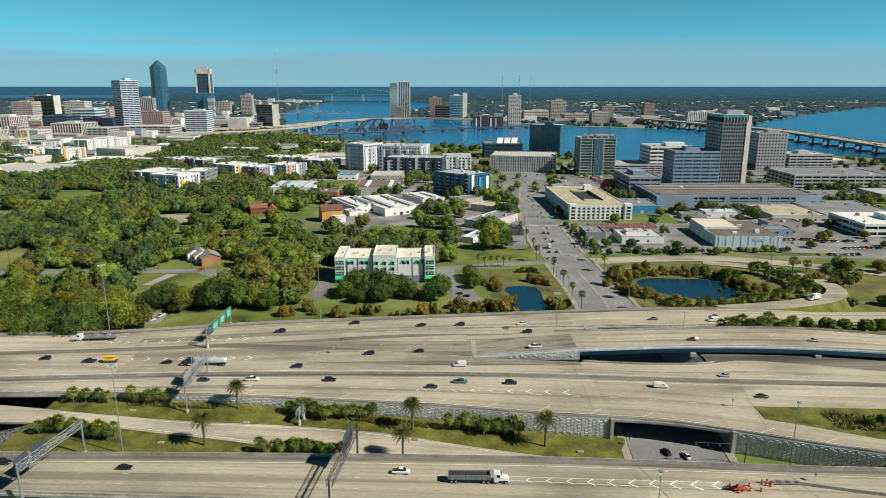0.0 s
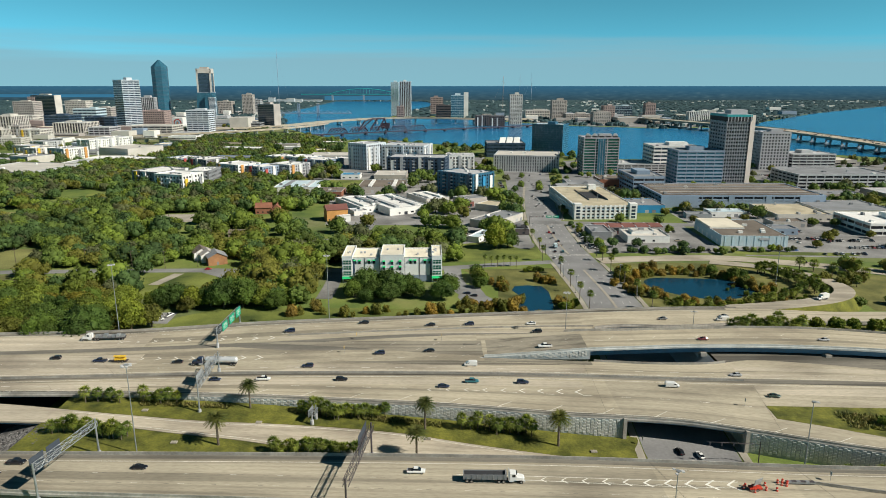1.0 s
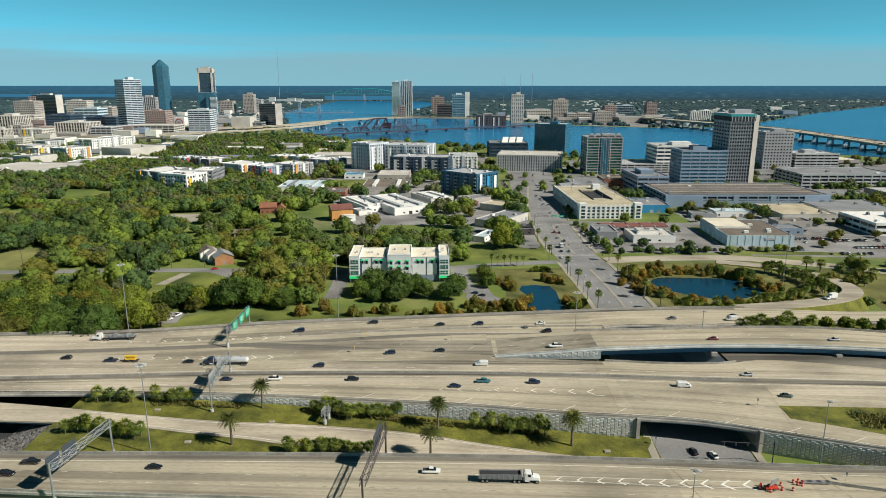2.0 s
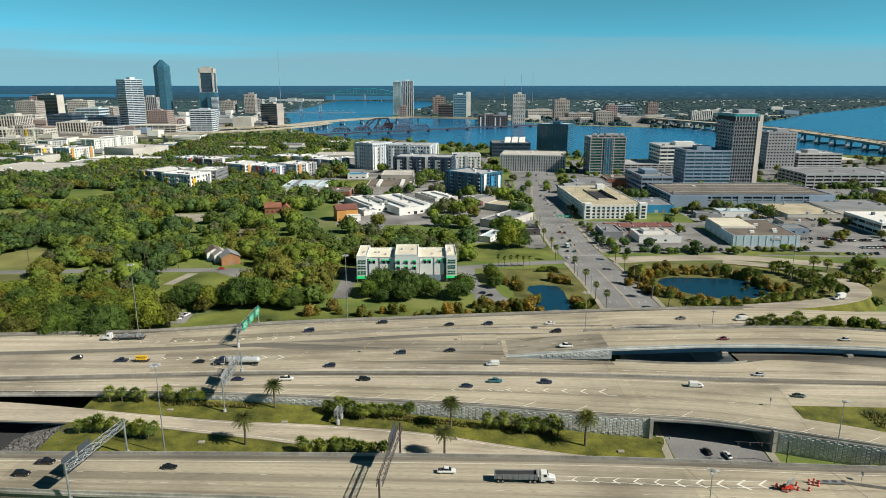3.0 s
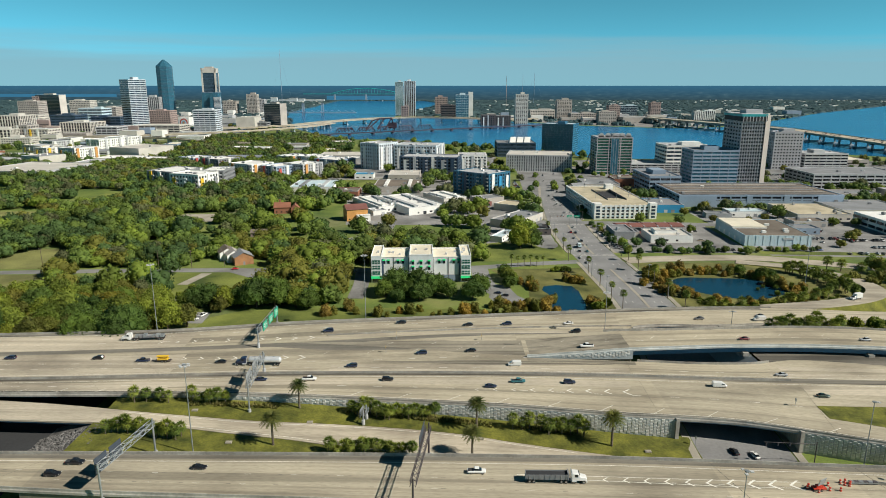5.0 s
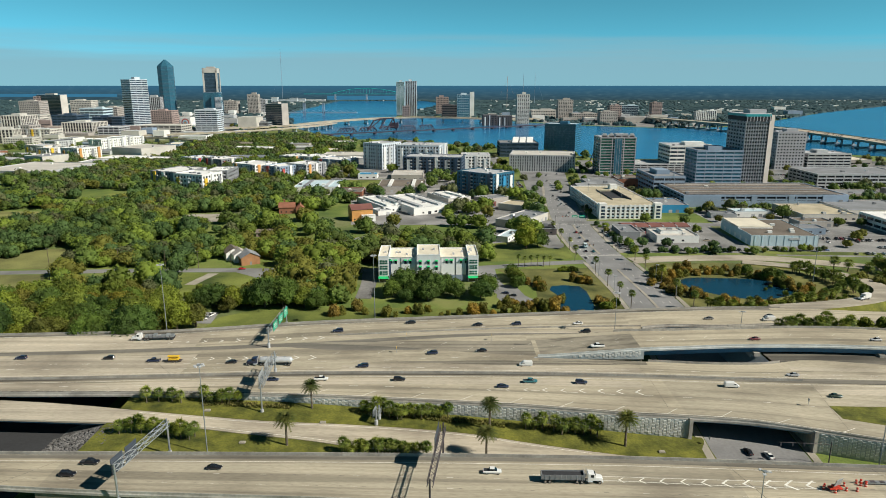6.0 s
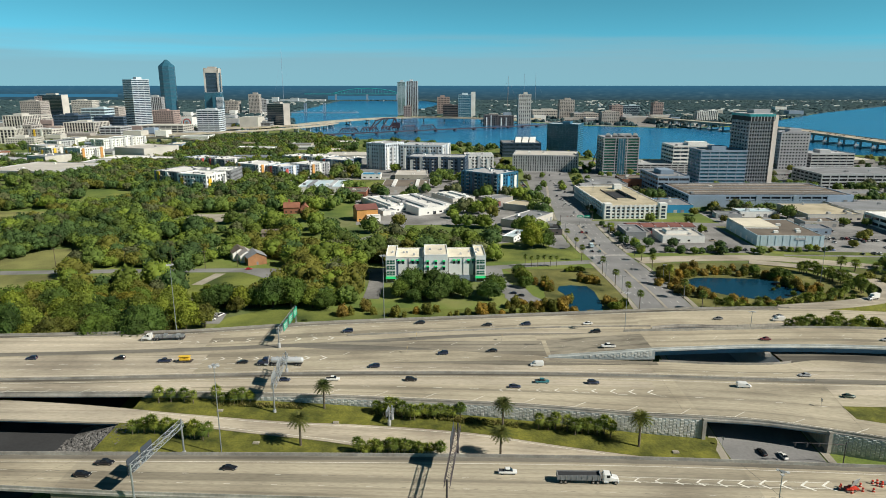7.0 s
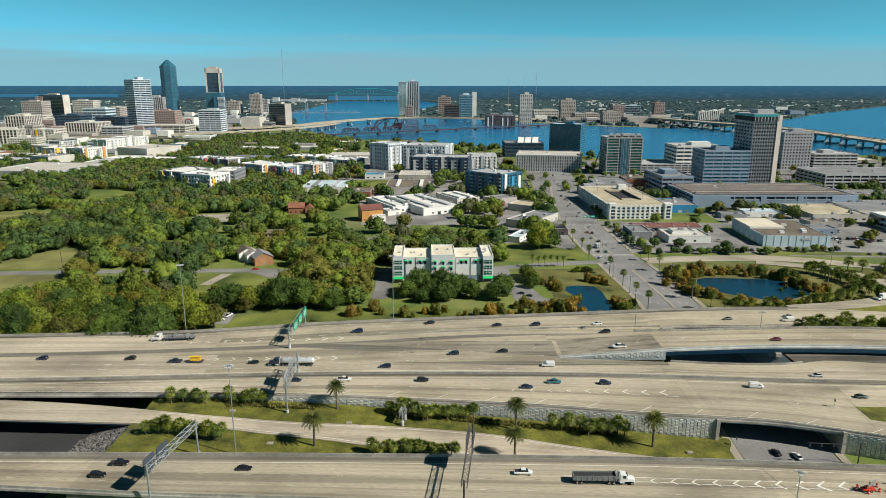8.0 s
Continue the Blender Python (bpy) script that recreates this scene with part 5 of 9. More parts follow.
building("office_block", "white office block with dark corner glass", 284, 815, 55, 45, 33.4, "ribbon", "white", "blueglass", "pale", 7)
building("office_tower", "tan stone office tower with concave bands", 423, 849, 37, 40, 47.6, "grid", "stone", "darkglass", "stone", 12)
building("office_wing", "blue grey banded office wing", 271, 701, 49, 35, 38.6, "ribbon", "bluegrey", "tealglass", "grey", 10)
building("office_block", "pale concrete office building with banded windows", 478, 855, 56, 40, 19.8, "ribbon", "pale", "darkglass", "pale", 5)
building("parking_garage", "white concrete parking garage with flat top", 419, 685, 101, 60, 15.5, "deck", "pale", "dark", "grey", 4)
long_garage = building("parking_garage", "long grey parking garage with brown roof deck", 263, 576, 146, 75, 11.2, "deck", "bluegrey", "dark", "brownroof", 3)
part("lower_wall", Form().box(-73, 73, -0.3, 0.25, 0, 5.6), "bluegrey", long_garage, "blank blue grey lower wall")
for a, b in ((-73, -40), (-13, -8), (20, 25), (50, 73)):
    part("wall_panel", Form().box(a, b, -0.42, 0.24, 0, 10.6), "bluegrey", long_garage)
building("office_block", "white banded low office with flat roof", 327, 461, 48, 46, 9.4, "ribbon", "white", "darkglass", "white", 2)
building("store", "low pale store with tan roof", 285, 514, 44, 50, 5.6, "none", "cream", "darkglass", "tan_roof", 1)
building("store", "flat roofed pale shop building", 340, 532, 60, 50, 5.7, "none", "cream", "darkglass", "grey", 1)
building("store", "long narrow grey shed", 243, 466, 23, 14, 4.6, "none", "bluegrey", "darkglass", "grey", 1)
building("store", "dark roofed shop beside parking", 108, 450, 14, 24, 5.7, "none", "grey", "darkglass", "grey", 1)
building("store", "low shop with bright blue front", 170, 550, 30, 36, 6.8, "none", "blue", "darkglass", "grey", 1)
building("apartment_block", "teal and white modern apartment block", 8, 646, 46, 34, 22.3, "grid", "teal", "darkglass", "pale", 6, -42)
building("apartment_block", "white balconied apartment block", -114, 852, 32, 38, 33.5, "grid", "cool_white", "darkglass", "pale", 7, -36)
building("apartment_block", "white apartment block with dark balcony bays", -56, 855, 57, 45, 30.6, "grid", "cool_white", "darkglass", "pale", 7, -14)
building("apartment_block", "long dark blue and white apartment block", -37, 804, 73, 40, 20.7, "grid", "navy", "darkglass", "pale", 5, -10)
building("apartment_block", "white apartment block with balconies", 18, 826, 36, 35, 20.5, "grid", "white", "darkglass", "pale", 5)
building("apartment_block", "white apartment block with yellow panels", -317, 689, 36, 45, 17.9, "grid", "grey", "darkglass", "white", 4, -22)
building("apartment_block", "white and grey apartment block with yellow bay", -282, 663, 37, 30, 18.4, "grid", "white", "darkglass", "white", 4, -22)
building("apartment_block", "grey apartment wing with flat white roof", -266, 701, 24, 40, 17.0, "grid", "grey", "darkglass", "white", 4)
building("apartment_block", "white and red apartment row", -368, 892, 32, 35, 10.7, "grid", "bluegrey", "darkglass", "white", 3, -32)
building("apartment_block", "grey and red apartment row", -320, 849, 33, 35, 13.8, "grid", "grey", "darkglass", "white", 4, -32)
building("apartment_block", "grey and orange apartment row", -259, 778, 38, 35, 15.4, "grid", "white", "darkglass", "white", 4, -32)
building("apartment_block", "red and grey apartment row", -224, 768, 27, 35, 13.9, "grid", "bluegrey", "darkglass", "white", 4, -32)
building("apartment_block", "cream and orange apartment row", -198, 783, 32, 35, 14.8, "grid", "pale", "darkglass", "white", 4, -32)
building("apartment_block", "orange and yellow apartment row", -240, 912, 27, 35, 10.9, "grid", "pale", "darkglass", "white", 3, -32)
building("apartment_block", "white and orange apartment row", -206, 899, 35, 35, 11.5, "grid", "white", "darkglass", "white", 3, -32)
building("apartment_block", "red and cream apartment row", -172, 861, 41, 35, 11.8, "grid", "bluegrey", "darkglass", "white", 3, -32)
building("warehouse", "low cream roofed workshop", -165, 947, 65, 50, 8.1, "none", "cream", "darkglass", "cream", 1)
building("warehouse", "low blue grey roofed workshop", -150, 645, 43, 50, 7.9, "none", "white", "darkglass", "paleblue", 1)
building("store", "brown brick shop with dark roof", -115, 631, 26, 28, 5.5, "none", "brick", "darkglass", "brownroof", 1)
building("warehouse", "low tan roofed warehouse", -66, 659, 48, 55, 5.8, "none", "beige", "darkglass", "brownroof", 1)
building("warehouse", "low cream roofed warehouse", -64, 745, 36, 45, 6.5, "none", "beige", "darkglass", "cream", 1)
building("store", "dark roofed kiosk beside the canopies", 113, 458, 16, 12, 3.6, "none", "beige", "darkglass", "grey", 1)
building("store", "low tan garage with open bays", 262, 492, 26, 16, 4.2, "none", "beige", "darkglass", "brownroof", 1)
building("store", "small grey shed behind the store", 205, 525, 20, 12, 4.0, "none", "pale", "darkglass", "grey", 1, -8)
building("store", "white low building with bay doors", 232, 532, 30, 16, 4.4, "none", "white", "darkglass", "paleblue", 1)
building("store", "long cream motel wing with flat grey roof", 47.5, 502, 46, 21, 5.8, "none", "cream", "darkglass", "grey", 1, 54)
building("store", "cream offices with tan gravel roof", 55, 558, 22, 29, 5.6, "none", "cream", "darkglass", "tan_roof", 1, 56)
building("store", "low maroon and white shop", 19, 578, 14, 12, 4.6, "none", "redroof", "darkglass", "grey", 1, 40)
building("store", "grey roofed workshop behind the offices", 26, 596, 26, 18, 5.2, "none", "beige", "darkglass", "grey", 1, 30)
building("store", "narrow hut with white side and blue end", 27, 452, 26, 8.5, 3.9, "none", "white", "darkglass", "paleblue", 1, 63)
building("store", "white shop building with stepped cream roof", 138, 440, 29, 24, 4.9, "none", "white", "darkglass", "cream", 1)
building("store", "raised middle of the white shop", 137, 450, 15, 11, 6.4, "none", "white", "darkglass", "cream", 1)
building("store", "dark low shed with flat roof", 51, 465, 16, 16, 4.6, "none", "darkbrown", "darkglass", "dark", 1)
building("store", "white and blue canopy building", -111, 759, 22, 20, 5.3, "none", "white", "darkglass", "blue", 1)
building("office_block", "red brick low hall", 177, 697, 27, 30, 8.5, "none", "brick", "darkglass", "brownroof", 1)
building("store", "gabled tan hall behind the garage", 141, 656, 35, 40, 9.2, "none", "beige", "darkglass", "grey", 1)
building("parking_garage", "blue grey office wing beside the garage", 200, 645, 31, 60, 18.5, "ribbon", "bluegrey", "darkglass", "grey", 4)

building("apartment_block", "cream apartment row with yellow bays", -660, 1030, 44, 30, 15.0, "grid", "cream", "darkglass", "pale", 4, -25)
building("apartment_block", "yellow and cream apartment block", -620, 985, 30, 30, 15.5, "grid", "cream", "darkglass", "white", 4, -25)
building("warehouse", "long low hall with pale roof", -640, 905, 70, 26, 7.5, "none", "beige", "darkglass", "pale", 1, -18)
building("warehouse", "brick hall with cream roof", -735, 990, 60, 40, 8.0, "none", "brick", "darkglass", "cream", 1, -18)
building("courthouse", "cream court building with tall windows", -860, 1235, 70, 40, 26.0, "fins", "cream", "darkglass", "pale", 5, 12)
building("office_block", "cream office block with small windows", -780, 1180, 50, 34, 15.0, "grid", "cream", "darkglass", "pale", 4, 5)
building("warehouse", "pale flat roofed workshop", -430, 905, 44, 30, 8.0, "none", "cream", "darkglass", "white", 1, -20)
building("warehouse", "long white roofed hall among trees", -330, 1060, 60, 22, 9.0, "none", "white", "darkglass", "white", 1, -10)
building("warehouse", "white roofed sheds beside apartments", -130, 915, 50, 26, 7.0, "none", "white", "darkglass", "white", 1, -12)


building("warehouse", "large white walled warehouse with white roof", -32, 546, 36, 70, 6.4, "none", "white", "darkglass", "white", 1, 30)
building("warehouse", "lower white roofed warehouse wing", -63, 556, 25, 58, 5.2, "none", "white", "darkglass", "white", 1, 30)
building("warehouse", "long pale roofed storage hall", -8, 596, 24, 40, 5.4, "none", "cream", "darkglass", "white", 1, 30)
building("store", "small white gabled shed beside the warehouse", -72, 540, 12, 14, 4.0, "none", "white", "darkglass", "pale", 1, 30)

# ---- landmark buildings ----
def landmark_pointed():
    """Eight-sided glass tower with a faceted pyramid top."""
    b = thing("glass_tower", "tall blue glass tower with a pointed faceted top", "skyscraper", x=-912, y=2180, turn=12)
    r, h = 23.5, 165.0
    def ring(k, z, cut=0.30):
        s, c = r * k, r * k * (1 - 2 * cut)
        return [(x, y, z) for x, y in ((-c, -s), (c, -s), (s, -c), (s, c), (c, s), (-c, s), (-s, c), (-s, -c))]
    part("shaft", Form().loft([ring(1, 0), ring(1, h)]), "tealglass", b)
    part("crown", Form().loft([ring(1.0, h), ring(0.12, h + 20.5)]), "tealglass", b, "faceted glass pyramid")
    for k in range(1, 40):
        z = k * h / 40
        part("floor_line", Form().loft([ring(1.006, z), ring(1.006, z + 0.7)]), "navy", b)
    part("plinth", Form().loft([ring(1.15, 0), ring(1.15, 9)]), "stone", b)


def landmark_framed():
    """Stepped tower: glass in a pale frame on a wider lower block."""
    b = thing("framed_tower", "tall dark glass tower with a pale stone frame", "skyscraper", x=-757, y=2150, turn=6)
    w, d, h = 45.0, 42.0, 158.0
    part("glazing", Form().box(-w / 2 + 1.5, w / 2 - 1.5, -d / 2 + 1.5, d / 2 - 1.5, 0, h - 2), "blueglass", b)
    for sx in (-1, 1):
        for sy in (-1, 1):
            part("corner_pier", Form().box(sx * w / 2 - (5 if sx > 0 else 0), sx * w / 2 + (0 if sx > 0 else 5), sy * d / 2 - (4 if sy > 0 else 0), sy * d / 2 + (0 if sy > 0 else 4), 84, h), "cream", b)
    part("top_beam", Form().box(-w / 2, w / 2, -d / 2, d / 2, h - 14, h), "cream", b)
    part("penthouse", Form().box(-12, 12, -12, 12, h, h + 5), "beige", b)
    for k in range(1, 34):
        part("floor_line", Form().box(-w / 2 + 1.2, w / 2 - 1.2, -d / 2 + 1.2, d / 2 - 1.2, k * 4.2, k * 4.2 + 0.9), "teal" if k < 18 else "navy", b)
    low = Form()
    for k, (s, z0, z1) in enumerate(((1.14, 0, 55), (1.1, 55, 72), (1.06, 72, 84))):
        low.box(-w * s / 2, w * s / 2, -d * s / 2, d * s / 2, z0, z1)
    part("lower_block", low, "tealglass", b)
    part("terrace", Form().box(-w * 0.54, w * 0.54, -d * 0.54, d * 0.54, 84, 85.5), "bluegrey", b)
    part("glass_wing", Form().box(2, 30, -36, -20, 0, 74), "tealglass", b)
    part("wing_gable", Form().loft([[(2, y, 74), (30, y, 74), (16, y, 86)] for y in (-36, -20)]), "tealglass", b, "peaked glass top")
    for k in range(1, 20):
        part("wing_band", Form().box(14, 34, -38, -24, k * 3.6, k * 3.6 + 1.7), "cool_white", b)


def prism(outline, z0, z1):
    """An upright block over a counter-clockwise outline."""
    n = len(outline)
    return Form().add([(px, py, z) for z in (z0, z1) for px, py in outline], [tuple(range(n - 1, -1, -1)), tuple(range(n, 2 * n))] + [(i, (i + 1) % n, n + (i + 1) % n, n + i) for i in range(n)])


def landmark_insurance():
    """The riverside office tower: pale piers, teal cap, blank lit end wall."""
    b = thing("office_tower", "tall pale stone office tower with a teal capping band", "office tower", x=309.5, y=706, turn=0)
    w, d, h = 25.0, 44.0, 77.0
    part("glazing", Form().box(-w / 2 + 0.6, w / 2 - 0.6, 0.6, d - 0.6, 0, h - 9), "darkglass", b)
    st = (h - 10) / 18
    for k in range(19):
        part("spandrel", ring_box(w, d, max(0, k * st - 0.9), k * st + 0.9, 0.7), "stone", b)
    for s in [i / 9 for i in range(10)]:
        part("pier", Form().box(-w / 2 + s * (w - 0.8), -w / 2 + s * (w - 0.8) + 0.55, -0.7, 1.0, 0, h - 8), "stone", b)
    part("end_wall", prism([(w / 2 - 0.8, -1.3), (w / 2 + 6.0, 2.4), (w / 2 + 6.0, d * 0.5), (w / 2 - 0.8, d * 0.5)], 0, h - 2.0), "beige", b, "blank pale end wall")
    for s in [i / 6 for i in range(7)]:
        part("side_pier", Form().box(-w / 2 - 0.4, -w / 2 + 0.9, s * (d - 1.6), s * (d - 1.6) + 1.6, 0, h - 8), "stone", b)
    for k in range(1, 18):
        part("side_window", Form().box(w / 2 + 0.1, w / 2 + 0.5, d * 0.55, d * 0.95, k * st - 1.6, k * st + 0.2), "darkglass", b)
    part("crown_glazing", Form().box(-w / 2 - 0.6, w / 2 + 0.6, -1.4, d + 0.6, h - 8.2, h - 3.6), "dark", b, "dark recessed window band")
    for i in range(8):
        s = i / 7
        part("crown_post", Form().box(-w / 2 + s * (w - 1.2), -w / 2 + s * (w - 1.2) + 0.8, -1.7, 1, h - 9.2, h - 3.6), "stone", b)
    part("cap_band", Form().box(-w / 2 - 1, w / 2 + 1, -1, d + 1, h - 3.6, h - 1.2), "teal_band", b, "bright teal metal band")
    part("roof", Form().box(-w / 2 - 0.6, w / 2 + 0.6, -0.6, d + 0.6, h - 1.2, h - 0.8), "pale", b)
    part("penthouse", Form().box(-6, w / 2 - 1, 8, 24, h - 0.8, h + 3.4), "stone", b)
    part("sign", Form().box(w / 2 + 3.2, w / 2 + 3.5, 3, 10, h - 6.5, h - 3.5), "teal_band", b, "teal sign mark")
    FOOTPRINTS.append((292, 330, 705, 756))


def hotel():
    """Four-storey hotel with white upper walls, glazed corner wings and green awnings."""
    b = thing("hotel", "white four storey hotel with green window awnings", "hotel", x=-31.3, y=347, turn=1.5)
    w, h = 54.5, 14.0
    FOOTPRINTS.append((-62, 0, 343, 378))
    part("wall", ring_box(w - 10, 22, 3.6, h - 0.3, 0.5), "hotel_white", b).location = (0, 1.5, 0)
    part("base_wall", Form().box(-w / 2 + 5, w / 2 - 5, 1.3, 23, 0, 3.6), "bluegrey", b, "blue grey ground floor wall")
    part("roof", Form().box(-w / 2 + 5.3, w / 2 - 5.3, 1.9, 23.2, h - 1.2, h - 0.9), "membrane", b, "cream flat roof membrane")
    for sx in (-1, 1):
        cx = sx * (w / 2 - 2.7)
        wing = part("wing", Form().box(cx - 2.8, cx + 2.8, 0, 25, 0, h + 0.3), "hotel_white", b)
        part("roof", Form().box(cx - 2.5, cx + 2.5, 0.4, 24.6, h + 0.3, h + 0.42), "membrane", wing)
        part("parapet", ring_box(5.7, 25.1, h + 0.3, h + 1.0, 0.3), "hotel_white", wing).location = (cx, -0.05, 0)
        for k in range(3):
            z = 4.3 + k * 3.1
            part("corner_window", Form().box(cx - 2.2, cx + 2.2, -0.14, 0.2, z, z + 2.1), "greenglass", wing, "green tinted corner glazing")
            for i in range(4):
                part("mullion", Form().box(cx - 2.2 + i * 1.47 - 0.06, cx - 2.2 + i * 1.47 + 0.06, -0.2, 0.1, z, z + 2.1), "hotel_white", wing)
            part("transom", Form().box(cx - 2.2, cx + 2.2, -0.2, 0.1, z + 1.0, z + 1.14), "hotel_white", wing)
        part("ground_window", Form().box(cx - 2.2, cx + 2.2, -0.1, 0.2, 0.3, 2.4), "darkglass", wing)
        part("canopy", Form().add([(cx - 2.9, -0.05, 3.5), (cx + 2.9, -0.05, 3.5), (cx + 2.9, -1.6, 2.5), (cx - 2.9, -1.6, 2.5), (cx - 2.9, -0.05, 2.4), (cx + 2.9, -0.05, 2.4)], [(0, 1, 2, 3), (3, 2, 5, 4), (0, 3, 4), (1, 5, 2), (0, 4, 5, 1)]), "awning", b, "bright green canopy")
    bay = part("centre_bay", Form().box(-6.4, 6.4, -0.2, 24, 0, h + 1.2), "hotel_white", b, "taller cream centre bay")
    part("roof", Form().box(-6.1, 6.1, 0.2, 23.6, h + 1.2, h + 1.32), "membrane", bay)
    part("parapet", ring_box(12.9, 24.1, h + 1.2, h + 1.7, 0.35), "hotel_white", bay).location = (0, -0.25, 0)
    wing_mesh = Form().add([(-0.75, 0, 1.0), (0.75, 0, 1.0), (0.75, -0.85, 0.45), (-0.75, -0.85, 0.45), (-0.75, 0, 0.35), (0.75, 0, 0.35)], [(0, 1, 2, 3), (3, 2, 5, 4), (0, 3, 4), (1, 5, 2), (0, 4, 5, 1)]).mesh("awning", MAT["awning"])
    win_mesh = Form().box(-0.6, 0.6, -0.08, 0.15, -1.2, 0.5).mesh("window", MAT["darkglass"])
    frame_mesh = Form().box(-0.7, 0.7, -0.04, 0.12, -1.32, 0.6).mesh("window_frame", MAT["pale"])
    for row, z in enumerate((11.4, 8.2, 5.0)):
        for x in (-20.5, -17.9, -12.6, -10.0, -4.4, 0.0, 4.4, 10.0, 12.6, 17.9, 20.5):
            inner = abs(x) < 8
            if row == 2 or (row == 1 and not inner):
                continue
            y = -0.2 if inner else 1.5
            p = new("window", win_mesh)
            p.parent, p.location = b, (x, y - 0.05, z)
            fr = new("window_frame", frame_mesh)
            fr.parent, fr.location = p, (0, 0.03, 0)
            if row == 0 or inner:
                a = new("awning", wing_mesh)
                a.parent, a.location = p, (0, -0.02, 0.2)
    for x in (-22.2, -15, -6.9, 6.9, 15, 22.2):
        part("downpipe", Form().bar((x, 1.35, 0), (x, 1.35, h - 0.4), 0.12), "dark_steel", b)
    # navy strips on the flat wall paint the shade of recesses beside the wings
    for x in (-21.4, 21.4):
        part("joint_panel", Form().box(x - 0.8, x + 0.8, 1.3, 1.6, 0.2, h - 1.0), "navy", b, "dark blue strip painted as a shaded recess")
    for x in (-14, 14):
        part("floor_band", Form().box(x - 7.4, x + 7.4, 1.36, 1.6, 3.5, 3.8), "pale", b)
    part("coping", ring_box(w - 9.8, 22.2, h - 0.3, h - 0.1, 0.5), "cream", b).location = (0, 1.4, 0)
    for x, y in ((-18, 14), (-16, 14), (-12, 9), (14, 10), (22.6, 8), (24, 12), (24, 16), (19, 15), (-24, 10), (-3, 12), (3, 12)):
        hh = h + 0.4 if abs(x) > 22 else (h + 1.33 if abs(x) < 8 else h - 0.9)
        part("rooftop_unit", Form().box(x - 0.6, x + 0.6, y - 0.6, y + 0.6, hh, hh + 0.9).bar((x, y, hh + 0.9), (x, y, hh + 1.05), 0.45, 10), "pale", b)


def corner_garage():
    """The wide cream-roofed car park with a blue and white front and a sunken roof ramp."""
    b = thing("parking_garage", "blue and white parking garage with cream roof deck", "parking garage", x=128, y=523, turn=2)
    w, d, h = 49.0, 108.0, 11.6
    FOOTPRINTS.append((98, 160, 518, 640))
    # solid near-black core: shade of the open decks put into colour
    part("interior", Form().box(-w / 2 + 1, w / 2 - 1, 1, d - 1, 0, h - 2.2), "dark", b)
    for k in range(5):
        part("spandrel", ring_box(w, d, max(0, k * 2.65 - 0.55), k * 2.65 + 0.6, 0.5), "paleblue" if k in (1, 3) else "white", b)
    for i in range(13):
        x = -w / 2 + 1 + i * (w - 2) / 12
        part("pier", Form().box(x - 0.8, x + 0.8, -0.15, 0.9, 0, h), "white", b)
    for i in range(1, 18):
        y = i * d / 17
        part("pier", Form().box(-w / 2 - 0.15, -w / 2 + 0.9, y - 0.8, y + 0.8, 0, h), "white", b)
    for x0, x1, y0, y1 in ((-w / 2 + 0.6, -6, 1, d - 1), (10, w / 2 - 0.6, 1, d - 1), (-6, 10, 1, 30), (-6, 10, 84, d - 1)):
        part("roof_deck", Form().box(x0, x1, y0, y1, h - 2.2, h - 1.0), "tan_roof", b, "cream concrete roof deck")
    part("ramp", Form().add([(-6, 30, h - 1), (10, 30, h - 1), (10, 84, h - 5), (-6, 84, h - 5)], [(0, 1, 2, 3)]), "tan_roof", b)
    part("ramp_wall", Form().box(-6.3, -5.9, 30, 84, h - 5, h).box(9.9, 10.3, 30, 84, h - 5, h), "darkbrown", b)
    part("stair_tower", Form().box(-w / 2 - 1, -w / 2 + 5, -1.2, 5, 0, h + 1.4), "white", b)
    part("stair_tower", Form().box(w / 2 - 5, w / 2 + 1, -1.2, 5, 0, h + 1.4), "white", b)
    for x in (-w / 2 + 2, w / 2 - 2):
        for k in range(4):
            part("stair_window", Form().box(x - 1.6, x + 1.6, -1.3, -1.0, 1 + k * 2.7, 2.8 + k * 2.7), "blueglass", b)
    part("lift_tower", Form().box(8, 15, 88, 95, h - 1, h + 3.5), "white", b)
    for x, y in ((0, 26), (-14, 40), (16, 44), (-14, 80), (16, 84)):
        part("lamp_post", Form().bar((x, y, h - 1), (x, y, h + 4.5), 0.12).box(x - 0.5, x + 0.5, y - 0.15, y + 0.15, h + 4.4, h + 4.6), "steel", b)


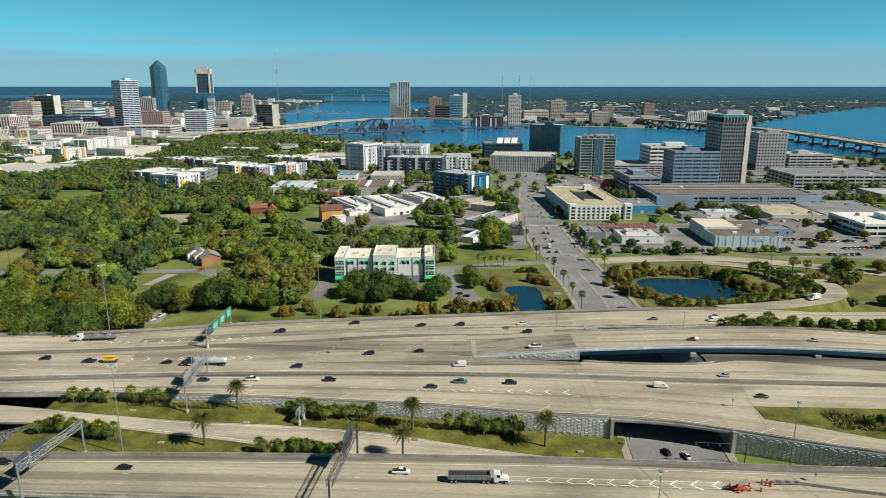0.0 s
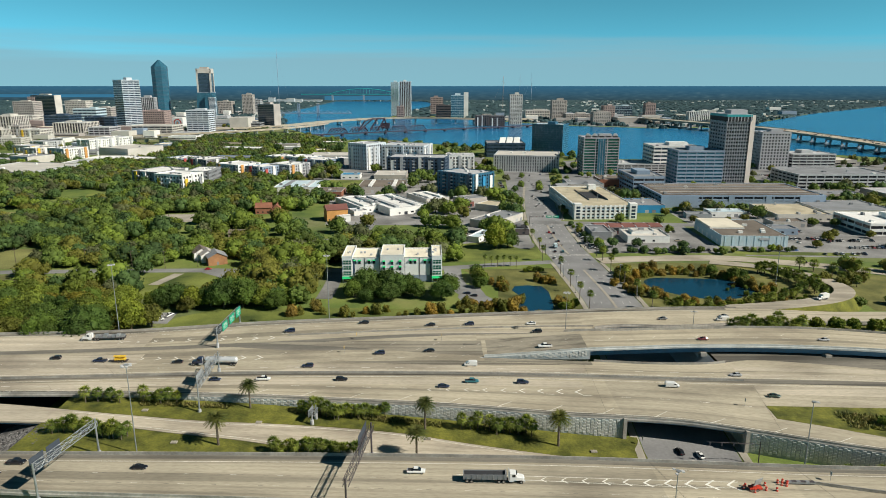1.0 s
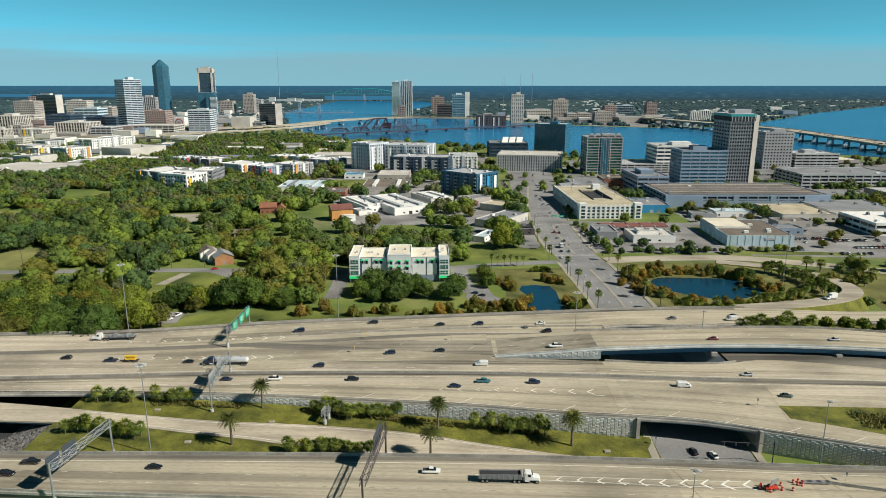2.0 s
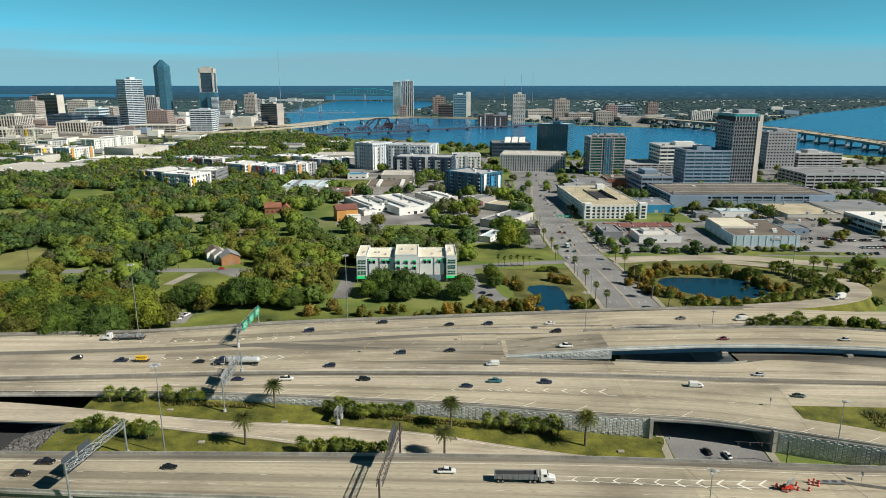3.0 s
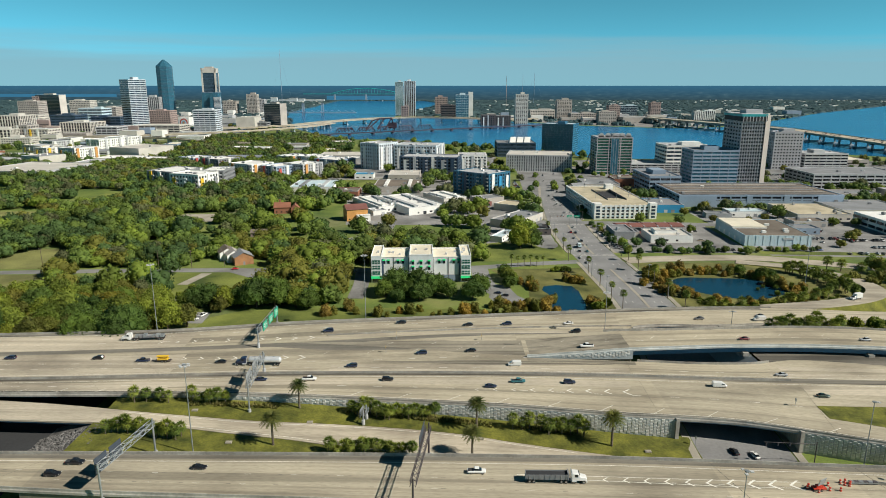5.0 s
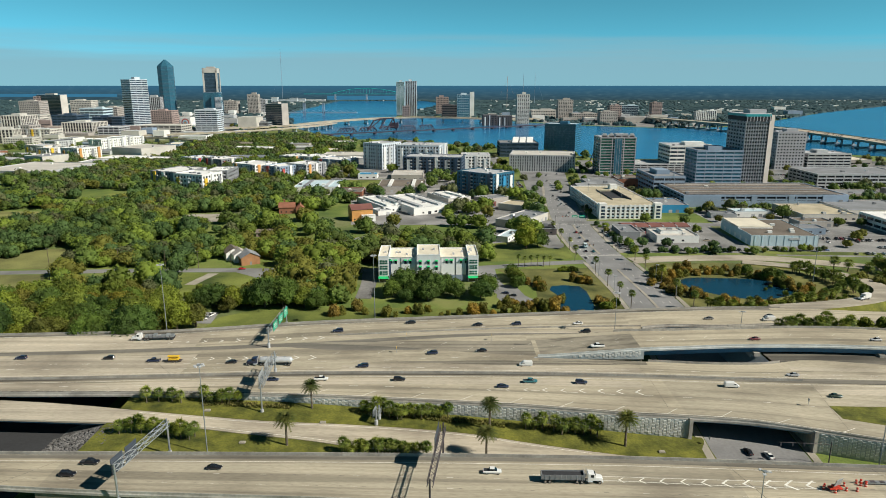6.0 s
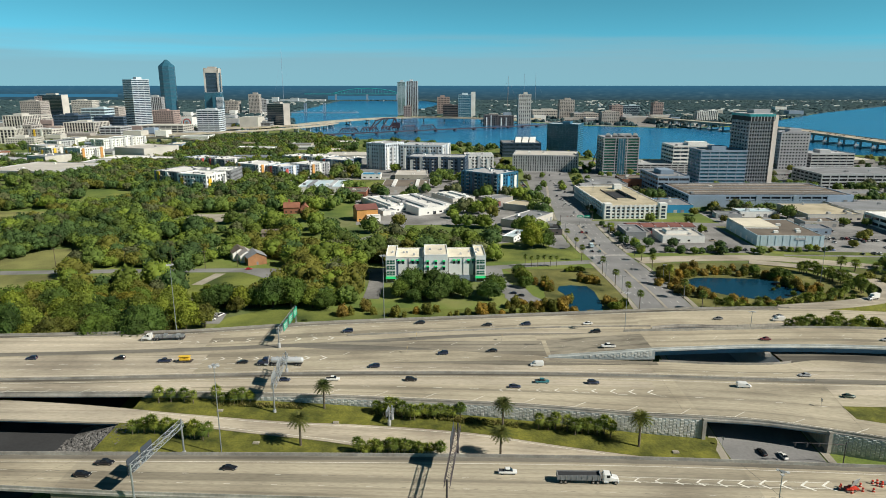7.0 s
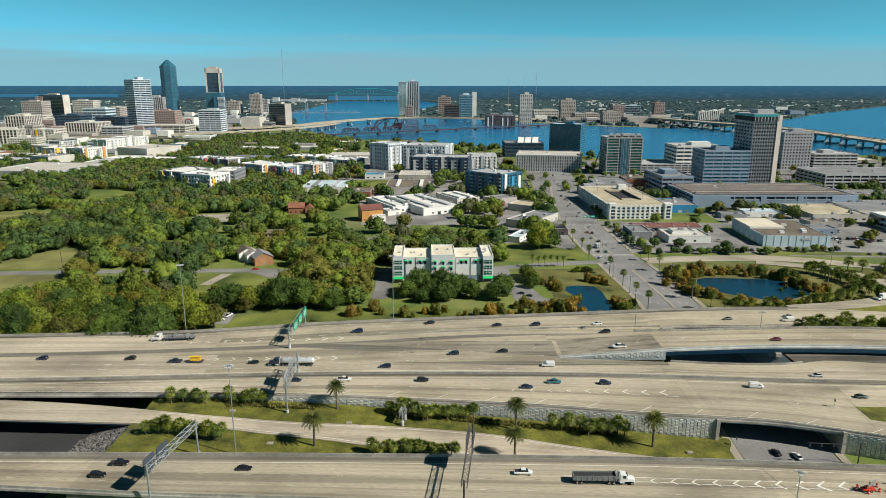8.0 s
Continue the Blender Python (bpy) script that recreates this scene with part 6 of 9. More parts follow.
def big_box_store():
    b = thing("warehouse", "pale blue walled store with a white and brown roof", "warehouse", x=206, y=430, turn=-3)
    w, d, h = 44.0, 56.0, 7.4
    FOOTPRINTS.append((180, 232, 424, 492))
    part("wall", ring_box(w, d, 0, h, 0.4), "paleblue", b)
    part("roof", Form().box(-w / 2 + 0.4, w / 2 - 0.4, 0.4, 24, h - 0.7, h - 0.3), "brownroof", b, "brown gravel roof")
    part("roof", Form().box(-w / 2 + 0.4, 2, 24, d - 0.4, h + 0.4, h + 1.0), "membrane", b, "cream raised roof")
    part("roof", Form().box(2, w / 2 - 0.4, 24, d - 0.4, h - 0.7, h - 0.35), "brownroof", b)
    part("raised_wall", Form().box(-w / 2, 2.2, 23.8, d, h - 0.7, h + 0.4), "white", b)
    for i in range(9):
        x = -w / 2 + 2.5 + i * 4.9
        part("pilaster", Form().box(x - 0.25, x + 0.25, -0.2, 0.1, 0, h), "paleblue", b)
    part("sign", Form().box(3, 10, -0.25, 0.1, 4.4, 6.0), "pale", b, "plain grey wall sign")
    for i in range(5):
        part("dock_door", Form().box(-w / 2 - 0.08, -w / 2 + 0.1, 6 + i * 10, 9 + i * 10, 0, 3.4), "white", b)
    for x, y in ((10, 12), (12, 18), (-6, 10), (6, 34)):
        part("rooftop_unit", Form().box(x - 1.5, x + 1.5, y - 1, y + 1, h - 0.3, h + 1.2), "white", b)


def gabled_house(label, x, y, w, d, h, turn, wall, roof, rise=2.6, name="house"):
    b = thing(name, label, "house", "", "", x, y, 0, turn)
    FOOTPRINTS.append((x - w / 2 - 3, x + w / 2 + 3, y - d / 2 - 3, y + d / 2 + 3))
    f = Form().loft([[(s * w / 2, -d / 2, 0), (s * w / 2, d / 2, 0), (s * w / 2, d / 2, h), (s * w / 2, 0, h + rise), (s * w / 2, -d / 2, h)] for s in (-1, 1)])
    part("wall", f, wall, b)
    r = Form()
    for s in (-1, 1):
        r.add([(-w / 2 - 0.5, s * (d / 2 + 0.5), h - 0.35), (w / 2 + 0.5, s * (d / 2 + 0.5), h - 0.35), (w / 2 + 0.5, 0, h + rise + 0.08), (-w / 2 - 0.5, 0, h + rise + 0.08), (-w / 2 - 0.5, s * (d / 2 + 0.5), h - 0.15), (w / 2 + 0.5, s * (d / 2 + 0.5), h - 0.15), (w / 2 + 0.5, 0, h + rise + 0.28), (-w / 2 - 0.5, 0, h + rise + 0.28)], [(4, 5, 6, 7), (0, 1, 5, 4), (3, 2, 1, 0), (0, 4, 7, 3), (1, 2, 6, 5)])
    part("roof", r, roof, b)
    for i in range(max(2, int(w / 4))):
        cx = -w / 2 + 2 + i * 4
        part("window", Form().box(cx - 0.6, cx + 0.6, -d / 2 - 0.05, -d / 2 + 0.1, 1.0, 2.2), "darkglass", b)
    part("door", Form().box(w / 2 - 0.05, w / 2 + 0.06, -0.6, 0.6, 0, 2.1), "grey", b)
    return b


def mural_wall():
    b = thing("mural_building", "white blank wall with a round coloured mural", "building", "", "", -679, 1700, 0, -6)
    part("wall", Form().box(-14, 14, 0, 30, 0, 27), "white", b)
    for r, m, lift in ((10.5, "redpanel", 0.2), (7.5, "paleblue", 0.4), (4.5, "bluegrey", 0.6), (2.2, "orange_wall", 0.8)):
        part("mural_ring", Form().bar((0, -lift, 13.5), (0, 0.1, 13.5), r, 24), m, b)
    FOOTPRINTS.append((-695, -663, 1698, 1732))


mural_wall()
landmark_pointed()
landmark_framed()
landmark_insurance()
hotel()
corner_garage()
big_box_store()
gabled_house("brick house with a dark grey roof", -142, 388, 12, 11, 5.0, -62, "brick_orange", "grey")
gabled_house("white house with tan roof between two others", -149, 393.5, 10, 9, 4.8, -62, "white", "beige")
gabled_house("white house with dark roof", -155, 399, 11, 10, 5.0, -62, "white", "brownroof")
orange_house = gabled_house("orange walled house with a dark red roof and white annex", -90, 522, 17, 14, 9.5, 20, "orange_wall", "redroof", 3.0)
part("annex", Form().box(-1, 9.5, -11.5, -7.1, 0, 5.0).box(-1.2, 9.7, -11.7, -7.1, 5.0, 5.25), "white", orange_house, "white flat roofed annex")
brick_house = gabled_house("red brick rambling house with a red roof", -156, 552, 13, 12, 5.5, 8, "brick", "brick", 3.0)
part("wing", Form().loft([[(-3.5 + 11, y, 0), (3.5 + 11, y, 0), (3.5 + 11, y, 5.0), (11, y, 8.0), (-3.5 + 11, y, 5.0)] for y in (-8, 6)]), "brick", brick_house, "gabled brick wing")
part("chimney", Form().box(-3, -1.6, 1, 2.4, 5, 11), "brick", brick_house)
gabled_house("small pink house with brown roof", -150, 462, 14, 8, 3.2, 4, "salmon", "brownroof", 1.6)
gabled_house("tan hall with dark roof under the towers", 120, 660, 26, 18, 6.0, 30, "beige", "grey", 4)


def crowned_front():
    """Glass bay and arched crown on the green tower's front."""
    b = thing("tower_crown", "pale arched crown on the green glass tower roof", "tower crown", "", "", 188, 800, 44.0)
    for i in range(5):
        f = Form().box(-20 + i * 8.2, -13.2 + i * 8.2, 0.6, 2.0, 0, 2.6).bar((-16.6 + i * 8.2, 0.6, 2.6), (-16.6 + i * 8.2, 2.0, 2.6), 3.2, 14)
        part("arch", f, "pale", b)
    g = thing("glass_bay", "tall green glass bay on the tower front", "glass bay", "", "", 188, 798.2, 0)
    part("glazing", Form().box(-4.5, 4.5, 0, 1.6, 0, 43), "tealglass", g)
    for i in range(4):
        part("mullion", Form().box(-4.5 + i * 3 - 0.12, -4.5 + i * 3 + 0.12, -0.1, 0.2, 0, 43), "stone", g)


crowned_front()


def fuel_canopy(x, y, w, d, h):
    """A row of dark red pitched canopies on slim posts."""
    b = thing("canopy", "dark red ribbed canopy row on slim posts", "canopy", "", "", x, y, 0, 2)
    FOOTPRINTS.append((x - w / 2 - 1, x + w / 2 + 1, y - 1, y + d + 1))
    n = 5
    for i in range(n):
        x0, x1 = -w / 2 + i * w / n, -w / 2 + (i + 1) * w / n - 0.7
        part("roof", Form().add([(x0, 0, h), (x1, 0, h), (x1, d / 2, h + 1.2), (x0, d / 2, h + 1.2), (x1, d, h), (x0, d, h), (x0, 0, h - 0.4), (x1, 0, h - 0.4), (x1, d, h - 0.4), (x0, d, h - 0.4)], [(0, 1, 2, 3), (3, 2, 4, 5), (0, 6, 7, 1), (4, 8, 9, 5), (0, 3, 5, 9, 6), (1, 7, 8, 4, 2), (6, 9, 8, 7)]), "redroof", b, "dark red pitched roof")
        part("fascia", Form().box(x1, x1 + 0.7, -0.1, d + 0.1, h - 0.4, h + 0.5), "pale", b)
        for px in (x0 + 1.2, x1 - 1.2):
            for py in (1.0, d - 1.0):
                part("post", Form().bar((px, py, 0), (px, py, h - 0.3), 0.14, 6), "pale", b)
    return b


fuel_canopy(134, 472, 50, 15, 4.6)

# small blocks that fill the city centre and the far bank
fill = random.Random(31)
for x0, x1, y0, y1, n in ((-1250, -480, 1150, 1750, 80), (-1500, -700, 1750, 2600, 44), (150, 760, 1850, 2450, 48), (330, 640, 700, 930, 10), (-380, -60, 880, 1250, 16), (-900, -470, 860, 1180, 40), (330, 480, 430, 620, 6), (800, 1500, 2200, 3000, 10), (-650, -450, 1750, 2600, 10)):
    for _ in range(n):
        x, y = fill.uniform(x0, x1), fill.uniform(y0, y1)
        w, d, h = fill.uniform(20, 60), fill.uniform(20, 45), fill.choice((6, 8, 10, 14, 18) if y > 1250 else (5, 6, 7))
        if inside(x - w / 2, y, RIVER) or inside(x + w / 2, y + d, RIVER) or any(a < x + w / 2 and b > x - w / 2 and c < y + d and e > y for a, b, c, e in FOOTPRINTS):
            continue
        b = thing("city_block", "low flat roofed city building", "building", "low city buildings", "", x, y, 0)
        FOOTPRINTS.append((x - w / 2 - 2, x + w / 2 + 2, y - 2, y + d + 2))
        wall_m, roof_m = fill.choice(("cream", "beige", "pale", "white", "white", "cream", "salmon", "bluegrey")), fill.choice(("pale", "white", "white", "pale", "membrane", "grey"))
        part("wall", ring_box(w, d, 0, h, 0.4), wall_m, b)
        part("roof", Form().box(-w / 2 + 0.4, w / 2 - 0.4, 0.4, d - 0.4, h - 1.2, h - 0.8), roof_m, b)
        bands = Form()
        for k in range(min(2, int(h // 4))):
            bands.box(-w / 2 + 1.5, w / 2 - 1.5, -0.05, 0.2, 1.4 + k * 4, 2.8 + k * 4)
        part("window_band", bands, "darkglass", b)
        rooftop(b, w, d, h - 0.8, fill, roof_m, 1)



# ---- trees, palms and shrubs ----
def ball(level=2):
    bm = bmesh.new()
    bmesh.ops.create_icosphere(bm, subdivisions=level, radius=1.0)
    v = np.array([p.co[:] for p in bm.verts])
    f = [tuple(p.index for p in q.verts) for q in bm.faces]
    bm.free()
    return v, f


BALL, BALL_LOW = ball(2), ball(1)


def crown_form(seed, radius, height, base, lobes, cards, card, cone=0.0, core=0.88, shape=None):
    """A billowing crown: overlapping lobes over a dome, each coated with small leaf clumps that face outward."""
    rng = np.random.default_rng(seed)
    f = Form()
    bv, bf = shape or BALL_LOW
    centres, sizes = [], []
    for k in range(lobes):
        s = (k + 0.5) / lobes
        ang = k * 2.39996 + rng.uniform(-0.5, 0.5)
        if cone:
            out, z, lr = 0.5 * (1 - cone * s), 0.12 + 0.8 * s, 0.55 * max(0.35, 1 - cone * s)
        else:
            up = -0.45 + 1.4 * s
            out, z, lr = 0.55 * math.sqrt(max(0.02, 1 - up * up)), 0.44 + 0.32 * up, 0.46
        out *= rng.uniform(0.72, 1.2)
        lr *= rng.uniform(0.55, 1.22) * radius
        centres.append((radius * out * math.cos(ang), radius * out * math.sin(ang), base + height * z * rng.uniform(0.88, 1.1)))
        sizes.append((lr, lr, lr * (0.92 if not cone else 1.05)))
    centres, sizes = np.array(centres), np.array(sizes)
    share = sizes[:, 0] ** 2 / (sizes[:, 0] ** 2).sum()
    for c, size, part_of in zip(centres, sizes, share):
        f.add(bv * (1 + 0.12 * rng.standard_normal((len(bv), 1))) * size * core + c, bf)
        n = int(cards * part_of * 1.9)
        q = rng.standard_normal((n, 3))
        q /= np.linalg.norm(q, axis=1)[:, None]
        q = q[q[:, 2] > -0.6]
        p = c + q * size * rng.uniform(0.82, 1.24, (len(q), 1))
        depth = ((((p[:, None, :] - centres[None]) / sizes[None]) ** 2).sum(axis=2) < 0.72).any(axis=1)
        for q, p in zip(q[~depth], p[~depth]):
            nrm = q + 0.8 * rng.standard_normal(3)
            a = np.cross(nrm, rng.standard_normal(3))
            a /= np.linalg.norm(a) + 1e-6
            b = np.cross(nrm, a)
            b /= np.linalg.norm(b) + 1e-6
            e = card * rng.uniform(0.55, 1.3)
            f.add([p - a * e - b * e * 0.6, p + a * e - b * e * 0.5, p + b * e], [(0, 1, 2)])
    return f


def trunk_form(seed, height, r, limbs, reach):
    rng = random.Random(seed)
    f = Form().bar((0, 0, -0.3), (0.1, 0.05, height * 0.55), r, 7, r * 0.7).bar((0.1, 0.05, height * 0.55), (0.2, 0.1, height), r * 0.7, 6, r * 0.3)
    for i in range(limbs):
        a = i * 6.283 / limbs + rng.uniform(-0.4, 0.4)
        z = height * rng.uniform(0.4, 0.7)
        f.bar((0.1, 0.05, z), (reach * math.cos(a), reach * math.sin(a), z + reach * rng.uniform(0.5, 0.9)), r * 0.42, 5, r * 0.12)
    return f


def tree(name, label, seed, radius, height, leaves, lobes=13, cards=620, card=0.4, cone=0.0):
    t = thing(name, label, "tree")
    part("trunk", trunk_form(seed, height * 0.62, 0.16 + height * 0.018, 5, radius * 0.5), "bark", t)
    part("crown", crown_form(seed, radius, height * (0.95 if not cone else 0.95), height * (0.05 if not cone else 0.02), lobes, cards, card, cone), leaves, t)
    return t


TREES = [
    (tree("oak_tree", "broad dark green oak with an uneven crown", 11, 6.2, 10.5, "oak", 24, 3000, 0.34), 2),
    (tree("oak_tree", "spreading dark green oak tree", 12, 7.0, 11.5, "oak", 26, 3300, 0.34), 2),
    (tree("oak_tree", "rounded deep green oak tree", 13, 5.2, 9.5, "oak", 20, 2500, 0.34), 2),
    (tree("broadleaf_tree", "fresh green broadleaf tree", 14, 5.0, 10.5, "leafy", 19, 2400, 0.34), 6),
    (tree("broadleaf_tree", "tall light green broadleaf tree", 15, 4.6, 12.0, "leafy", 20, 2400, 0.34), 4),
    (tree("broadleaf_tree", "olive green tree with thinning leaves", 16, 4.8, 9.5, "olive", 18, 2000, 0.34), 4),
    (tree("broadleaf_tree", "small yellowing olive tree", 17, 3.8, 7.5, "olive", 15, 1500, 0.32), 2),
    (tree("broadleaf_tree", "brownish olive tree thinning for winter", 18, 4.2, 9.0, "woods_olive", 16, 1700, 0.32), 2),
]
for tmpl, _ in TREES:
    tmpl.location = (-320, 275 + 9 * len(FOOTPRINTS) % 60, 0)
CYPRESS = tree("cypress_tree", "conical cypress tree in orange autumn foliage", 21, 3.1, 4.6, "autumn", 14, 820, 0.32, 0.2)
CYPRESS_GREEN = tree("cypress_tree", "conical cypress tree turning yellow green", 22, 3.0, 4.9, "olive", 14, 820, 0.32, 0.2)
BUSH = tree("shrub", "rounded green shrub beside the road", 23, 1.9, 3.2, "leafy", 7, 450, 0.32)


def clear_of(x, y, margin=0.0):
    """True where no road, building, pond, lawn or yard lies."""
    for a, b, c, d in FOOTPRINTS:
        if a - margin < x < b + margin and c - margin < y < d + margin:
            return False
    if abs(x - street_mid(min(max(y, 90), 880))) < 19 + margin and y < 900:
        return False
    if y < a_far(x) + 5 + margin:
        return False
    for cx, cy, rx, ry in CLEAR:
        if ((x - cx) / (rx * 1.15 + 2 + margin)) ** 2 + ((y - cy) / (ry * 1.25 + 3 + margin)) ** 2 < 1:
            return False
    if -330 < x < 66 and abs(y - side_line(x)) < 6 + margin:
        return False
    return not inside(x, y, RIVER)


side_line = curve((-330, 362), (-225, 368.5), (-140, 371), (-95, 369), (-40, 373), (2, 377), (30, 384), (66, 390))
CLEAR = [
    (-272, 386, 18, 26), (-252, 324, 15, 30), (-264, 341, 15, 17), (-80, 281, 46, 12), (-135, 289, 5, 6), (-158, 352, 10, 18), (-128, 356, 14, 16),
    (-347, 618, 22, 40), (-382, 520, 28, 34), (-218, 514, 20, 30), (-112, 440, 14, 12), (-64, 338, 6, 32), (-146, 382, 20, 14),
    (-80, 455, 12, 6), (14, 322, 16, 20), (43, 318, 18, 34), (132, 336, 30, 26), (4, 350, 8, 30), (30, 410, 26, 16),
    (-330, 445, 14, 10), (-50, 296, 66, 3), (-116, 722, 36, 26), (-150, 322, 9, 13), (-129, 334, 7, 12), (-88, 496, 18, 16), (-90, 488, 10, 10), (-153, 538, 16, 12), (-218, 606, 20, 14), (-202, 350, 22, 12), (-210, 440, 10, 9), (-300, 480, 10, 9),
]


def plant(template, x, y, scale, rng, z=0.0):
    return copy_thing(template, pose(x, y, z, 0, 0, rng.uniform(0, 360)) @ Matrix.Diagonal((scale, scale, scale * rng.uniform(0.88, 1.14), 1)))


rng = random.Random(42)
spots = []
for x0, x1, y0, y1, step in ((-440, -135, 258, 600, 9.2), (-135, -64, 296, 430, 8.4), (-132, 12, 385, 500, 10.5), (-440, -230, 600, 1000, 11.0), (-230, -120, 560, 770, 15.0), (-470, -390, 700, 1000, 11.0), (-470, -285, 1000, 1400, 11.5)):
    y = y0
    while y < y1:
        x = x0
        while x < x1:
            px, py = x + rng.uniform(-3.2, 3.2), y + rng.uniform(-3.2, 3.2)
            if clear_of(px, py) and rng.random() < (0.5 if -200 < px < -92 and 412 < py < 550 else 0.72 if px > -92 and py > 385 else 0.93) and (py < 380 or noise.noise((px * 0.02, py * 0.016, 7)) > (-0.62 if px < -150 and py < 620 else -0.34)):
                spots.append((py, px))
            x += step
        y += step * 0.92
spots.sort()
bag = [t for t, n in TREES for _ in range(n)]
near_spots = [(x, y) for y, x in spots if y < 390][:205]
far_spots = [(x, y) for y, x in spots if (x, y) not in set(near_spots)]
used = set()
for x, y in near_spots:
    tmpl = rng.choice(bag)
    if x > -122 and rng.random() < 0.85:
        tmpl = TREES[rng.choice((0, 1, 2))][0]
    s = rng.uniform(0.85, 1.4)
    if tmpl not in used:
        used.add(tmpl)
        tmpl.matrix_world = pose(x, y, 0)
        continue
    plant(tmpl, x, y, s, rng)

# scattered city trees
for x0, x1, y0, y1, count in ((92, 330, 405, 560, 46), (180, 420, 500, 620, 64), (300, 480, 440, 700, 84), (-135, -60, 392, 475, 16), (-5, 62, 400, 600, 42), (-130, 0, 500, 780, 60), (60, 420, 600, 900, 150), (-400, 60, 780, 1330, 460), (60, 380, 880, 1010, 70), (-1100, -420, 1100, 1900, 200), (330, 900, 640, 980, 140), (330, 520, 380, 640, 130), (-330, -180, 1000, 1330, 120), (200, 330, 300, 380, 30), (-640, -420, 640, 1000, 420), (-560, -430, 480, 640, 160), (-900, -560, 830, 1180, 260), (-420, -200, 1000, 1250, 160), (430, 720, 880, 1010, 110)):
    for _ in range(count):
        x, y = rng.uniform(x0, x1), rng.uniform(y0, y1)
        if clear_of(x, y, 2) and (y < 900 or noise.noise((x * 0.009, y * 0.006, 3)) > -0.1):
            far_spots.append((x, y))


small_from = len(far_spots)
for i in range(17):
    far_spots.append((98 + rng.uniform(-3, 4), 408 + i * 5.6 + rng.uniform(-3, 3)))
for i in range(15):
    far_spots.append((104 + i * 5.6 + rng.uniform(-3, 3), 411 + rng.uniform(-3, 5)))
for i in range(8):
    far_spots.append((188 + i * 5.4 + rng.uniform(-2, 2), 416 + rng.uniform(-2, 3)))


little = set(far_spots[small_from:])
for i in range(28):
    y = 540 + i * 11.5 + rng.uniform(-4, 4)
    for off in (-18.5, 18.5, 1.0):
        if rng.random() < (0.4 if off != 1.0 else 0.2 if y > 600 else 0.0):
            far_spots.append((street_mid(y) + off + rng.uniform(-1, 1), y))
big_spots = []
for x0, x1, y0, y1, n in ((330, 520, 560, 690, 70), (215, 330, 520, 570, 16), (-10, 60, 560, 640, 12), (-60, 40, 690, 780, 26), (-20, 60, 600, 640, 10), (150, 260, 600, 650, 10), (-300, -150, 790, 860, 30)):
    for _ in range(n):
        x, y = rng.uniform(x0, x1), rng.uniform(y0, y1)
        if clear_of(x, y, 4):
            big_spots.append((x, y))
far_spots += big_spots
grand = set(big_spots)


def woods():
    """All trees beyond the near ones, as one mass of separate crowns."""
    kinds = []
    for k in range(7):
        fm = crown_form(100 + k, 5.2 + 0.5 * (k % 3), 8.2, 0.4, 15, 420, 0.5)
        fm.bar((0, 0, -0.2), (0, 0, 4), 0.3, 4)
        kinds.append(fm)
    plain = []
    for k in range(5):
        fm = crown_form(200 + k, 5.4, 7.6, 0.3, 11, 150, 0.7)
        plain.append(fm)
    coarse = [crown_form(300 + k, 5.6, 7.4, 0.3, 7, 60, 0.95) for k in range(4)]
    v_all, loops, counts, slots, base = [], [], [], [], 0
    for x, y in far_spots:
        fm = rng.choice(kinds if y < 560 else plain if y < 900 else coarse)
        patch = noise.noise((x * 0.012, y * 0.01, 5)) + rng.uniform(-0.55, 0.55)
        slot = 1 if patch < -0.3 else 0 if patch < 0.02 else 2 if patch < 0.3 else 3
        if y > 540:
            slot = rng.choice((0, 0, 1, 1, 4)) if patch < 0.25 else rng.choice((0, 2, 3))
        if rng.random() < 0.06:
            slot = 4
        s = rng.uniform(0.75, 1.5) * (0.42 if (x, y) in little else 0.66 if (x > 60 and y < 900) and (x, y) not in grand else 1.0)
        a = rng.uniform(0, 6.283)
        v = np.array(fm.v)
        ca, sa = math.cos(a) * s, math.sin(a) * s
        v_all.append(np.column_stack((v[:, 0] * ca - v[:, 1] * sa + x, v[:, 0] * sa + v[:, 1] * ca + y, v[:, 2] * s * rng.uniform(0.85, 1.2))))
        for q in fm.f:
            counts.append(len(q))
            loops.extend(i + base for i in q)
        slots.extend([slot] * len(fm.f))
        base += len(v)
    v = np.concatenate(v_all)
    me = bpy.data.meshes.new("woods")
    me.vertices.add(len(v))
    me.vertices.foreach_set("co", v.ravel())
    me.loops.add(len(loops))
    me.loops.foreach_set("vertex_index", loops)
    me.polygons.add(len(counts))
    me.polygons.foreach_set("loop_start", np.concatenate(([0], np.cumsum(counts)[:-1])))
    me.update(calc_edges=True)
    for kind in ("woods", "woods_oak", "woods_fresh", "woods_olive", "woods_grey"):
        me.materials.append(MAT[kind])
    me.polygons.foreach_set("material_index", slots)
    return tagged(new("woods", me), "dense mixed green woodland and street trees", "woods", "", "stuff")


woods()

# oaks before the hotel
for i, (x, y, size) in enumerate(((-49, 322, 1.05), (-44, 329, 1.2), (-38, 321, 1.15), (-33, 331, 1.25), (-27, 323, 1.15), (-22, 331, 1.1), (-17, 321, 1.0), (-31, 315, 0.9), (-42, 314, 0.85), (-1.5, 326, 1.15), (-4.5, 318, 0.95))):
    plant(TREES[i % 3][0], x, y - 1, size * 0.88, rng)
# pond-side cypresses, shrubs and single trees
first = {CYPRESS: True, CYPRESS_GREEN: True, BUSH: True}


def set_out(template, x, y, s, z=0.0):
    if first.get(template):
        first[template] = False
        template.matrix_world = pose(x, y, z)
        return template
    return plant(template, x, y, s, rng, z)


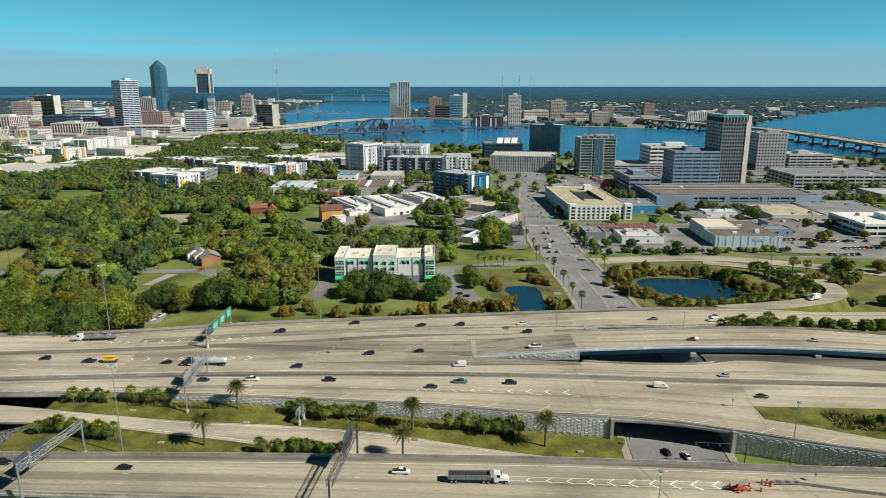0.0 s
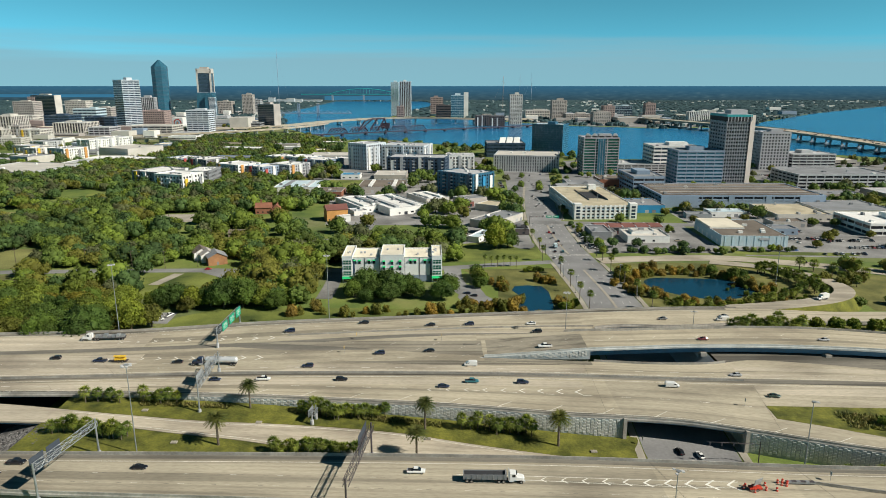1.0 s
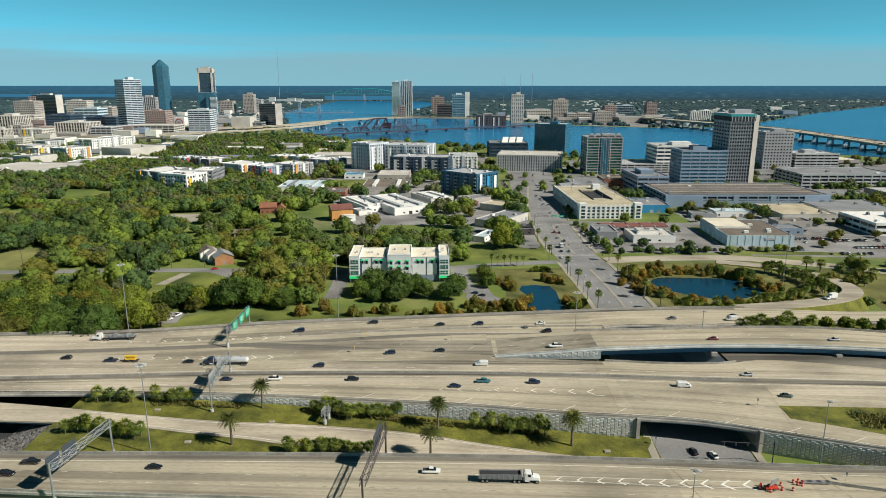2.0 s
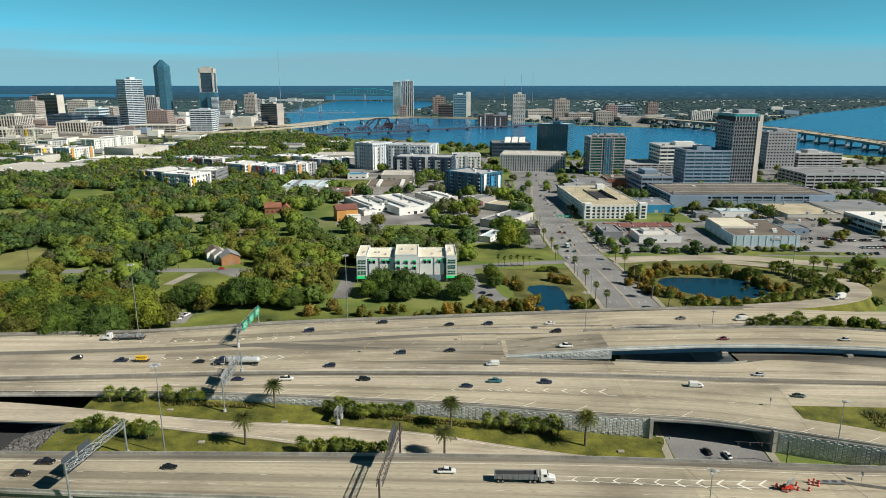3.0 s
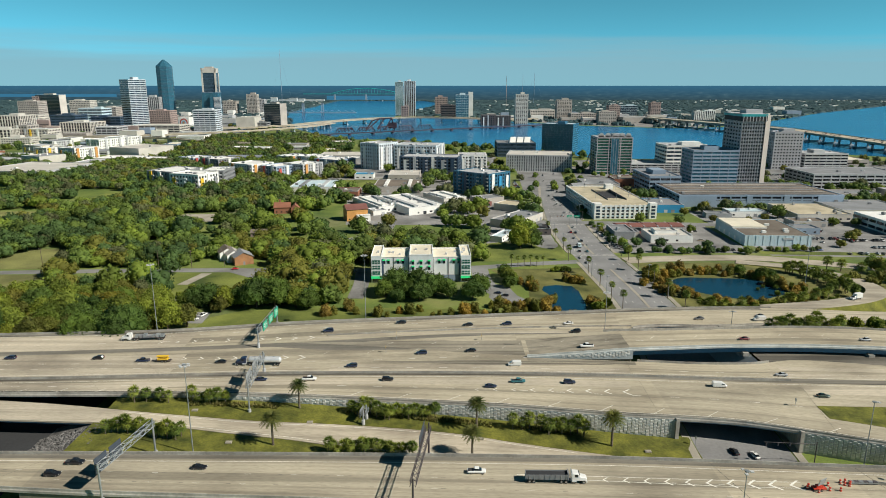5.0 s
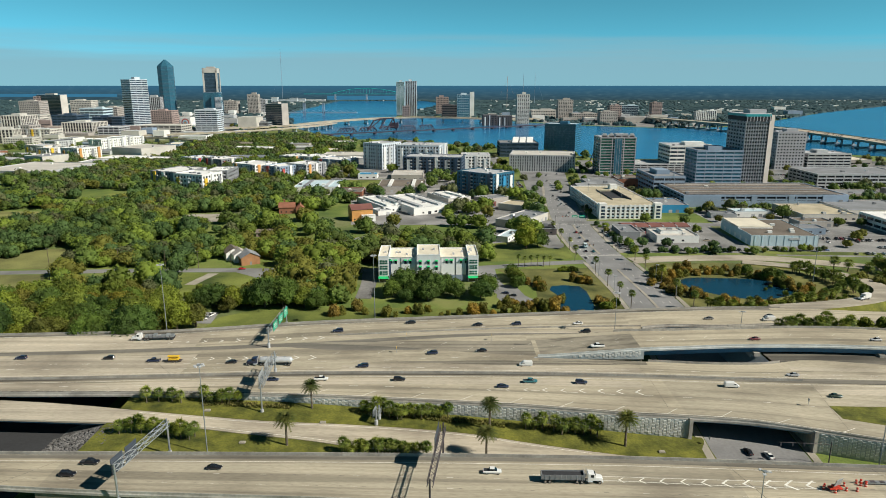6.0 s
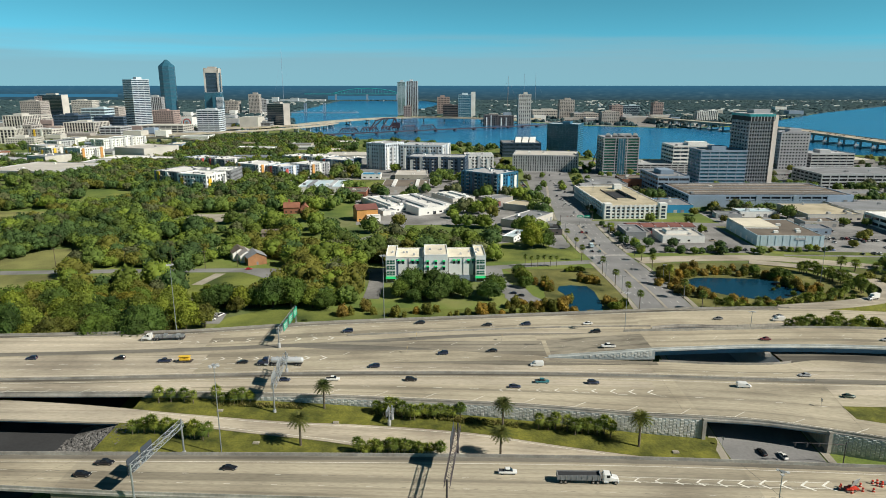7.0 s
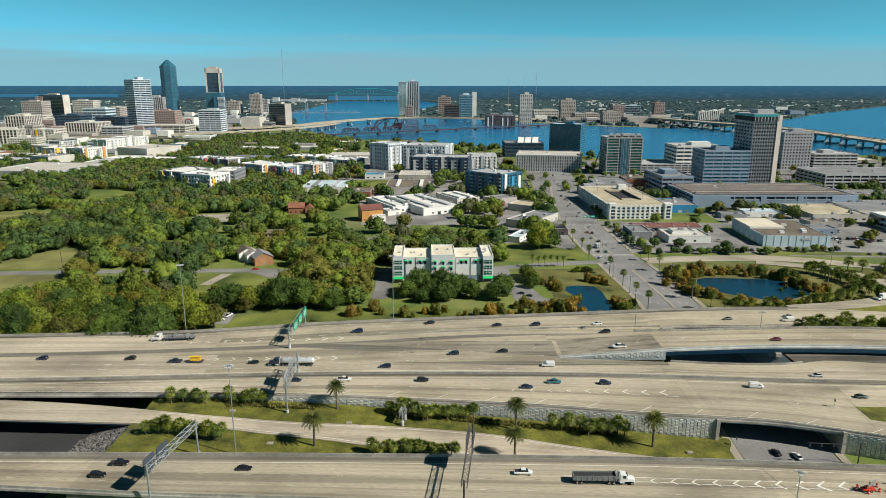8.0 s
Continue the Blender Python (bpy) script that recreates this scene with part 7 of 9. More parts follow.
for cx, cy, rx, ry, n in ((132, 336, 27.5, 24.5, 58), (132, 336, 35, 31, 40)):
    for i in range(n):
        a = i * 6.283 / n + rng.uniform(-0.1, 0.1)
        k = rng.uniform(1.0, 1.25)
        if rng.random() < (0.8 if math.sin(a) > -0.3 else 0.5):
            set_out(CYPRESS if rng.random() < (0.75 if cx > 100 else 0.5) else CYPRESS_GREEN, cx + rx * k * math.cos(a) - (0.3 * ry * math.sin(a) if cx > 100 else 0), cy + ry * k * math.sin(a), rng.uniform(0.55, 0.95))
for i in range(24):
    x = -75 + i * 5.0 + rng.uniform(-1, 1)
    if not -60 < x < -54:
        set_out(rng.choice((CYPRESS, CYPRESS_GREEN, CYPRESS_GREEN)), x, 294 + 3 * math.sin(i) + rng.uniform(-3.5, 3.5), rng.uniform(0.4, 1.05))
for x0, y0, x1, y1, n, wide in ((24, 347, 31, 330, 10, 2.5), (47, 351, 57, 342, 8, 2.0), (4, 305, 31, 303, 15, 2.2), (31, 309, 35, 313, 4, 1.5), (53, 313, 57, 303, 6, 2.0)):
    for i in range(n):
        q = (i + 0.5) / n
        set_out(rng.choice((CYPRESS, CYPRESS, CYPRESS_GREEN)), x0 + (x1 - x0) * q + rng.uniform(-wide, wide), y0 + (y1 - y0) * q + rng.uniform(-wide, wide), rng.uniform(0.5, 0.9))
for i in range(7):
    set_out(BUSH, 57 + rng.uniform(-3, 5), 302 + rng.uniform(-2, 3), rng.uniform(0.9, 1.3))
for i in range(9):
    set_out(BUSH, 46 + rng.uniform(-2, 8), 368 + rng.uniform(-2, 2), rng.uniform(0.7, 1.1))
for x, y, s in ((15.5, 358, 0.8), (16.5, 337, 0.75), (18, 345, 0.7), (16, 351, 0.75), (32, 424, 1.5), (40, 428, 1.3), (158, 352, 0.75), (165, 356, 0.6), (150, 362, 0.6), (160, 341, 0.55)):
    plant(TREES[rng.choice((0, 2, 3))][0], x, y, s, rng)
for i in range(18):
    a, k = rng.uniform(0, 6.283), rng.uniform(0, 1)
    set_out(BUSH, 168 + 24 * k * math.cos(a), 326 + 17 * k * math.sin(a), rng.uniform(0.5, 1.0))
for i in range(44):
    set_out(BUSH, 98 + i * 2.0 + rng.uniform(-1, 1), 298 + (i * 0.018) ** 2 * 8 + rng.uniform(-2.5, 3), rng.uniform(0.5, 1.0))


def date_palm(seed=1):
    p = thing("date_palm", "tall date palm with a full feathery crown", "palm tree", "date palms")
    f = Form()
    for k in range(9):
        f.bar((0, 0, k * 0.85 - (0.3 if k == 0 else 0)), (0, 0, k * 0.85 + 0.85), 0.36 - 0.012 * k, 8, 0.31 - 0.012 * k)
    part("trunk", f, "palm_bark", p)
    r = random.Random(seed)
    fr = Form()
    for i in range(76):
        a, up = i * 2.39996, 1.3 - 1.75 * (i / 75)
        ln = r.uniform(2.3, 3.0)
        pts = []
        for j in range(9):
            s = j / 8
            out = ln * (s * math.cos(up) + 0.16 * s * s)
            z = 7.8 + ln * (s * math.sin(up) - 0.42 * s * s)
            pts.append(Vector((out * math.cos(a), out * math.sin(a), z)))
        side = Vector((-math.sin(a), math.cos(a), 0))
        for j in range(8):
            w = 0.6 * math.sin(0.5 + 2.4 * j / 8)
            for sg in (-1, 1):
                for q in (0, 0.5):
                    o = pts[j].lerp(pts[j + 1], q)
                    d = (pts[j + 1] - pts[j])
                    fr.add([o, o + d * 0.42, o + d * 0.8 + side * sg * w + Vector((0, 0, -0.14 * w))], [(0, 1, 2)])
    part("crown", fr, "frond", p, "arching feather fronds")
    return p


def fan_palm(name, label, group, trunk, head, seed):
    p = thing(name, label, "palm tree", group)
    r = random.Random(seed)
    f = Form()
    for k in range(4):
        f.bar((0, 0, trunk * k / 4 - (0.3 if k == 0 else 0)), (0, 0, trunk * (k + 1) / 4), 0.2, 7, 0.18)
    part("trunk", f, "palm_bark", p)
    fr = Form()
    for i in range(26):
        a, up = i * 2.39996, 1.35 - 2.2 * (i / 25)
        d = Vector((math.cos(a) * math.cos(up), math.sin(a) * math.cos(up), math.sin(up)))
        c = Vector((0, 0, trunk)) + d * head * 0.5
        side = Vector((-math.sin(a), math.cos(a), 0))
        nrm = d.cross(side).normalized()
        for k in range(9):
            b = (k - 4) * 0.36
            e = (d * math.cos(b) + side * math.sin(b)).normalized()
            t = (side * math.cos(b) - d * math.sin(b)).normalized()
            tip = c + e * head * r.uniform(0.62, 1.05) + Vector((0, 0, -0.26 * head))
            fr.add([c, c + e * head * 0.34 + t * head * 0.055 + nrm * 0.05, tip, c + e * head * 0.34 - t * head * 0.055], [(0, 1, 2, 3)])
        fr.bar((0, 0, trunk), c, 0.03, 3)
    part("crown", fr, "sabal", p, "round head of fan fronds")
    return p


def meadow_z(x, y):
    """Height of the grass between the roads."""
    yd, yu, yl = d_near(x), f_far(x), f_near(x)
    if y <= yu:
        return f_z(x)
    s = min(1, (y - yu) / (yd - yu))
    return f_z(x) + (wall_foot(x) - f_z(x)) * s ** 1.3


DATE = date_palm()
for i, (x, y, s) in enumerate(((-65.5, 193, 1.05), (-9, 184, 1.1), (31, 176.5, 1.15), (-68.5, 171, 1.08), (-11, 168.5, 1.0))):
    m = pose(x, y, meadow_z(x, y), 0, 0, 70 * i) @ Matrix.Scale(s, 4)
    if i == 0:
        DATE.matrix_world = m
    else:
        copy_thing(DATE, m)

SABAL = fan_palm("fan_palm", "short fan palm in a row by the road", "fan palms", 3.9, 1.95, 3)
AVENUE = fan_palm("avenue_palm", "tall slim palm beside the avenue", "avenue palms", 8.6, 1.9, 4)
placed = {SABAL: False, AVENUE: False}


def palm(template, x, y, z, s):
    s *= 0.86 if template is SABAL else 1.0
    m = pose(x, y, z, 0, 0, rng.uniform(0, 360)) @ Matrix.Diagonal((s, s, s * rng.uniform(0.85, 1.1), 1))
    if not placed[template]:
        placed[template] = True
        template.matrix_world = pose(x, y, z)
    else:
        copy_thing(template, m)


for run in ((-119, -108, 4, 195.8, 0), (-101, -90, 6, 195.5, 0), (-48.5, -40, 5, 189.9, 0), (-38, -22, 9, 188.8, 0), (2, 10.5, 4, 183.6, 0), (13, 24, 6, 182, 0), (-52, -28, 20, 168.0, 0), (-106, -96, 9, 173.5, 0), (-119, -107, 8, 176, 0)):
    x0, x1, n, y, _ = run
    for i in range(n):
        x = x0 + (x1 - x0) * i / (n - 1) + rng.uniform(-0.4, 0.4)
        yy = y + rng.uniform(-1.2, 1.2)
        palm(SABAL, x, yy, meadow_z(x, yy), rng.uniform(0.85, 1.25) * (0.85 if y < 172 else 1))
palm(SABAL, 2.5, 164.5, 0.8, 0.7)
palm(SABAL, 26, 163.5, 0.2, 0.7)
for i in range(16):
    palm(SABAL, 117 + i * 1.9 + rng.uniform(-0.7, 0.7), 257 + rng.uniform(-2.5, 3), 5.9, rng.uniform(1.2, 1.6))
for i in range(14):
    palm(SABAL, 103 + i * 2.6, 155.8 + d_near(103 + i * 2.6) * 0 + rng.uniform(0, 3.0), 0.3, rng.uniform(0.9, 1.3))
for i, (x, y) in enumerate(((58, 392), (64, 363), (65.2, 339), (65.7, 316.6), (67.2, 300.7), (57, 470), (58, 442), (60, 420), (94.3, 368.8), (94.7, 340.8), (94.6, 318), (97.3, 300.7), (95, 392))):
    palm(AVENUE, x, y, 0.1, rng.uniform(0.9, 1.1))
for i in range(6):
    palm(AVENUE, 21.5 + i * 3.8, 377.8 + i * 0.3, 0, 0.72)
for i in range(20):
    a = -0.5 + i * 0.085
    palm(SABAL, 168 + 24 * math.cos(a) + rng.uniform(-2, 2), 336 + 36 * math.sin(a) + rng.uniform(-2, 2), 0.2, rng.uniform(1.2, 1.7))
for x, y in ((206, 372), (212, 368), (216, 356), (222, 350), (214, 344), (228, 346), (219, 338), (232, 360)):
    palm(SABAL, x, y, 0, rng.uniform(1.3, 1.8))

# palms and shrubs round the inside of the loop road
loop_line = [(104, 303), (112, 300), (122, 300), (136, 302), (150, 306), (165, 313), (178, 322), (187, 334), (187, 350), (178, 366)]
loop_x, loop_y = curve(*[(i, p[0]) for i, p in enumerate(loop_line)]), curve(*[(i, p[1]) for i, p in enumerate(loop_line)])
for i in range(46):
    u = 9 * (i + rng.uniform(0, 0.8)) / 46
    z = 0.1
    if rng.random() < 0.6 or u > 4.5:
        palm(SABAL, loop_x(u) + rng.uniform(-1.5, 1.5), loop_y(u) + rng.uniform(-1.5, 1.5), z, rng.uniform(0.95, 1.35))
    else:
        set_out(BUSH, loop_x(u) + rng.uniform(-1.5, 1.5), loop_y(u) + rng.uniform(-1.5, 1.5), rng.uniform(0.9, 1.4), z)
for i in range(8):
    set_out(BUSH, -150 + rng.uniform(-7, 7), 322 + rng.uniform(-10, 10), rng.uniform(0.7, 1.2))

# low planting at the wall's foot
bed = Form()
r2 = random.Random(9)
for x0, x1, off in ((-50, -22, -3.0), (-24, -4, -3.4), (4, 22, -2.6), (-101, -72, -3.2)):
    for _ in range(int((x1 - x0) * 9)):
        x = r2.uniform(x0, x1)
        y = d_near(x) + off + r2.uniform(-1.6, 1.0)
        z = meadow_z(x, y)
        for _ in range(5):
            a, h = r2.uniform(0, 6.283), r2.uniform(0.5, 1.1)
            bed.add([(x - 0.2 * math.sin(a), y + 0.2 * math.cos(a), z), (x + 0.2 * math.sin(a), y - 0.2 * math.cos(a), z), (x + 0.5 * math.cos(a), y + 0.5 * math.sin(a), z + h)], [(0, 1, 2)])
tagged(new("shrub_bed", bed.mesh("shrub_bed", MAT["shrub"])), "low olive shrubs below the retaining wall", "shrubs", "", "stuff")
thicket = Form()
for _ in range(3200):
    x, y = r2.uniform(118, 190), 0
    y = 181 - (x - 118) * 0.16 + r2.uniform(-5, 5)
    z, a, h = DECK, r2.uniform(0, 6.283), r2.uniform(0.4, 1.3)
    thicket.add([(x - 0.35 * math.sin(a), y + 0.35 * math.cos(a), z), (x + 0.35 * math.sin(a), y - 0.35 * math.cos(a), z), (x + 0.5 * math.cos(a), y + 0.5 * math.sin(a), z + h)], [(0, 1, 2)])
tagged(new("thicket", thicket.mesh("thicket", MAT["shrub"])), "brown green shrubs on the grass wedge", "shrubs", "", "stuff")
for x, y, z, s in ((128, 178, DECK, 1.0), (133, 180, DECK, 0.8), (152, 258, 5.9, 1.7), (160, 257, 5.9, 1.8), (168, 258, 5.9, 1.6), (176, 257, 5.9, 1.9), (184, 259, 5.9, 1.7), (192, 259, 5.9, 1.8)):
    set_out(BUSH, x, y, s, z)


# ---- vehicles ----
def hull(stations):
    """A rounded body along x from (x, half width, z low, z high)."""
    rings = []
    for x, w, lo, hi in stations:
        r = min(0.14, (hi - lo) * 0.3)
        rings.append([(x, -w + r, lo), (x, w - r, lo), (x, w, lo + r), (x, w, hi - r * 1.4), (x, w - r * 1.2, hi), (x, -w + r * 1.2, hi), (x, -w, hi - r * 1.4), (x, -w, lo + r)])
    return Form().loft(rings)


WHEEL = {}


def wheel(owner, x, y, r, w=0.24):
    """A tyre with its rim."""
    key = (r, w)
    if key not in WHEEL:
        WHEEL[key] = (Form().bar((0, -w / 2, 0), (0, w / 2, 0), r, 14).mesh("wheel", MAT["tyre"]), Form().bar((0, -w / 2 - 0.015, 0), (0, w / 2 + 0.015, 0), r * 0.58, 10).mesh("rim", MAT["rim"]))
    t = new("wheel", WHEEL[key][0])
    t.parent, t.location = owner, (x, y, r)
    m = new("rim", WHEEL[key][1])
    m.parent = t


def lights(owner, front, rear, w, z):
    for s in (-1, 1):
        part("headlight", Form().box(front - 0.06, front + 0.02, s * w - 0.18, s * w + 0.18, z - 0.08, z + 0.1), "headlight", owner)
        part("tail_light", Form().box(rear - 0.02, rear + 0.06, s * w - 0.14, s * w + 0.14, z, z + 0.2), "taillight", owner)


def car(kind):
    """Cars look along +x."""
    labels = {"sedan": "sedan car on the road", "suv": "sport utility car on the road", "pickup": "pickup truck on the road", "van": "tall delivery van on the road"}
    c = thing({"sedan": "sedan", "suv": "suv", "pickup": "pickup_truck", "van": "van"}[kind], labels[kind], "car", "traffic")
    if kind == "sedan":
        body = hull([(-2.38, 0.72, 0.42, 0.86), (-2.2, 0.86, 0.3, 0.98), (-1.2, 0.91, 0.22, 1.0), (0.4, 0.92, 0.22, 0.98), (1.3, 0.9, 0.22, 0.88), (2.1, 0.84, 0.28, 0.76), (2.4, 0.66, 0.36, 0.62)])
        cabin = hull([(-1.95, 0.66, 0.9, 1.0), (-1.2, 0.7, 0.9, 1.38), (0.1, 0.7, 0.9, 1.42), (1.15, 0.7, 0.85, 0.96)])
        roof, wx, r = Form().box(-1.15, 0.1, -0.6, 0.6, 1.38, 1.45), (1.42, -1.4), 0.32
    elif kind == "suv":
        body = hull([(-2.35, 0.8, 0.42, 1.1), (-2.2, 0.92, 0.32, 1.18), (-1.0, 0.95, 0.28, 1.14), (0.8, 0.95, 0.28, 1.12), (1.5, 0.93, 0.28, 1.05), (2.2, 0.88, 0.34, 0.96), (2.42, 0.72, 0.42, 0.8)])
        cabin = hull([(-2.25, 0.74, 1.1, 1.25), (-1.95, 0.78, 1.1, 1.68), (0.2, 0.78, 1.1, 1.7), (1.2, 0.76, 1.05, 1.15)])
        roof, wx, r = Form().box(-1.95, 0.2, -0.7, 0.7, 1.66, 1.74), (1.48, -1.42), 0.37
    elif kind == "pickup":
        body = hull([(-2.9, 0.86, 0.5, 1.05), (-2.75, 0.96, 0.42, 1.12), (-0.9, 0.98, 0.36, 1.12), (1.0, 0.98, 0.36, 1.14), (1.6, 0.96, 0.36, 1.12), (2.6, 0.93, 0.42, 1.04), (2.85, 0.8, 0.48, 0.9)])
        cabin = hull([(-0.95, 0.78, 1.1, 1.6), (-0.7, 0.8, 1.1, 1.8), (0.7, 0.8, 1.1, 1.82), (1.5, 0.78, 1.1, 1.2)])
        roof, wx, r = Form().box(-0.72, 0.7, -0.72, 0.72, 1.78, 1.86), (1.8, -1.75), 0.4
    else:
        body = hull([(-2.75, 0.88, 0.4, 2.1), (-2.6, 0.97, 0.34, 2.22), (1.0, 0.97, 0.34, 2.22), (1.6, 0.95, 0.34, 1.75), (2.1, 0.93, 0.34, 1.25), (2.7, 0.88, 0.4, 1.05), (2.85, 0.74, 0.46, 0.85)])
        cabin = hull([(0.6, 0.985, 1.25, 1.95), (1.05, 0.99, 1.25, 1.95), (1.62, 0.965, 1.25, 1.7), (2.02, 0.94, 1.2, 1.3)])
        roof, wx, r = Form().box(-2.4, 0.9, -0.8, 0.8, 2.2, 2.27), (1.85, -1.7), 0.37
    part("body", body, "paint", c, smooth=False)
    part("window_glass", cabin, "car_glass", c, "dark tinted glass")
    part("roof", roof, "paint", c)
    if kind == "pickup":
        part("cargo_bed", Form().box(-2.7, -1.0, -0.82, 0.82, 1.1, 1.135), "dark", c, "open cargo bed")
    for x in wx:
        for s in (-1, 1):
            wheel(c, x, s * 0.82, r)
    ends = {"sedan": (2.34, -2.36, 0.58, 0.62), "suv": (2.38, -2.34, 0.66, 0.8), "pickup": (2.82, -2.88, 0.72, 0.85), "van": (2.8, -2.74, 0.7, 0.85)}[kind]
    lights(c, *ends)
    return c


CARS = {k: car(k) for k in ("sedan", "suv", "pickup", "van")}
standing = {}
COLOURS = {"black": (0.012, 0.013, 0.017), "navy": (0.015, 0.025, 0.06), "grey": (0.12, 0.125, 0.13), "silver": (0.42, 0.43, 0.44), "white": (0.75, 0.75, 0.73), "red": (0.4, 0.015, 0.02), "maroon": (0.14, 0.012, 0.022), "teal": (0.03, 0.16, 0.19), "green": (0.02, 0.05, 0.035), "blue": (0.03, 0.11, 0.35), "yellow": (0.75, 0.42, 0.01), "tan": (0.35, 0.3, 0.22)}
WORD = {"sedan": "sedan car", "suv": "sport utility car", "pickup": "pickup truck", "van": "delivery van"}


def drive(kind, colour, x, y, z=DECK, turn=0.0, where="on the concrete highway"):
    m = pose(x, y, z + 0.02, 0, 0, turn) @ Matrix.Scale(0.92, 4)
    if kind not in standing:
        standing[kind] = True
        c = CARS[kind]
        c.matrix_world = m
    else:
        c = copy_thing(CARS[kind], m)
    tagged(c, "%s %s %s" % (colour, WORD[kind], where))
    for p in c.children:
        p.color = (*COLOURS[colour], 1)
    if where.startswith("parked in an open") and c is not CARS[kind]:
        for p in [p for p in c.children_recursive if p.name.split(".")[0] in ("rim", "tail_light", "headlight")]:
            bpy.data.objects.remove(p)
    return c


W, E_ = 180.0, 0.0
# westbound on the far carriageway and ramps
drive("suv", "navy", -66.6, 254.8, turn=W + 8)
drive("sedan", "black", -37.2, 264.8, turn=W + 6)
drive("sedan", "black", -8.7, 262.2, turn=W + 6)
drive("suv", "navy", 7.7, 262.9, turn=W + 5)
drive("sedan", "white", 34.0, 263.8, turn=W + 4)
drive("suv", "black", 35.2, 254.3, turn=W + 4)
drive("sedan", "grey", 92.0, 269.9, turn=W + 2)
drive("van", "white", 117.3, 268.2, turn=W)
drive("sedan", "grey", 119.8, 273.2, turn=W)
drive("pickup", "white", 35.4, 234.1, b_z(35.4), W + 2)
drive("sedan", "maroon", 97.0, 238.1, b_z(97), W)
drive("sedan", "silver", 143.1, 237.0, b_z(143), W - 4)
drive("suv", "navy", -27.4, 231.8, turn=W + 3)
drive("sedan", "black", -8.7, 234.2, turn=W + 3)
drive("suv", "black", -147.2, 227.0, turn=W + 2)
drive("suv", "navy", -179.8, 227.0, turn=W + 2)
drive("pickup", "navy", -129.6, 224.6, turn=W + 2)
drive("sedan", "black", -100.7, 223.6, turn=W + 2)
drive("suv", "navy", -52.2, 220.0, turn=W)
drive("van", "white", 6.6, 221.2, turn=W)
drive("sedan", "silver", 98.9, 212.5, turn=W - 4)
# eastbound
drive("sedan", "navy", -81.9, 208.8, turn=E_)
drive("pickup", "white", -65.4, 209.2, turn=E_)
drive("suv", "black", -38.4, 208.8, turn=E_)
drive("sedan", "navy", -3.3, 203.6, turn=-2)
drive("pickup", "teal", 6.4, 207.3, turn=-2)
drive("suv", "navy", 23.7, 206.5, turn=-3)
drive("van", "white", 73.7, 203.8, turn=-5)
drive("sedan", "green", 104.6, 196.4, turn=-6)
drive("sedan", "black", -83.9, 155.2, turn=E_)
drive("pickup", "white", -10.5, 153.2, turn=-2)
drive("suv", "black", -121, 152.0, turn=E_)
drive("pickup", "black", -118, 157.5, turn=E_)
# on the avenue and side streets
for k, c, x, y, tn in (("sedan", "black", 66.4, 173.5, 96), ("sedan", "white", 71.5, 171.5, 94), ("sedan", "white", 79.9, 490, 88), ("suv", "red", 74.5, 472, 90), ("suv", "black", 77.5, 470, 90), ("sedan", "silver", 73.6, 453.6, 90), ("suv", "black", 76.6, 444, 90), ("sedan", "grey", 72.6, 434, 90), ("sedan", "black", 69.6, 415, 90), ("sedan", "white", 66.8, 398.6, 90), ("suv", "white", 68.6, 386.4, 92), ("sedan", "teal", 74.4, 414.5, 90), ("sedan", "white", 80, 536, 80), ("sedan", "silver", 86, 610, 268), ("suv", "black", 96, 660, 268), ("pickup", "white", 84, 590, 88)):
    drive(k, c, x, y, 0.05, tn, "on the grey avenue")
drive("sedan", "navy", 9.0, 326, 0.07, 160, "in the hotel car park")
drive("sedan", "black", 12.5, 322, 0.07, 160, "in the hotel car park")
drive("sedan", "red", -141.5, 372.4, 0.08, 20, "parked on the side street")
drive("suv", "white", -134, 286, 0.08, 30, "parked in the yard")
drive("pickup", "white", -132, 292, 0.08, 70, "parked in the yard")
drive("van", "tan", -139, 294, 0.08, 10, "parked in the yard")
drive("suv", "black", 216, 386, 0.35, 160, "on the pale ramp road")
drive("sedan", "blue", 228, 418, 0.06, 0, "parked outside the store")
# rows of parked cars
lot_rng = random.Random(77)
for x0, y0, dx, dy, n, tn in ((98, 420, 0, 5.5, 9, 0), (112, 470, 3.2, 0, 8, 90), (160, 420, 0, 4.2, 8, 0), (236, 440, 3.0, 0.2, 10, 90), (238, 408, 3.6, 0, 9, 90), (260, 500, 3.0, 0, 9, 90), (235, 490, 0, 3.6, 7, 0), (285, 430, 3, 0, 9, 90), (10, 470, 3, 0, 5, 90), (4, 550, 3.2, 0, 6, 90), (-60, 590, 3.0, 0, 8, 90), (-95, 610, 3, 0.3, 7, 90), (190, 560, 3.2, 0, 8, 90), (300, 620, 3.1, 0, 8, 90)):
    for i in range(n):
        if lot_rng.random() < 0.6 and all(not (a - 1 < x0 + dx * i < b + 1 and c - 1 < y0 + dy * i < d + 1) for a, b, c, d in FOOTPRINTS):
            drive(lot_rng.choice(("sedan", "suv", "pickup", "sedan")), lot_rng.choice(("white", "silver", "black", "grey", "navy", "red", "white", "tan")), x0 + dx * i, y0 + dy * i, 0.04, tn + lot_rng.choice((0, 180)), "parked in an open lot")


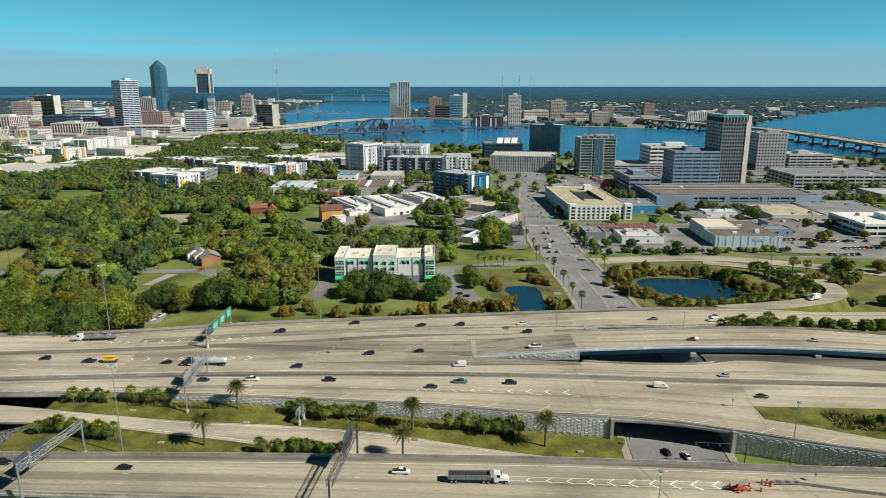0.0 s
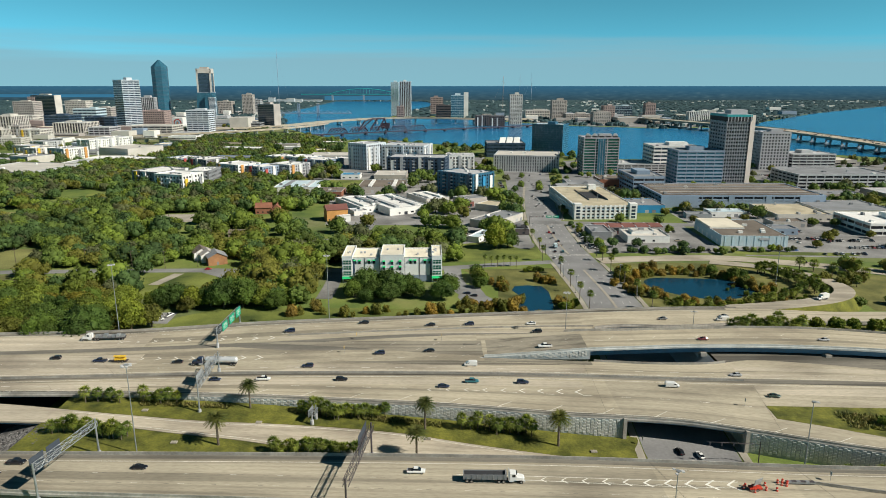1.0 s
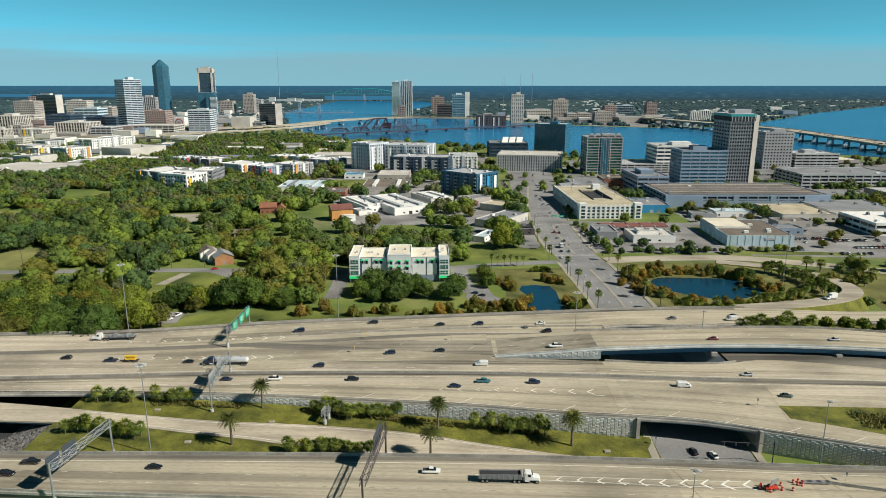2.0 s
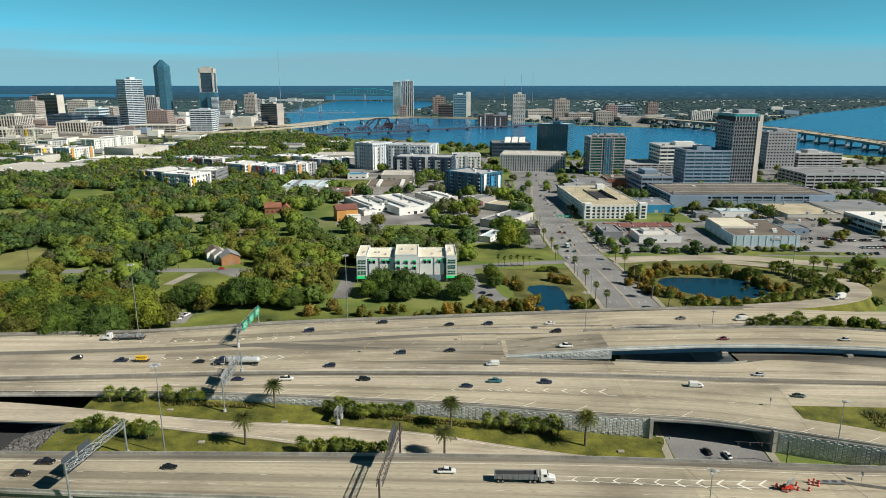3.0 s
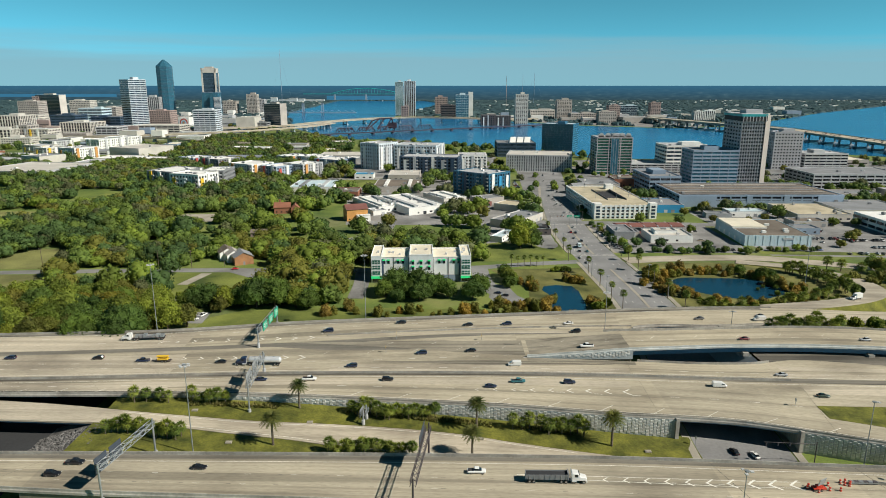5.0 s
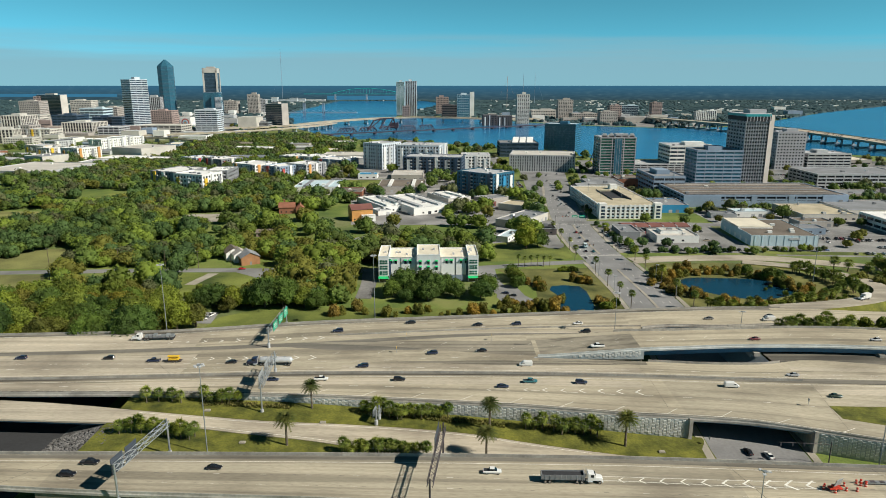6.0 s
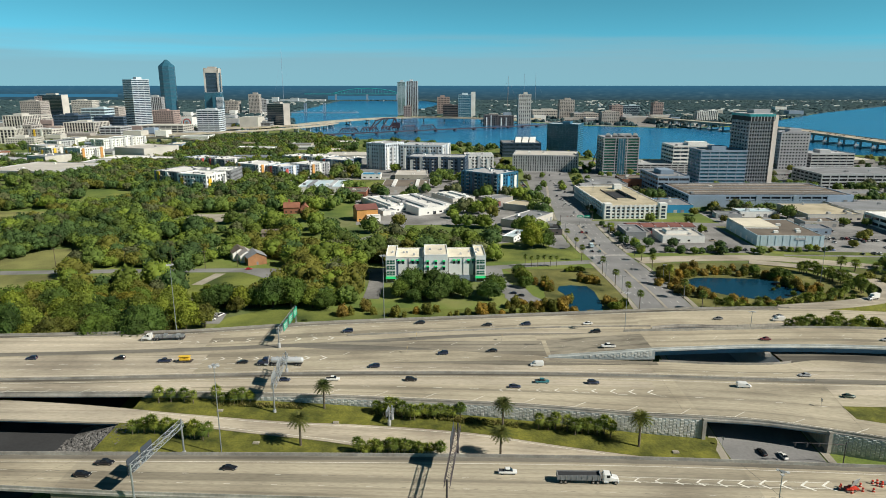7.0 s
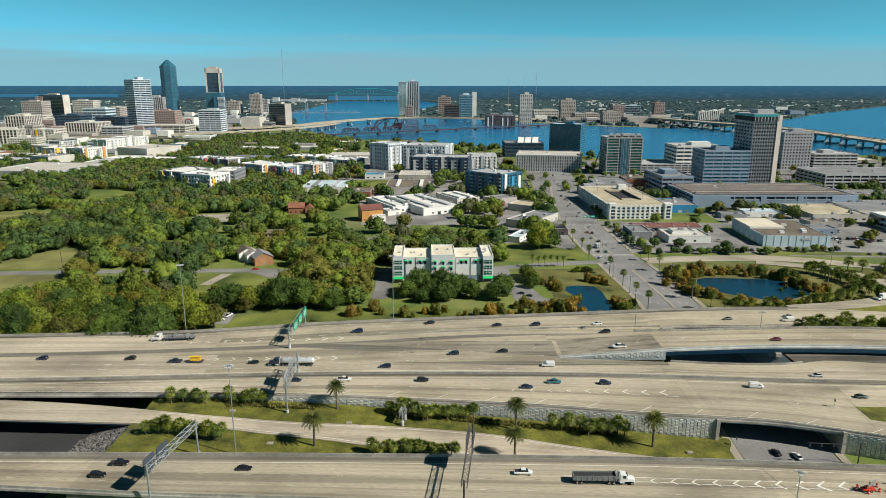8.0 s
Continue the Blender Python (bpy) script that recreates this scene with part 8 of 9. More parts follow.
def tractor(owner, colour, x0=0.0):
    """A long-nosed truck cab whose rear axle stands near x0 - 3.2."""
    cab = part("cab", hull([(x0 - 1.6, 1.0, 0.9, 2.9), (x0 - 1.4, 1.15, 0.9, 3.3), (x0 + 0.3, 1.15, 0.9, 3.2), (x0 + 0.75, 1.12, 0.9, 2.2), (x0 + 2.4, 0.95, 0.8, 1.95), (x0 + 2.7, 0.85, 0.7, 1.7)]), "paint", owner, colour + " truck cab")
    part("windscreen", Form().box(x0 + 0.3, x0 + 0.66, -0.95, 0.95, 2.2, 2.95), "car_glass", cab)
    for s in (-1, 1):
        part("side_window", Form().box(x0 - 0.7, x0 + 0.2, s * 1.16 - 0.03, s * 1.16 + 0.03, 2.1, 2.9), "car_glass", cab)
        part("exhaust", Form().bar((x0 - 1.75, s * 0.95, 0.9), (x0 - 1.75, s * 0.95, 3.7), 0.09), "tank", owner)
        part("fuel_tank", Form().bar((x0 - 1.5, s * 0.95, 0.75), (x0 - 0.1, s * 0.95, 0.75), 0.32, 10), "tank", owner)
    part("chassis", Form().box(x0 - 5.2, x0 + 2.5, -0.45, 0.45, 0.65, 0.95), "dark_steel", owner)
    part("bumper", Form().box(x0 + 2.55, x0 + 2.85, -1.05, 1.05, 0.4, 0.8), "tank", owner)
    for x in (x0 + 1.9, x0 - 3.1, x0 - 4.4):
        for s in (-1, 1):
            wheel(owner, x, s * 0.92, 0.5, 0.42)
    for p in [o for o in owner.children if o.name.startswith("cab")]:
        p.color = (*COLOURS[colour], 1)


def tank_truck(x, y, turn):
    t = thing("tanker_truck", "navy tractor pulling a polished silver tank trailer", "truck", "trucks", "", x, y, DECK + 0.02, turn)
    t.scale = (0.9, 0.9, 0.9)
    tractor(t, "navy", 6.2)
    ring = lambda x, r: [(x, r * math.cos(i * 6.283 / 16), 2.25 + r * math.sin(i * 6.283 / 16)) for i in range(16)]
    part("tank", Form().loft([ring(-9.4, 0.5), ring(-9.1, 1.05), ring(-8.6, 1.22), ring(3.0, 1.22), ring(3.5, 1.05), ring(3.8, 0.5)]), "tank", t, "polished silver tank", True)
    for k in range(5):
        part("tank_band", Form().loft([ring(-8 + k * 2.6, 1.24), ring(-7.85 + k * 2.6, 1.24)]), "pale", t)
    for k in range(3):
        part("hatch", Form().bar((-6.5 + k * 3.8, 0, 3.4), (-6.5 + k * 3.8, 0, 3.62), 0.4, 10), "steel", t)
    part("trailer_frame", Form().box(-9, 3, -0.5, 0.5, 0.75, 1.05), "dark_steel", t)
    for xx in (-6.9, -8.2):
        for s in (-1, 1):
            wheel(t, xx, s * 0.95, 0.5, 0.45)


def dump_truck(x, y, turn):
    t = thing("dump_truck", "white tractor pulling a long grey tipping trailer", "truck", "trucks", "", x, y, DECK + 0.02, turn)
    t.scale = (0.9, 0.9, 0.9)
    tractor(t, "white", 5.6)
    part("tipper_body", Form().loft([[(-8.6, -1.2, 1.2), (3.0, -1.2, 1.2), (3.3, -1.28, 2.9), (-9.0, -1.28, 2.7)], [(-8.6, -1.12, 1.2), (3.0, -1.12, 1.2), (3.3, -1.2, 2.9), (-9.0, -1.2, 2.7)]]).loft([[(-8.6, 1.2, 1.2), (3.0, 1.2, 1.2), (3.3, 1.28, 2.9), (-9.0, 1.28, 2.7)], [(-8.6, 1.12, 1.2), (3.0, 1.12, 1.2), (3.3, 1.2, 2.9), (-9.0, 1.2, 2.7)]]).box(-8.6, 3.0, -1.15, 1.15, 1.15, 1.25).box(2.9, 3.3, -1.28, 1.28, 1.2, 3.1).box(-9.0, -8.8, -1.28, 1.28, 1.2, 2.75), "grey", t, "grey steel tipper body")
    part("load_cover", Form().box(-8.7, 3.0, -1.12, 1.12, 2.4, 2.5), "dark", t, "dark mesh load cover")
    for k in range(8):
        for s in (-1, 1):
            part("side_rib", Form().box(-8 + k * 1.5, -7.88 + k * 1.5, s * 1.3 - 0.05, s * 1.3 + 0.05, 1.2, 2.75), "steel", t)
    for xx in (-6.6, -7.8):
        for s in (-1, 1):
            wheel(t, xx, s * 0.95, 0.5, 0.45)


def flatbed_truck(x, y, turn):
    t = thing("flatbed_truck", "white tractor with a loaded grey flatbed trailer", "truck", "trucks", "", x, y, DECK + 0.02, turn)
    t.scale = (0.9, 0.9, 0.9)
    tractor(t, "white", 6.6)
    part("flatbed", Form().box(-9.2, 4.0, -1.25, 1.25, 1.1, 1.35), "dark_steel", t)
    r = random.Random(4)
    for k in range(7):
        a = -8.8 + k * 1.8
        part("load", Form().box(a, a + 1.5, -1.1, 1.1, 1.35, 1.35 + r.uniform(0.7, 1.5)), r.choice(("steel", "sign_back", "grey")), t, "stacked grey steel load")
    for xx in (-6.9, -8.2):
        for s in (-1, 1):
            wheel(t, xx, s * 0.95, 0.5, 0.45)


def box_truck(x, y, z, turn, colour, label, material):
    t = thing("box_truck", label, "truck", "trucks", "", x, y, z, turn)
    t.scale = (0.9, 0.9, 0.9)
    part("cargo_box", Form().box(-3.6, 1.2, -1.15, 1.15, 0.95, 3.3), material, t)
    cab = part("cab", hull([(1.25, 0.98, 0.6, 2.2), (1.5, 1.02, 0.5, 2.35), (2.2, 1.02, 0.5, 2.2), (2.6, 1.0, 0.5, 1.5), (3.5, 0.9, 0.5, 1.25), (3.7, 0.8, 0.55, 1.05)]), "paint", t)
    cab.color = (*colour, 1)
    part("windscreen", Form().box(2.2, 2.5, -0.85, 0.85, 1.5, 2.1), "car_glass", t)
    part("chassis", Form().box(-3.5, 3.2, -0.5, 0.5, 0.5, 0.95), "dark_steel", t)
    for xx in (2.6, -2.3):
        for s in (-1, 1):
            wheel(t, xx, s * 0.9, 0.42, 0.3)
    return t


def machine_trailer(x, y, turn):
    t = thing("equipment_trailer", "low trailer carrying a yellow lifting machine", "trailer", "", "", x, y, DECK + 0.02, turn)
    t.scale = (0.9, 0.9, 0.9)
    part("bed", Form().box(-3.2, 3.0, -1.1, 1.1, 0.55, 0.72).box(3.0, 4.4, -0.1, 0.1, 0.5, 0.6), "dark_steel", t)
    f = Form().box(-2.2, 2.0, -0.9, 0.9, 1.0, 1.5)
    for s in (-1, 1):
        f.bar((-2.4, s * 0.5, 1.5), (2.2, s * 0.5, 2.4), 0.14).bar((2.2, s * 0.5, 1.5), (-2.2, s * 0.5, 2.4), 0.14)
    f.box(-2.4, 2.4, -0.8, 0.8, 2.4, 2.55)
    part("machine", f, "yellow", t, "yellow scissor lift machine")
    for xx in (-1.4, 0.0):
        for s in (-1, 1):
            wheel(t, xx, s * 1.0, 0.36, 0.26)


tank_truck(-86.5, 222.0, W)
dump_truck(9.8, 149.4, -2)
flatbed_truck(-138.8, 246.2, W + 5)
machine_trailer(-122.2, 224.7, W + 2)
box_truck(178, 299.2, 5.85, 203, (0.7, 0.7, 0.68), "white box truck on the loop ramp", "white")
box_truck(71.6, 427, 0.05, 90, (0.05, 0.3, 0.32), "teal box truck waiting on the avenue", "paleblue")
# ---- road markings ----
CHEVRON = Form().add([(-1.5, 0, 0), (0.6, 1.75, 0), (1.2, 1.75, 0), (-0.8, 0, 0), (1.2, -1.75, 0), (0.6, -1.75, 0)], [(0, 3, 2, 1), (0, 5, 4, 3)]).mesh("chevron", MAT["line"])
HATCH = Form().add([(-2.0, -2.0, 0), (-1.75, -2.0, 0), (2.25, 2.0, 0), (2.0, 2.0, 0)], [(0, 1, 2, 3)]).mesh("hatch_stripe", MAT["line"])
DASH = Form().add([(-1.5, -0.08, 0), (1.5, -0.08, 0), (1.5, 0.08, 0), (-1.5, 0.08, 0)], [(0, 1, 2, 3)]).mesh("dash", MAT["line"])
DASH_DARK = Form().add([(-1.5, -0.09, 0), (1.5, -0.09, 0), (1.5, 0.09, 0), (-1.5, 0.09, 0)], [(0, 1, 2, 3)]).mesh("dash", MAT["line_dark"])


def marks(name, label, mesh, line, x0, x1, step, z=level, turn=0.0, lift=0.035, grow=None):
    owner = thing(name, label, "road marking", "", "structure")
    x, i = x0, 0
    while x <= x1:
        s = grow(i) if grow else 1.0
        slope = math.degrees(math.atan2(line(x + 2) - line(x - 2), 4))
        p = new(mesh.name.split(".")[0], mesh)
        p.parent, p.matrix_local = owner, pose(x, line(x), z(x) + lift, 0, 0, turn + slope) @ Matrix.Scale(s, 4)
        x += step
        i += 1


def between(a, b, s):
    return lambda x: a(x) + (b(x) - a(x)) * s


e_gore = curve((0, 151), (10, 150.6), (70, 147.6), (90, 147))
marks("chevrons_front", "white painted chevrons in the gore", CHEVRON, e_gore, 12, 72, 5.3, grow=lambda i: 0.45 + 0.075 * min(i, 10))
d_gore = curve((-20, 201.8), (10, 201.5), (50, 199.5))
marks("chevrons_south", "white painted chevrons between lanes", CHEVRON, d_gore, -8, 44, 6.2, grow=lambda i: 0.5 + 0.07 * i)
marks("chevrons_north", "white painted chevrons between lanes", CHEVRON, curve((-150, 241.5), (-70, 248.5)), -131, -72, 6.5, turn=180, grow=lambda i: 0.6 + 0.05 * i)
marks("chevrons_middle", "white painted chevrons between lanes", CHEVRON, curve((-150, 226.3), (-60, 228.8)), -128, -68, 6.2, turn=180, grow=lambda i: 0.6 + 0.06 * i)
marks("hatching_south", "white diagonal shoulder stripes", HATCH, lambda x: d_near(x) + 4.6, -64, 128, 16.0, grow=lambda i: 1.0)
marks("hatching_flyover", "white diagonal shoulder stripes", HATCH, lambda x: (b_far(x) if x > 12 else 250) - 7.5, -40, 170, 17.0, z=lambda x: b_z(x) if x > 10 else DECK, grow=lambda i: 0.62)
marks("hatching_middle", "white diagonal shoulder stripes", HATCH, curve((-70, 232), (0, 238), (12, 239)), -64, 10, 17.0, grow=lambda i: 0.62)
marks("hatching_bridge", "white diagonal shoulder stripes", HATCH, curve((-190, 200.5), (-100, 201)), -186, -118, 13.0, grow=lambda i: 0.9)
for s, x0, x1 in ((0.3, -168, 100), (0.53, -168, 100)):
    ln = between(e_near, e_far, s)
    marks("lane_dashes_front", "worn white lane dashes", DASH, ln, x0, x1, 12.2, grow=lambda i: 0.55)
    marks("lane_dashes_front", "black lane dashes", DASH_DARK, lambda x, ln=ln: ln(x), x0 + 2.4, x1, 6.1, grow=lambda i: 0.42)
for ln, x0, x1 in ((between(d_near, cd_mid, 0.5), -200, 150), (between(a_near, a_far, 0.45), -190, 40), (between(a_near, a_far, 0.72), -190, 40), (curve((-200, 217.5), (0, 219), (150, 211)), -190, 150), (curve((-200, 222), (-60, 225), (8, 231)), -190, 6)):
    marks("lane_dashes", "white lane dashes", DASH, ln, x0, x1, 12.2)
marks("lane_dashes_flyover", "white lane dashes", DASH, between(b_near, b_far, 0.45), 20, 200, 12.2, z=b_z)
for nm, ln, x0, x1, zz in (("edge_line", lambda x: d_near(x) + 2.6, -200, 120, level), ("edge_line", lambda x: e_far(x) - 3.2, -200, 200, level), ("edge_line", lambda x: a_far(x) - 2.6, -200, 120, level), ("edge_line", lambda x: cd_mid(x) + 2.8, -200, 180, level), ("edge_line", lambda x: cd_mid(x) - 2.7, -200, 180, level), ("edge_line", lambda x: b_near(x) + 1.6, 14, 250, b_z), ("edge_line", lambda x: e_gore(x) + 1.3, 0, 72, level), ("edge_line", lambda x: e_gore(x) - 1.3 * min(1, (x + 5) / 60), 10, 72, level), ("edge_line", lambda x: f_near(x) + 1.2, -120, 30, f_z), ("edge_line", lambda x: f_far(x) - 1.2, -120, 20, f_z)):
    lane_strip(nm, "white painted edge line", ln, 0, 0.17, zz, x0, x1, "line", 0.03)
for off in (-9.2, -5.6, 5.2, 8.8):
    owner = thing("avenue_dashes", "white lane dashes on the avenue", "road marking", "", "structure")
    y = 300.0
    while y < 640:
        p = new("dash", DASH)
        p.parent, p.matrix_local = owner, pose(street_mid(y) + off, y, 0.06, 0, 0, 90)
        y += 12
for y in (405, 500):
    f = Form()
    for k in (0, 3.2):
        f.add([(street_mid(y) - 13, y + k, 0.065), (street_mid(y) + 13, y + k, 0.065), (street_mid(y) + 13, y + k + 0.35, 0.065), (street_mid(y) - 13, y + k + 0.35, 0.065)], [(0, 1, 2, 3)])
    structure("crosswalk", f, "line", "pair of white crossing lines", "road marking")


# ---- gantries, lamp poles, works ----
def gantry(label, x0, y0, x1, y1, foot0, foot1, top, signs, material="steel"):
    """A box truss on two posts across a road; signs: (place 0..1, width, height, face, material)."""
    g = thing("sign_gantry", label, "sign gantry", "sign gantries")
    a, b = Vector((x0, y0, 0)), Vector((x1, y1, 0))
    d = (b - a)
    length = d.length
    d.normalize()
    n = Vector((-d.y, d.x, 0))
    for p, foot in ((a, foot0), (b, foot1)):
        part("post", Form().bar(p + Vector((0, 0, foot)), p + Vector((0, 0, top + 0.6)), 0.28, 10, 0.24), material, g)
        part("pedestal", Form().bar(p + Vector((0, 0, foot - 0.6)), p + Vector((0, 0, foot + 1.9)), 0.55, 12), "pale", g, "round concrete pedestal")
    half, deep = 0.7, 1.5
    for sx in (-1, 1):
        for sz in (0, 1):
            o = n * (sx * half) + Vector((0, 0, top - deep * sz))
            part("chord", Form().bar(a + o, b + o, 0.1), material, g)
    k = max(4, round(length / 1.6))
    f_side = [Form(), Form()]
    flat = Form()
    for i in range(k):
        p, q = a + d * (length * i / k), a + d * (length * (i + 1) / k)
        for j, sx in enumerate((-1, 1)):
            o = n * (sx * half)
            lo, hi = Vector((0, 0, top - deep)), Vector((0, 0, top))
            f_side[j].bar(p + o + (lo if i % 2 else hi), q + o + (hi if i % 2 else lo), 0.06, 5).bar(p + o + lo, p + o + hi, 0.05, 5)
        for z in (top - deep, top):
            s = 1 if i % 2 else -1
            flat.bar(p + n * half * s + Vector((0, 0, z)), q - n * half * s + Vector((0, 0, z)), 0.05, 5)
    part("lattice", f_side[0], material, g)
    part("lattice", f_side[1], material, g)
    part("bracing", flat, material, g)
    for place, w, h, face, mat_name in signs:
        c = a + d * (length * place) + n * (face * 1.0)
        ang = math.degrees(math.atan2(d.y, d.x))
        m = pose(c.x, c.y, top - 0.75, 0, 0, ang)
        s = part("sign_panel", Form().box(-w / 2, w / 2, -0.06, 0.06, -h / 2, h / 2, m), mat_name, g, "green road sign" if mat_name == "sign_green" else "plain metal back of a road sign")
        front = 0.08 if face > 0 else -0.08
        if mat_name == "sign_green":
            for r in range(3):
                bw = w * (0.62, 0.74, 0.4)[r]
                part("text_bar", Form().box(-bw / 2, bw / 2, front - 0.01, front + 0.01, h * (0.22 - 0.24 * r) - 0.13, h * (0.22 - 0.24 * r) + 0.13, m), "line", s)


gantry("grey truss gantry carrying green road signs", -90.8, 238.2, -90, 264.4, DECK, 5.5, 14.0, [(0.25, 5.6, 3.3, -1, "sign_green"), (0.55, 5.6, 3.4, -1, "sign_green"), (0.84, 5.6, 3.6, -1, "sign_green")])
gantry("grey truss gantry with sign backs over the lanes", -80.7, 190.0, -82.4, 214.6, 3.6, DECK, 14.2, [(0.25, 7.0, 4.6, 1, "sign_back"), (0.62, 6.0, 4.2, 1, "sign_back")])
gantry("large grey truss gantry over the front lanes", -99.6, 164.6, -103.3, 142.4, 4.2, 4.5, 15.4, [(0.64, 4.6, 4.4, -1, "sign_shaded"), (0.89, 4.6, 4.4, -1, "sign_shaded")])
gantry("slim dark truss gantry over the front lanes", -23.3, 163.8, -26.5, 137.2, 4.0, 4.5, 14.6, [(0.22, 9.0, 5.4, -1, "sign_shaded")], "dark_steel")
gantry("short truss sign frame beside the slip road", -43.4, 188.0, -44.0, 184.6, 3.2, 2.8, 7.4, [(0.5, 3.8, 2.4, -1, "sign_back")])


def lamp_pole(label, x, y, z, height, heads=6, name="high_mast_lamp"):
    p = thing(name, label, "street lamp", "lamp poles", "", x, y, z)
    part("pole", Form().bar((0, 0, -0.4), (0, 0, height), 0.2 if height > 20 else 0.14, 8, 0.09), "steel", p)
    part("base", Form().bar((0, 0, -0.5), (0, 0, 0.5), 0.5, 10), "barrier", p)
    part("ring", Form().bar((0, 0, height - 0.1), (0, 0, height + 0.15), 0.55, 10), "steel", p)
    for i in range(heads):
        a = i * 6.283 / heads
        part("lamp_head", Form().bar((0, 0, height), (1.1 * math.cos(a), 1.1 * math.sin(a), height), 0.05, 5).box(1.15 * math.cos(a) - 0.35, 1.15 * math.cos(a) + 0.35, 1.15 * math.sin(a) - 0.35, 1.15 * math.sin(a) + 0.35, height - 0.22, height), "pale", p)


lamp_pole("tall grey high mast lamp beside the trees", -137.5, 255.8, 6.0, 29)
lamp_pole("tall grey high mast lamp between the roads", -89.4, 165.2, 4.6, 27)
lamp_pole("slim grey lamp pole at the wall", 94.3, 158.3, 0.2, 24, 1)
lamp_pole("tall grey high mast lamp by the carriageway", 46.4, 251.6, 6.5, 18)
lamp_pole("tall grey high mast lamp near the hotel", -53.0, 270.6, 6.0, 29)
lamp_pole("tall grey high mast lamp beside the pond", 177.5, 342.3, 0.3, 27)
lamp_pole("slim lamp pole on the verge", 101.1, 259, 5.9, 8, 2, "street_lamp")
lamp_pole("lamp pole with camera head beside the front lanes", 51.0, 135.2, 6.0, 12.5, 3, "street_lamp")
for y in (320, 350, 420, 455, 540, 580):
    lamp_pole("slim street lamp beside the avenue", street_mid(y) + 14.5, y, 0.1, 9, 1, "street_lamp")
    lamp_pole("slim street lamp beside the avenue", street_mid(y) - 15.2, y + 8, 0.1, 9, 1, "street_lamp")
for x in (-260, -218, -188, -150, -168):
    p = thing("utility_pole", "brown wooden utility pole with crossarm", "utility pole", "utility poles", "", x, 375 + (x % 7), 0)
    part("pole", Form().bar((0, 0, -0.3), (0, 0, 11), 0.17, 7, 0.11), "bark", p)
    part("crossarm", Form().box(-1.2, 1.2, -0.07, 0.07, 10.2, 10.4), "bark", p)
    for sx in (-1, 0, 1):
        part("insulator", Form().bar((sx * 1.05, 0, 10.4), (sx * 1.05, 0, 10.65), 0.06), "pale", p)


def signal_mast(x, y, turn, reach):
    p = thing("traffic_signal", "dark traffic signal mast with hanging lights", "traffic light", "traffic signals", "", x, y, 0.1, turn)
    part("mast", Form().bar((0, 0, -0.2), (0, 0, 7.2), 0.17, 8, 0.13), "dark_steel", p)
    part("arm", Form().bar((0, 0, 6.4), (reach, 0, 6.9), 0.1, 7, 0.06), "dark_steel", p)
    for i in range(3):
        px = reach * (0.5 + 0.22 * i)
        h = part("signal_head", Form().box(px - 0.2, px + 0.2, -0.16, 0.16, 5.7, 6.75), "dark", p)
        for k, m in enumerate(("taillight", "orange", "awning")):
            part("lens", Form().bar((px, -0.17, 6.52 - 0.32 * k), (px, -0.22, 6.52 - 0.32 * k), 0.11, 8), m, h)


signal_mast(86.5, 167.3, 178, 15)
signal_mast(62, 407, 0, 11)
signal_mast(94, 404, 180, 11)
signal_mast(64, 502, 0, 11)
signal_mast(93, 520, 180, 11)
for x, y in ((78.5, 499), (84, 499)):
    p = thing("street_sign", "green overhead street sign on a span wire", "road sign", "", "", x, y, 0)
    part("panel", Form().box(-2.2, 2.2, -0.05, 0.05, 6.2, 7.8), "sign_green", p)
    part("text_bar", Form().box(-1.5, 1.5, -0.09, -0.05, 6.85, 7.15), "line", p)
    part("post", Form().bar((0, 0.1, 0), (0, 0.1, 7.9), 0.08), "steel", p)

# road works on the front carriageway
board = thing("arrow_board", "tilted arrow board on an orange work trailer", "road works", "", "", 75.0, 145.8, DECK)
part("panel", Form().box(-0.08, 0.08, -1.3, 1.3, 1.7, 3.6, pose(0, 0, 0, 0, 14, -62)), "sign_back", board, "grey display panel")
part("mast", Form().bar((0, 0, 0.6), (0, 0, 2.6), 0.09), "orange", board)
part("trailer", Form().box(-1.6, 1.6, -0.7, 0.7, 0.45, 0.8).box(-0.8, 0.6, -0.5, 0.5, 0.8, 1.3), "red", board)
for s in (-1, 1):
    wheel(board, 0.3, s * 0.85, 0.32, 0.2)
    part("jack", Form().bar((s * 1.5, 0.6, 0.1), (s * 1.5, 0.6, 0.8), 0.05).bar((s * 1.5, -0.6, 0.1), (s * 1.5, -0.6, 0.8), 0.05), "steel", board)
cone_mesh = Form().loft([[(r * math.cos(i * 0.6283), r * math.sin(i * 0.6283), z) for i in range(10)] for r, z in ((0.32, 0.0), (0.32, 0.25), (0.27, 0.3), (0.25, 1.0), (0.1, 1.08))]).mesh("barrel", MAT["red"])
band_mesh = Form().loft([[(r * math.cos(i * 0.6283), r * math.sin(i * 0.6283), z) for i in range(10)] for r, z in ((0.285, 0.45), (0.28, 0.6))]).mesh("band", MAT["line"])
for x, y in ((72.3, 146.2), (73.0, 147.0), (77.6, 145.4), (78.2, 147.4), (80.2, 145.2), (82.0, 148.6), (82.6, 147.6), (83.4, 148.9), (84.2, 148.0), (83.6, 147.2), (74.4, 144.6)):
    b = thing("traffic_barrel", "red and white striped traffic barrel", "traffic barrel", "traffic barrels", "", x, y, DECK + 0.01)
    o = new("drum", cone_mesh)
    o.parent = b
    o2 = new("band", band_mesh)
    o2.parent = b
c = thing("crash_cushion", "long dark crash cushion before the gore barrier", "crash barrier", "", "", 87.6, 148.2, DECK, -2)
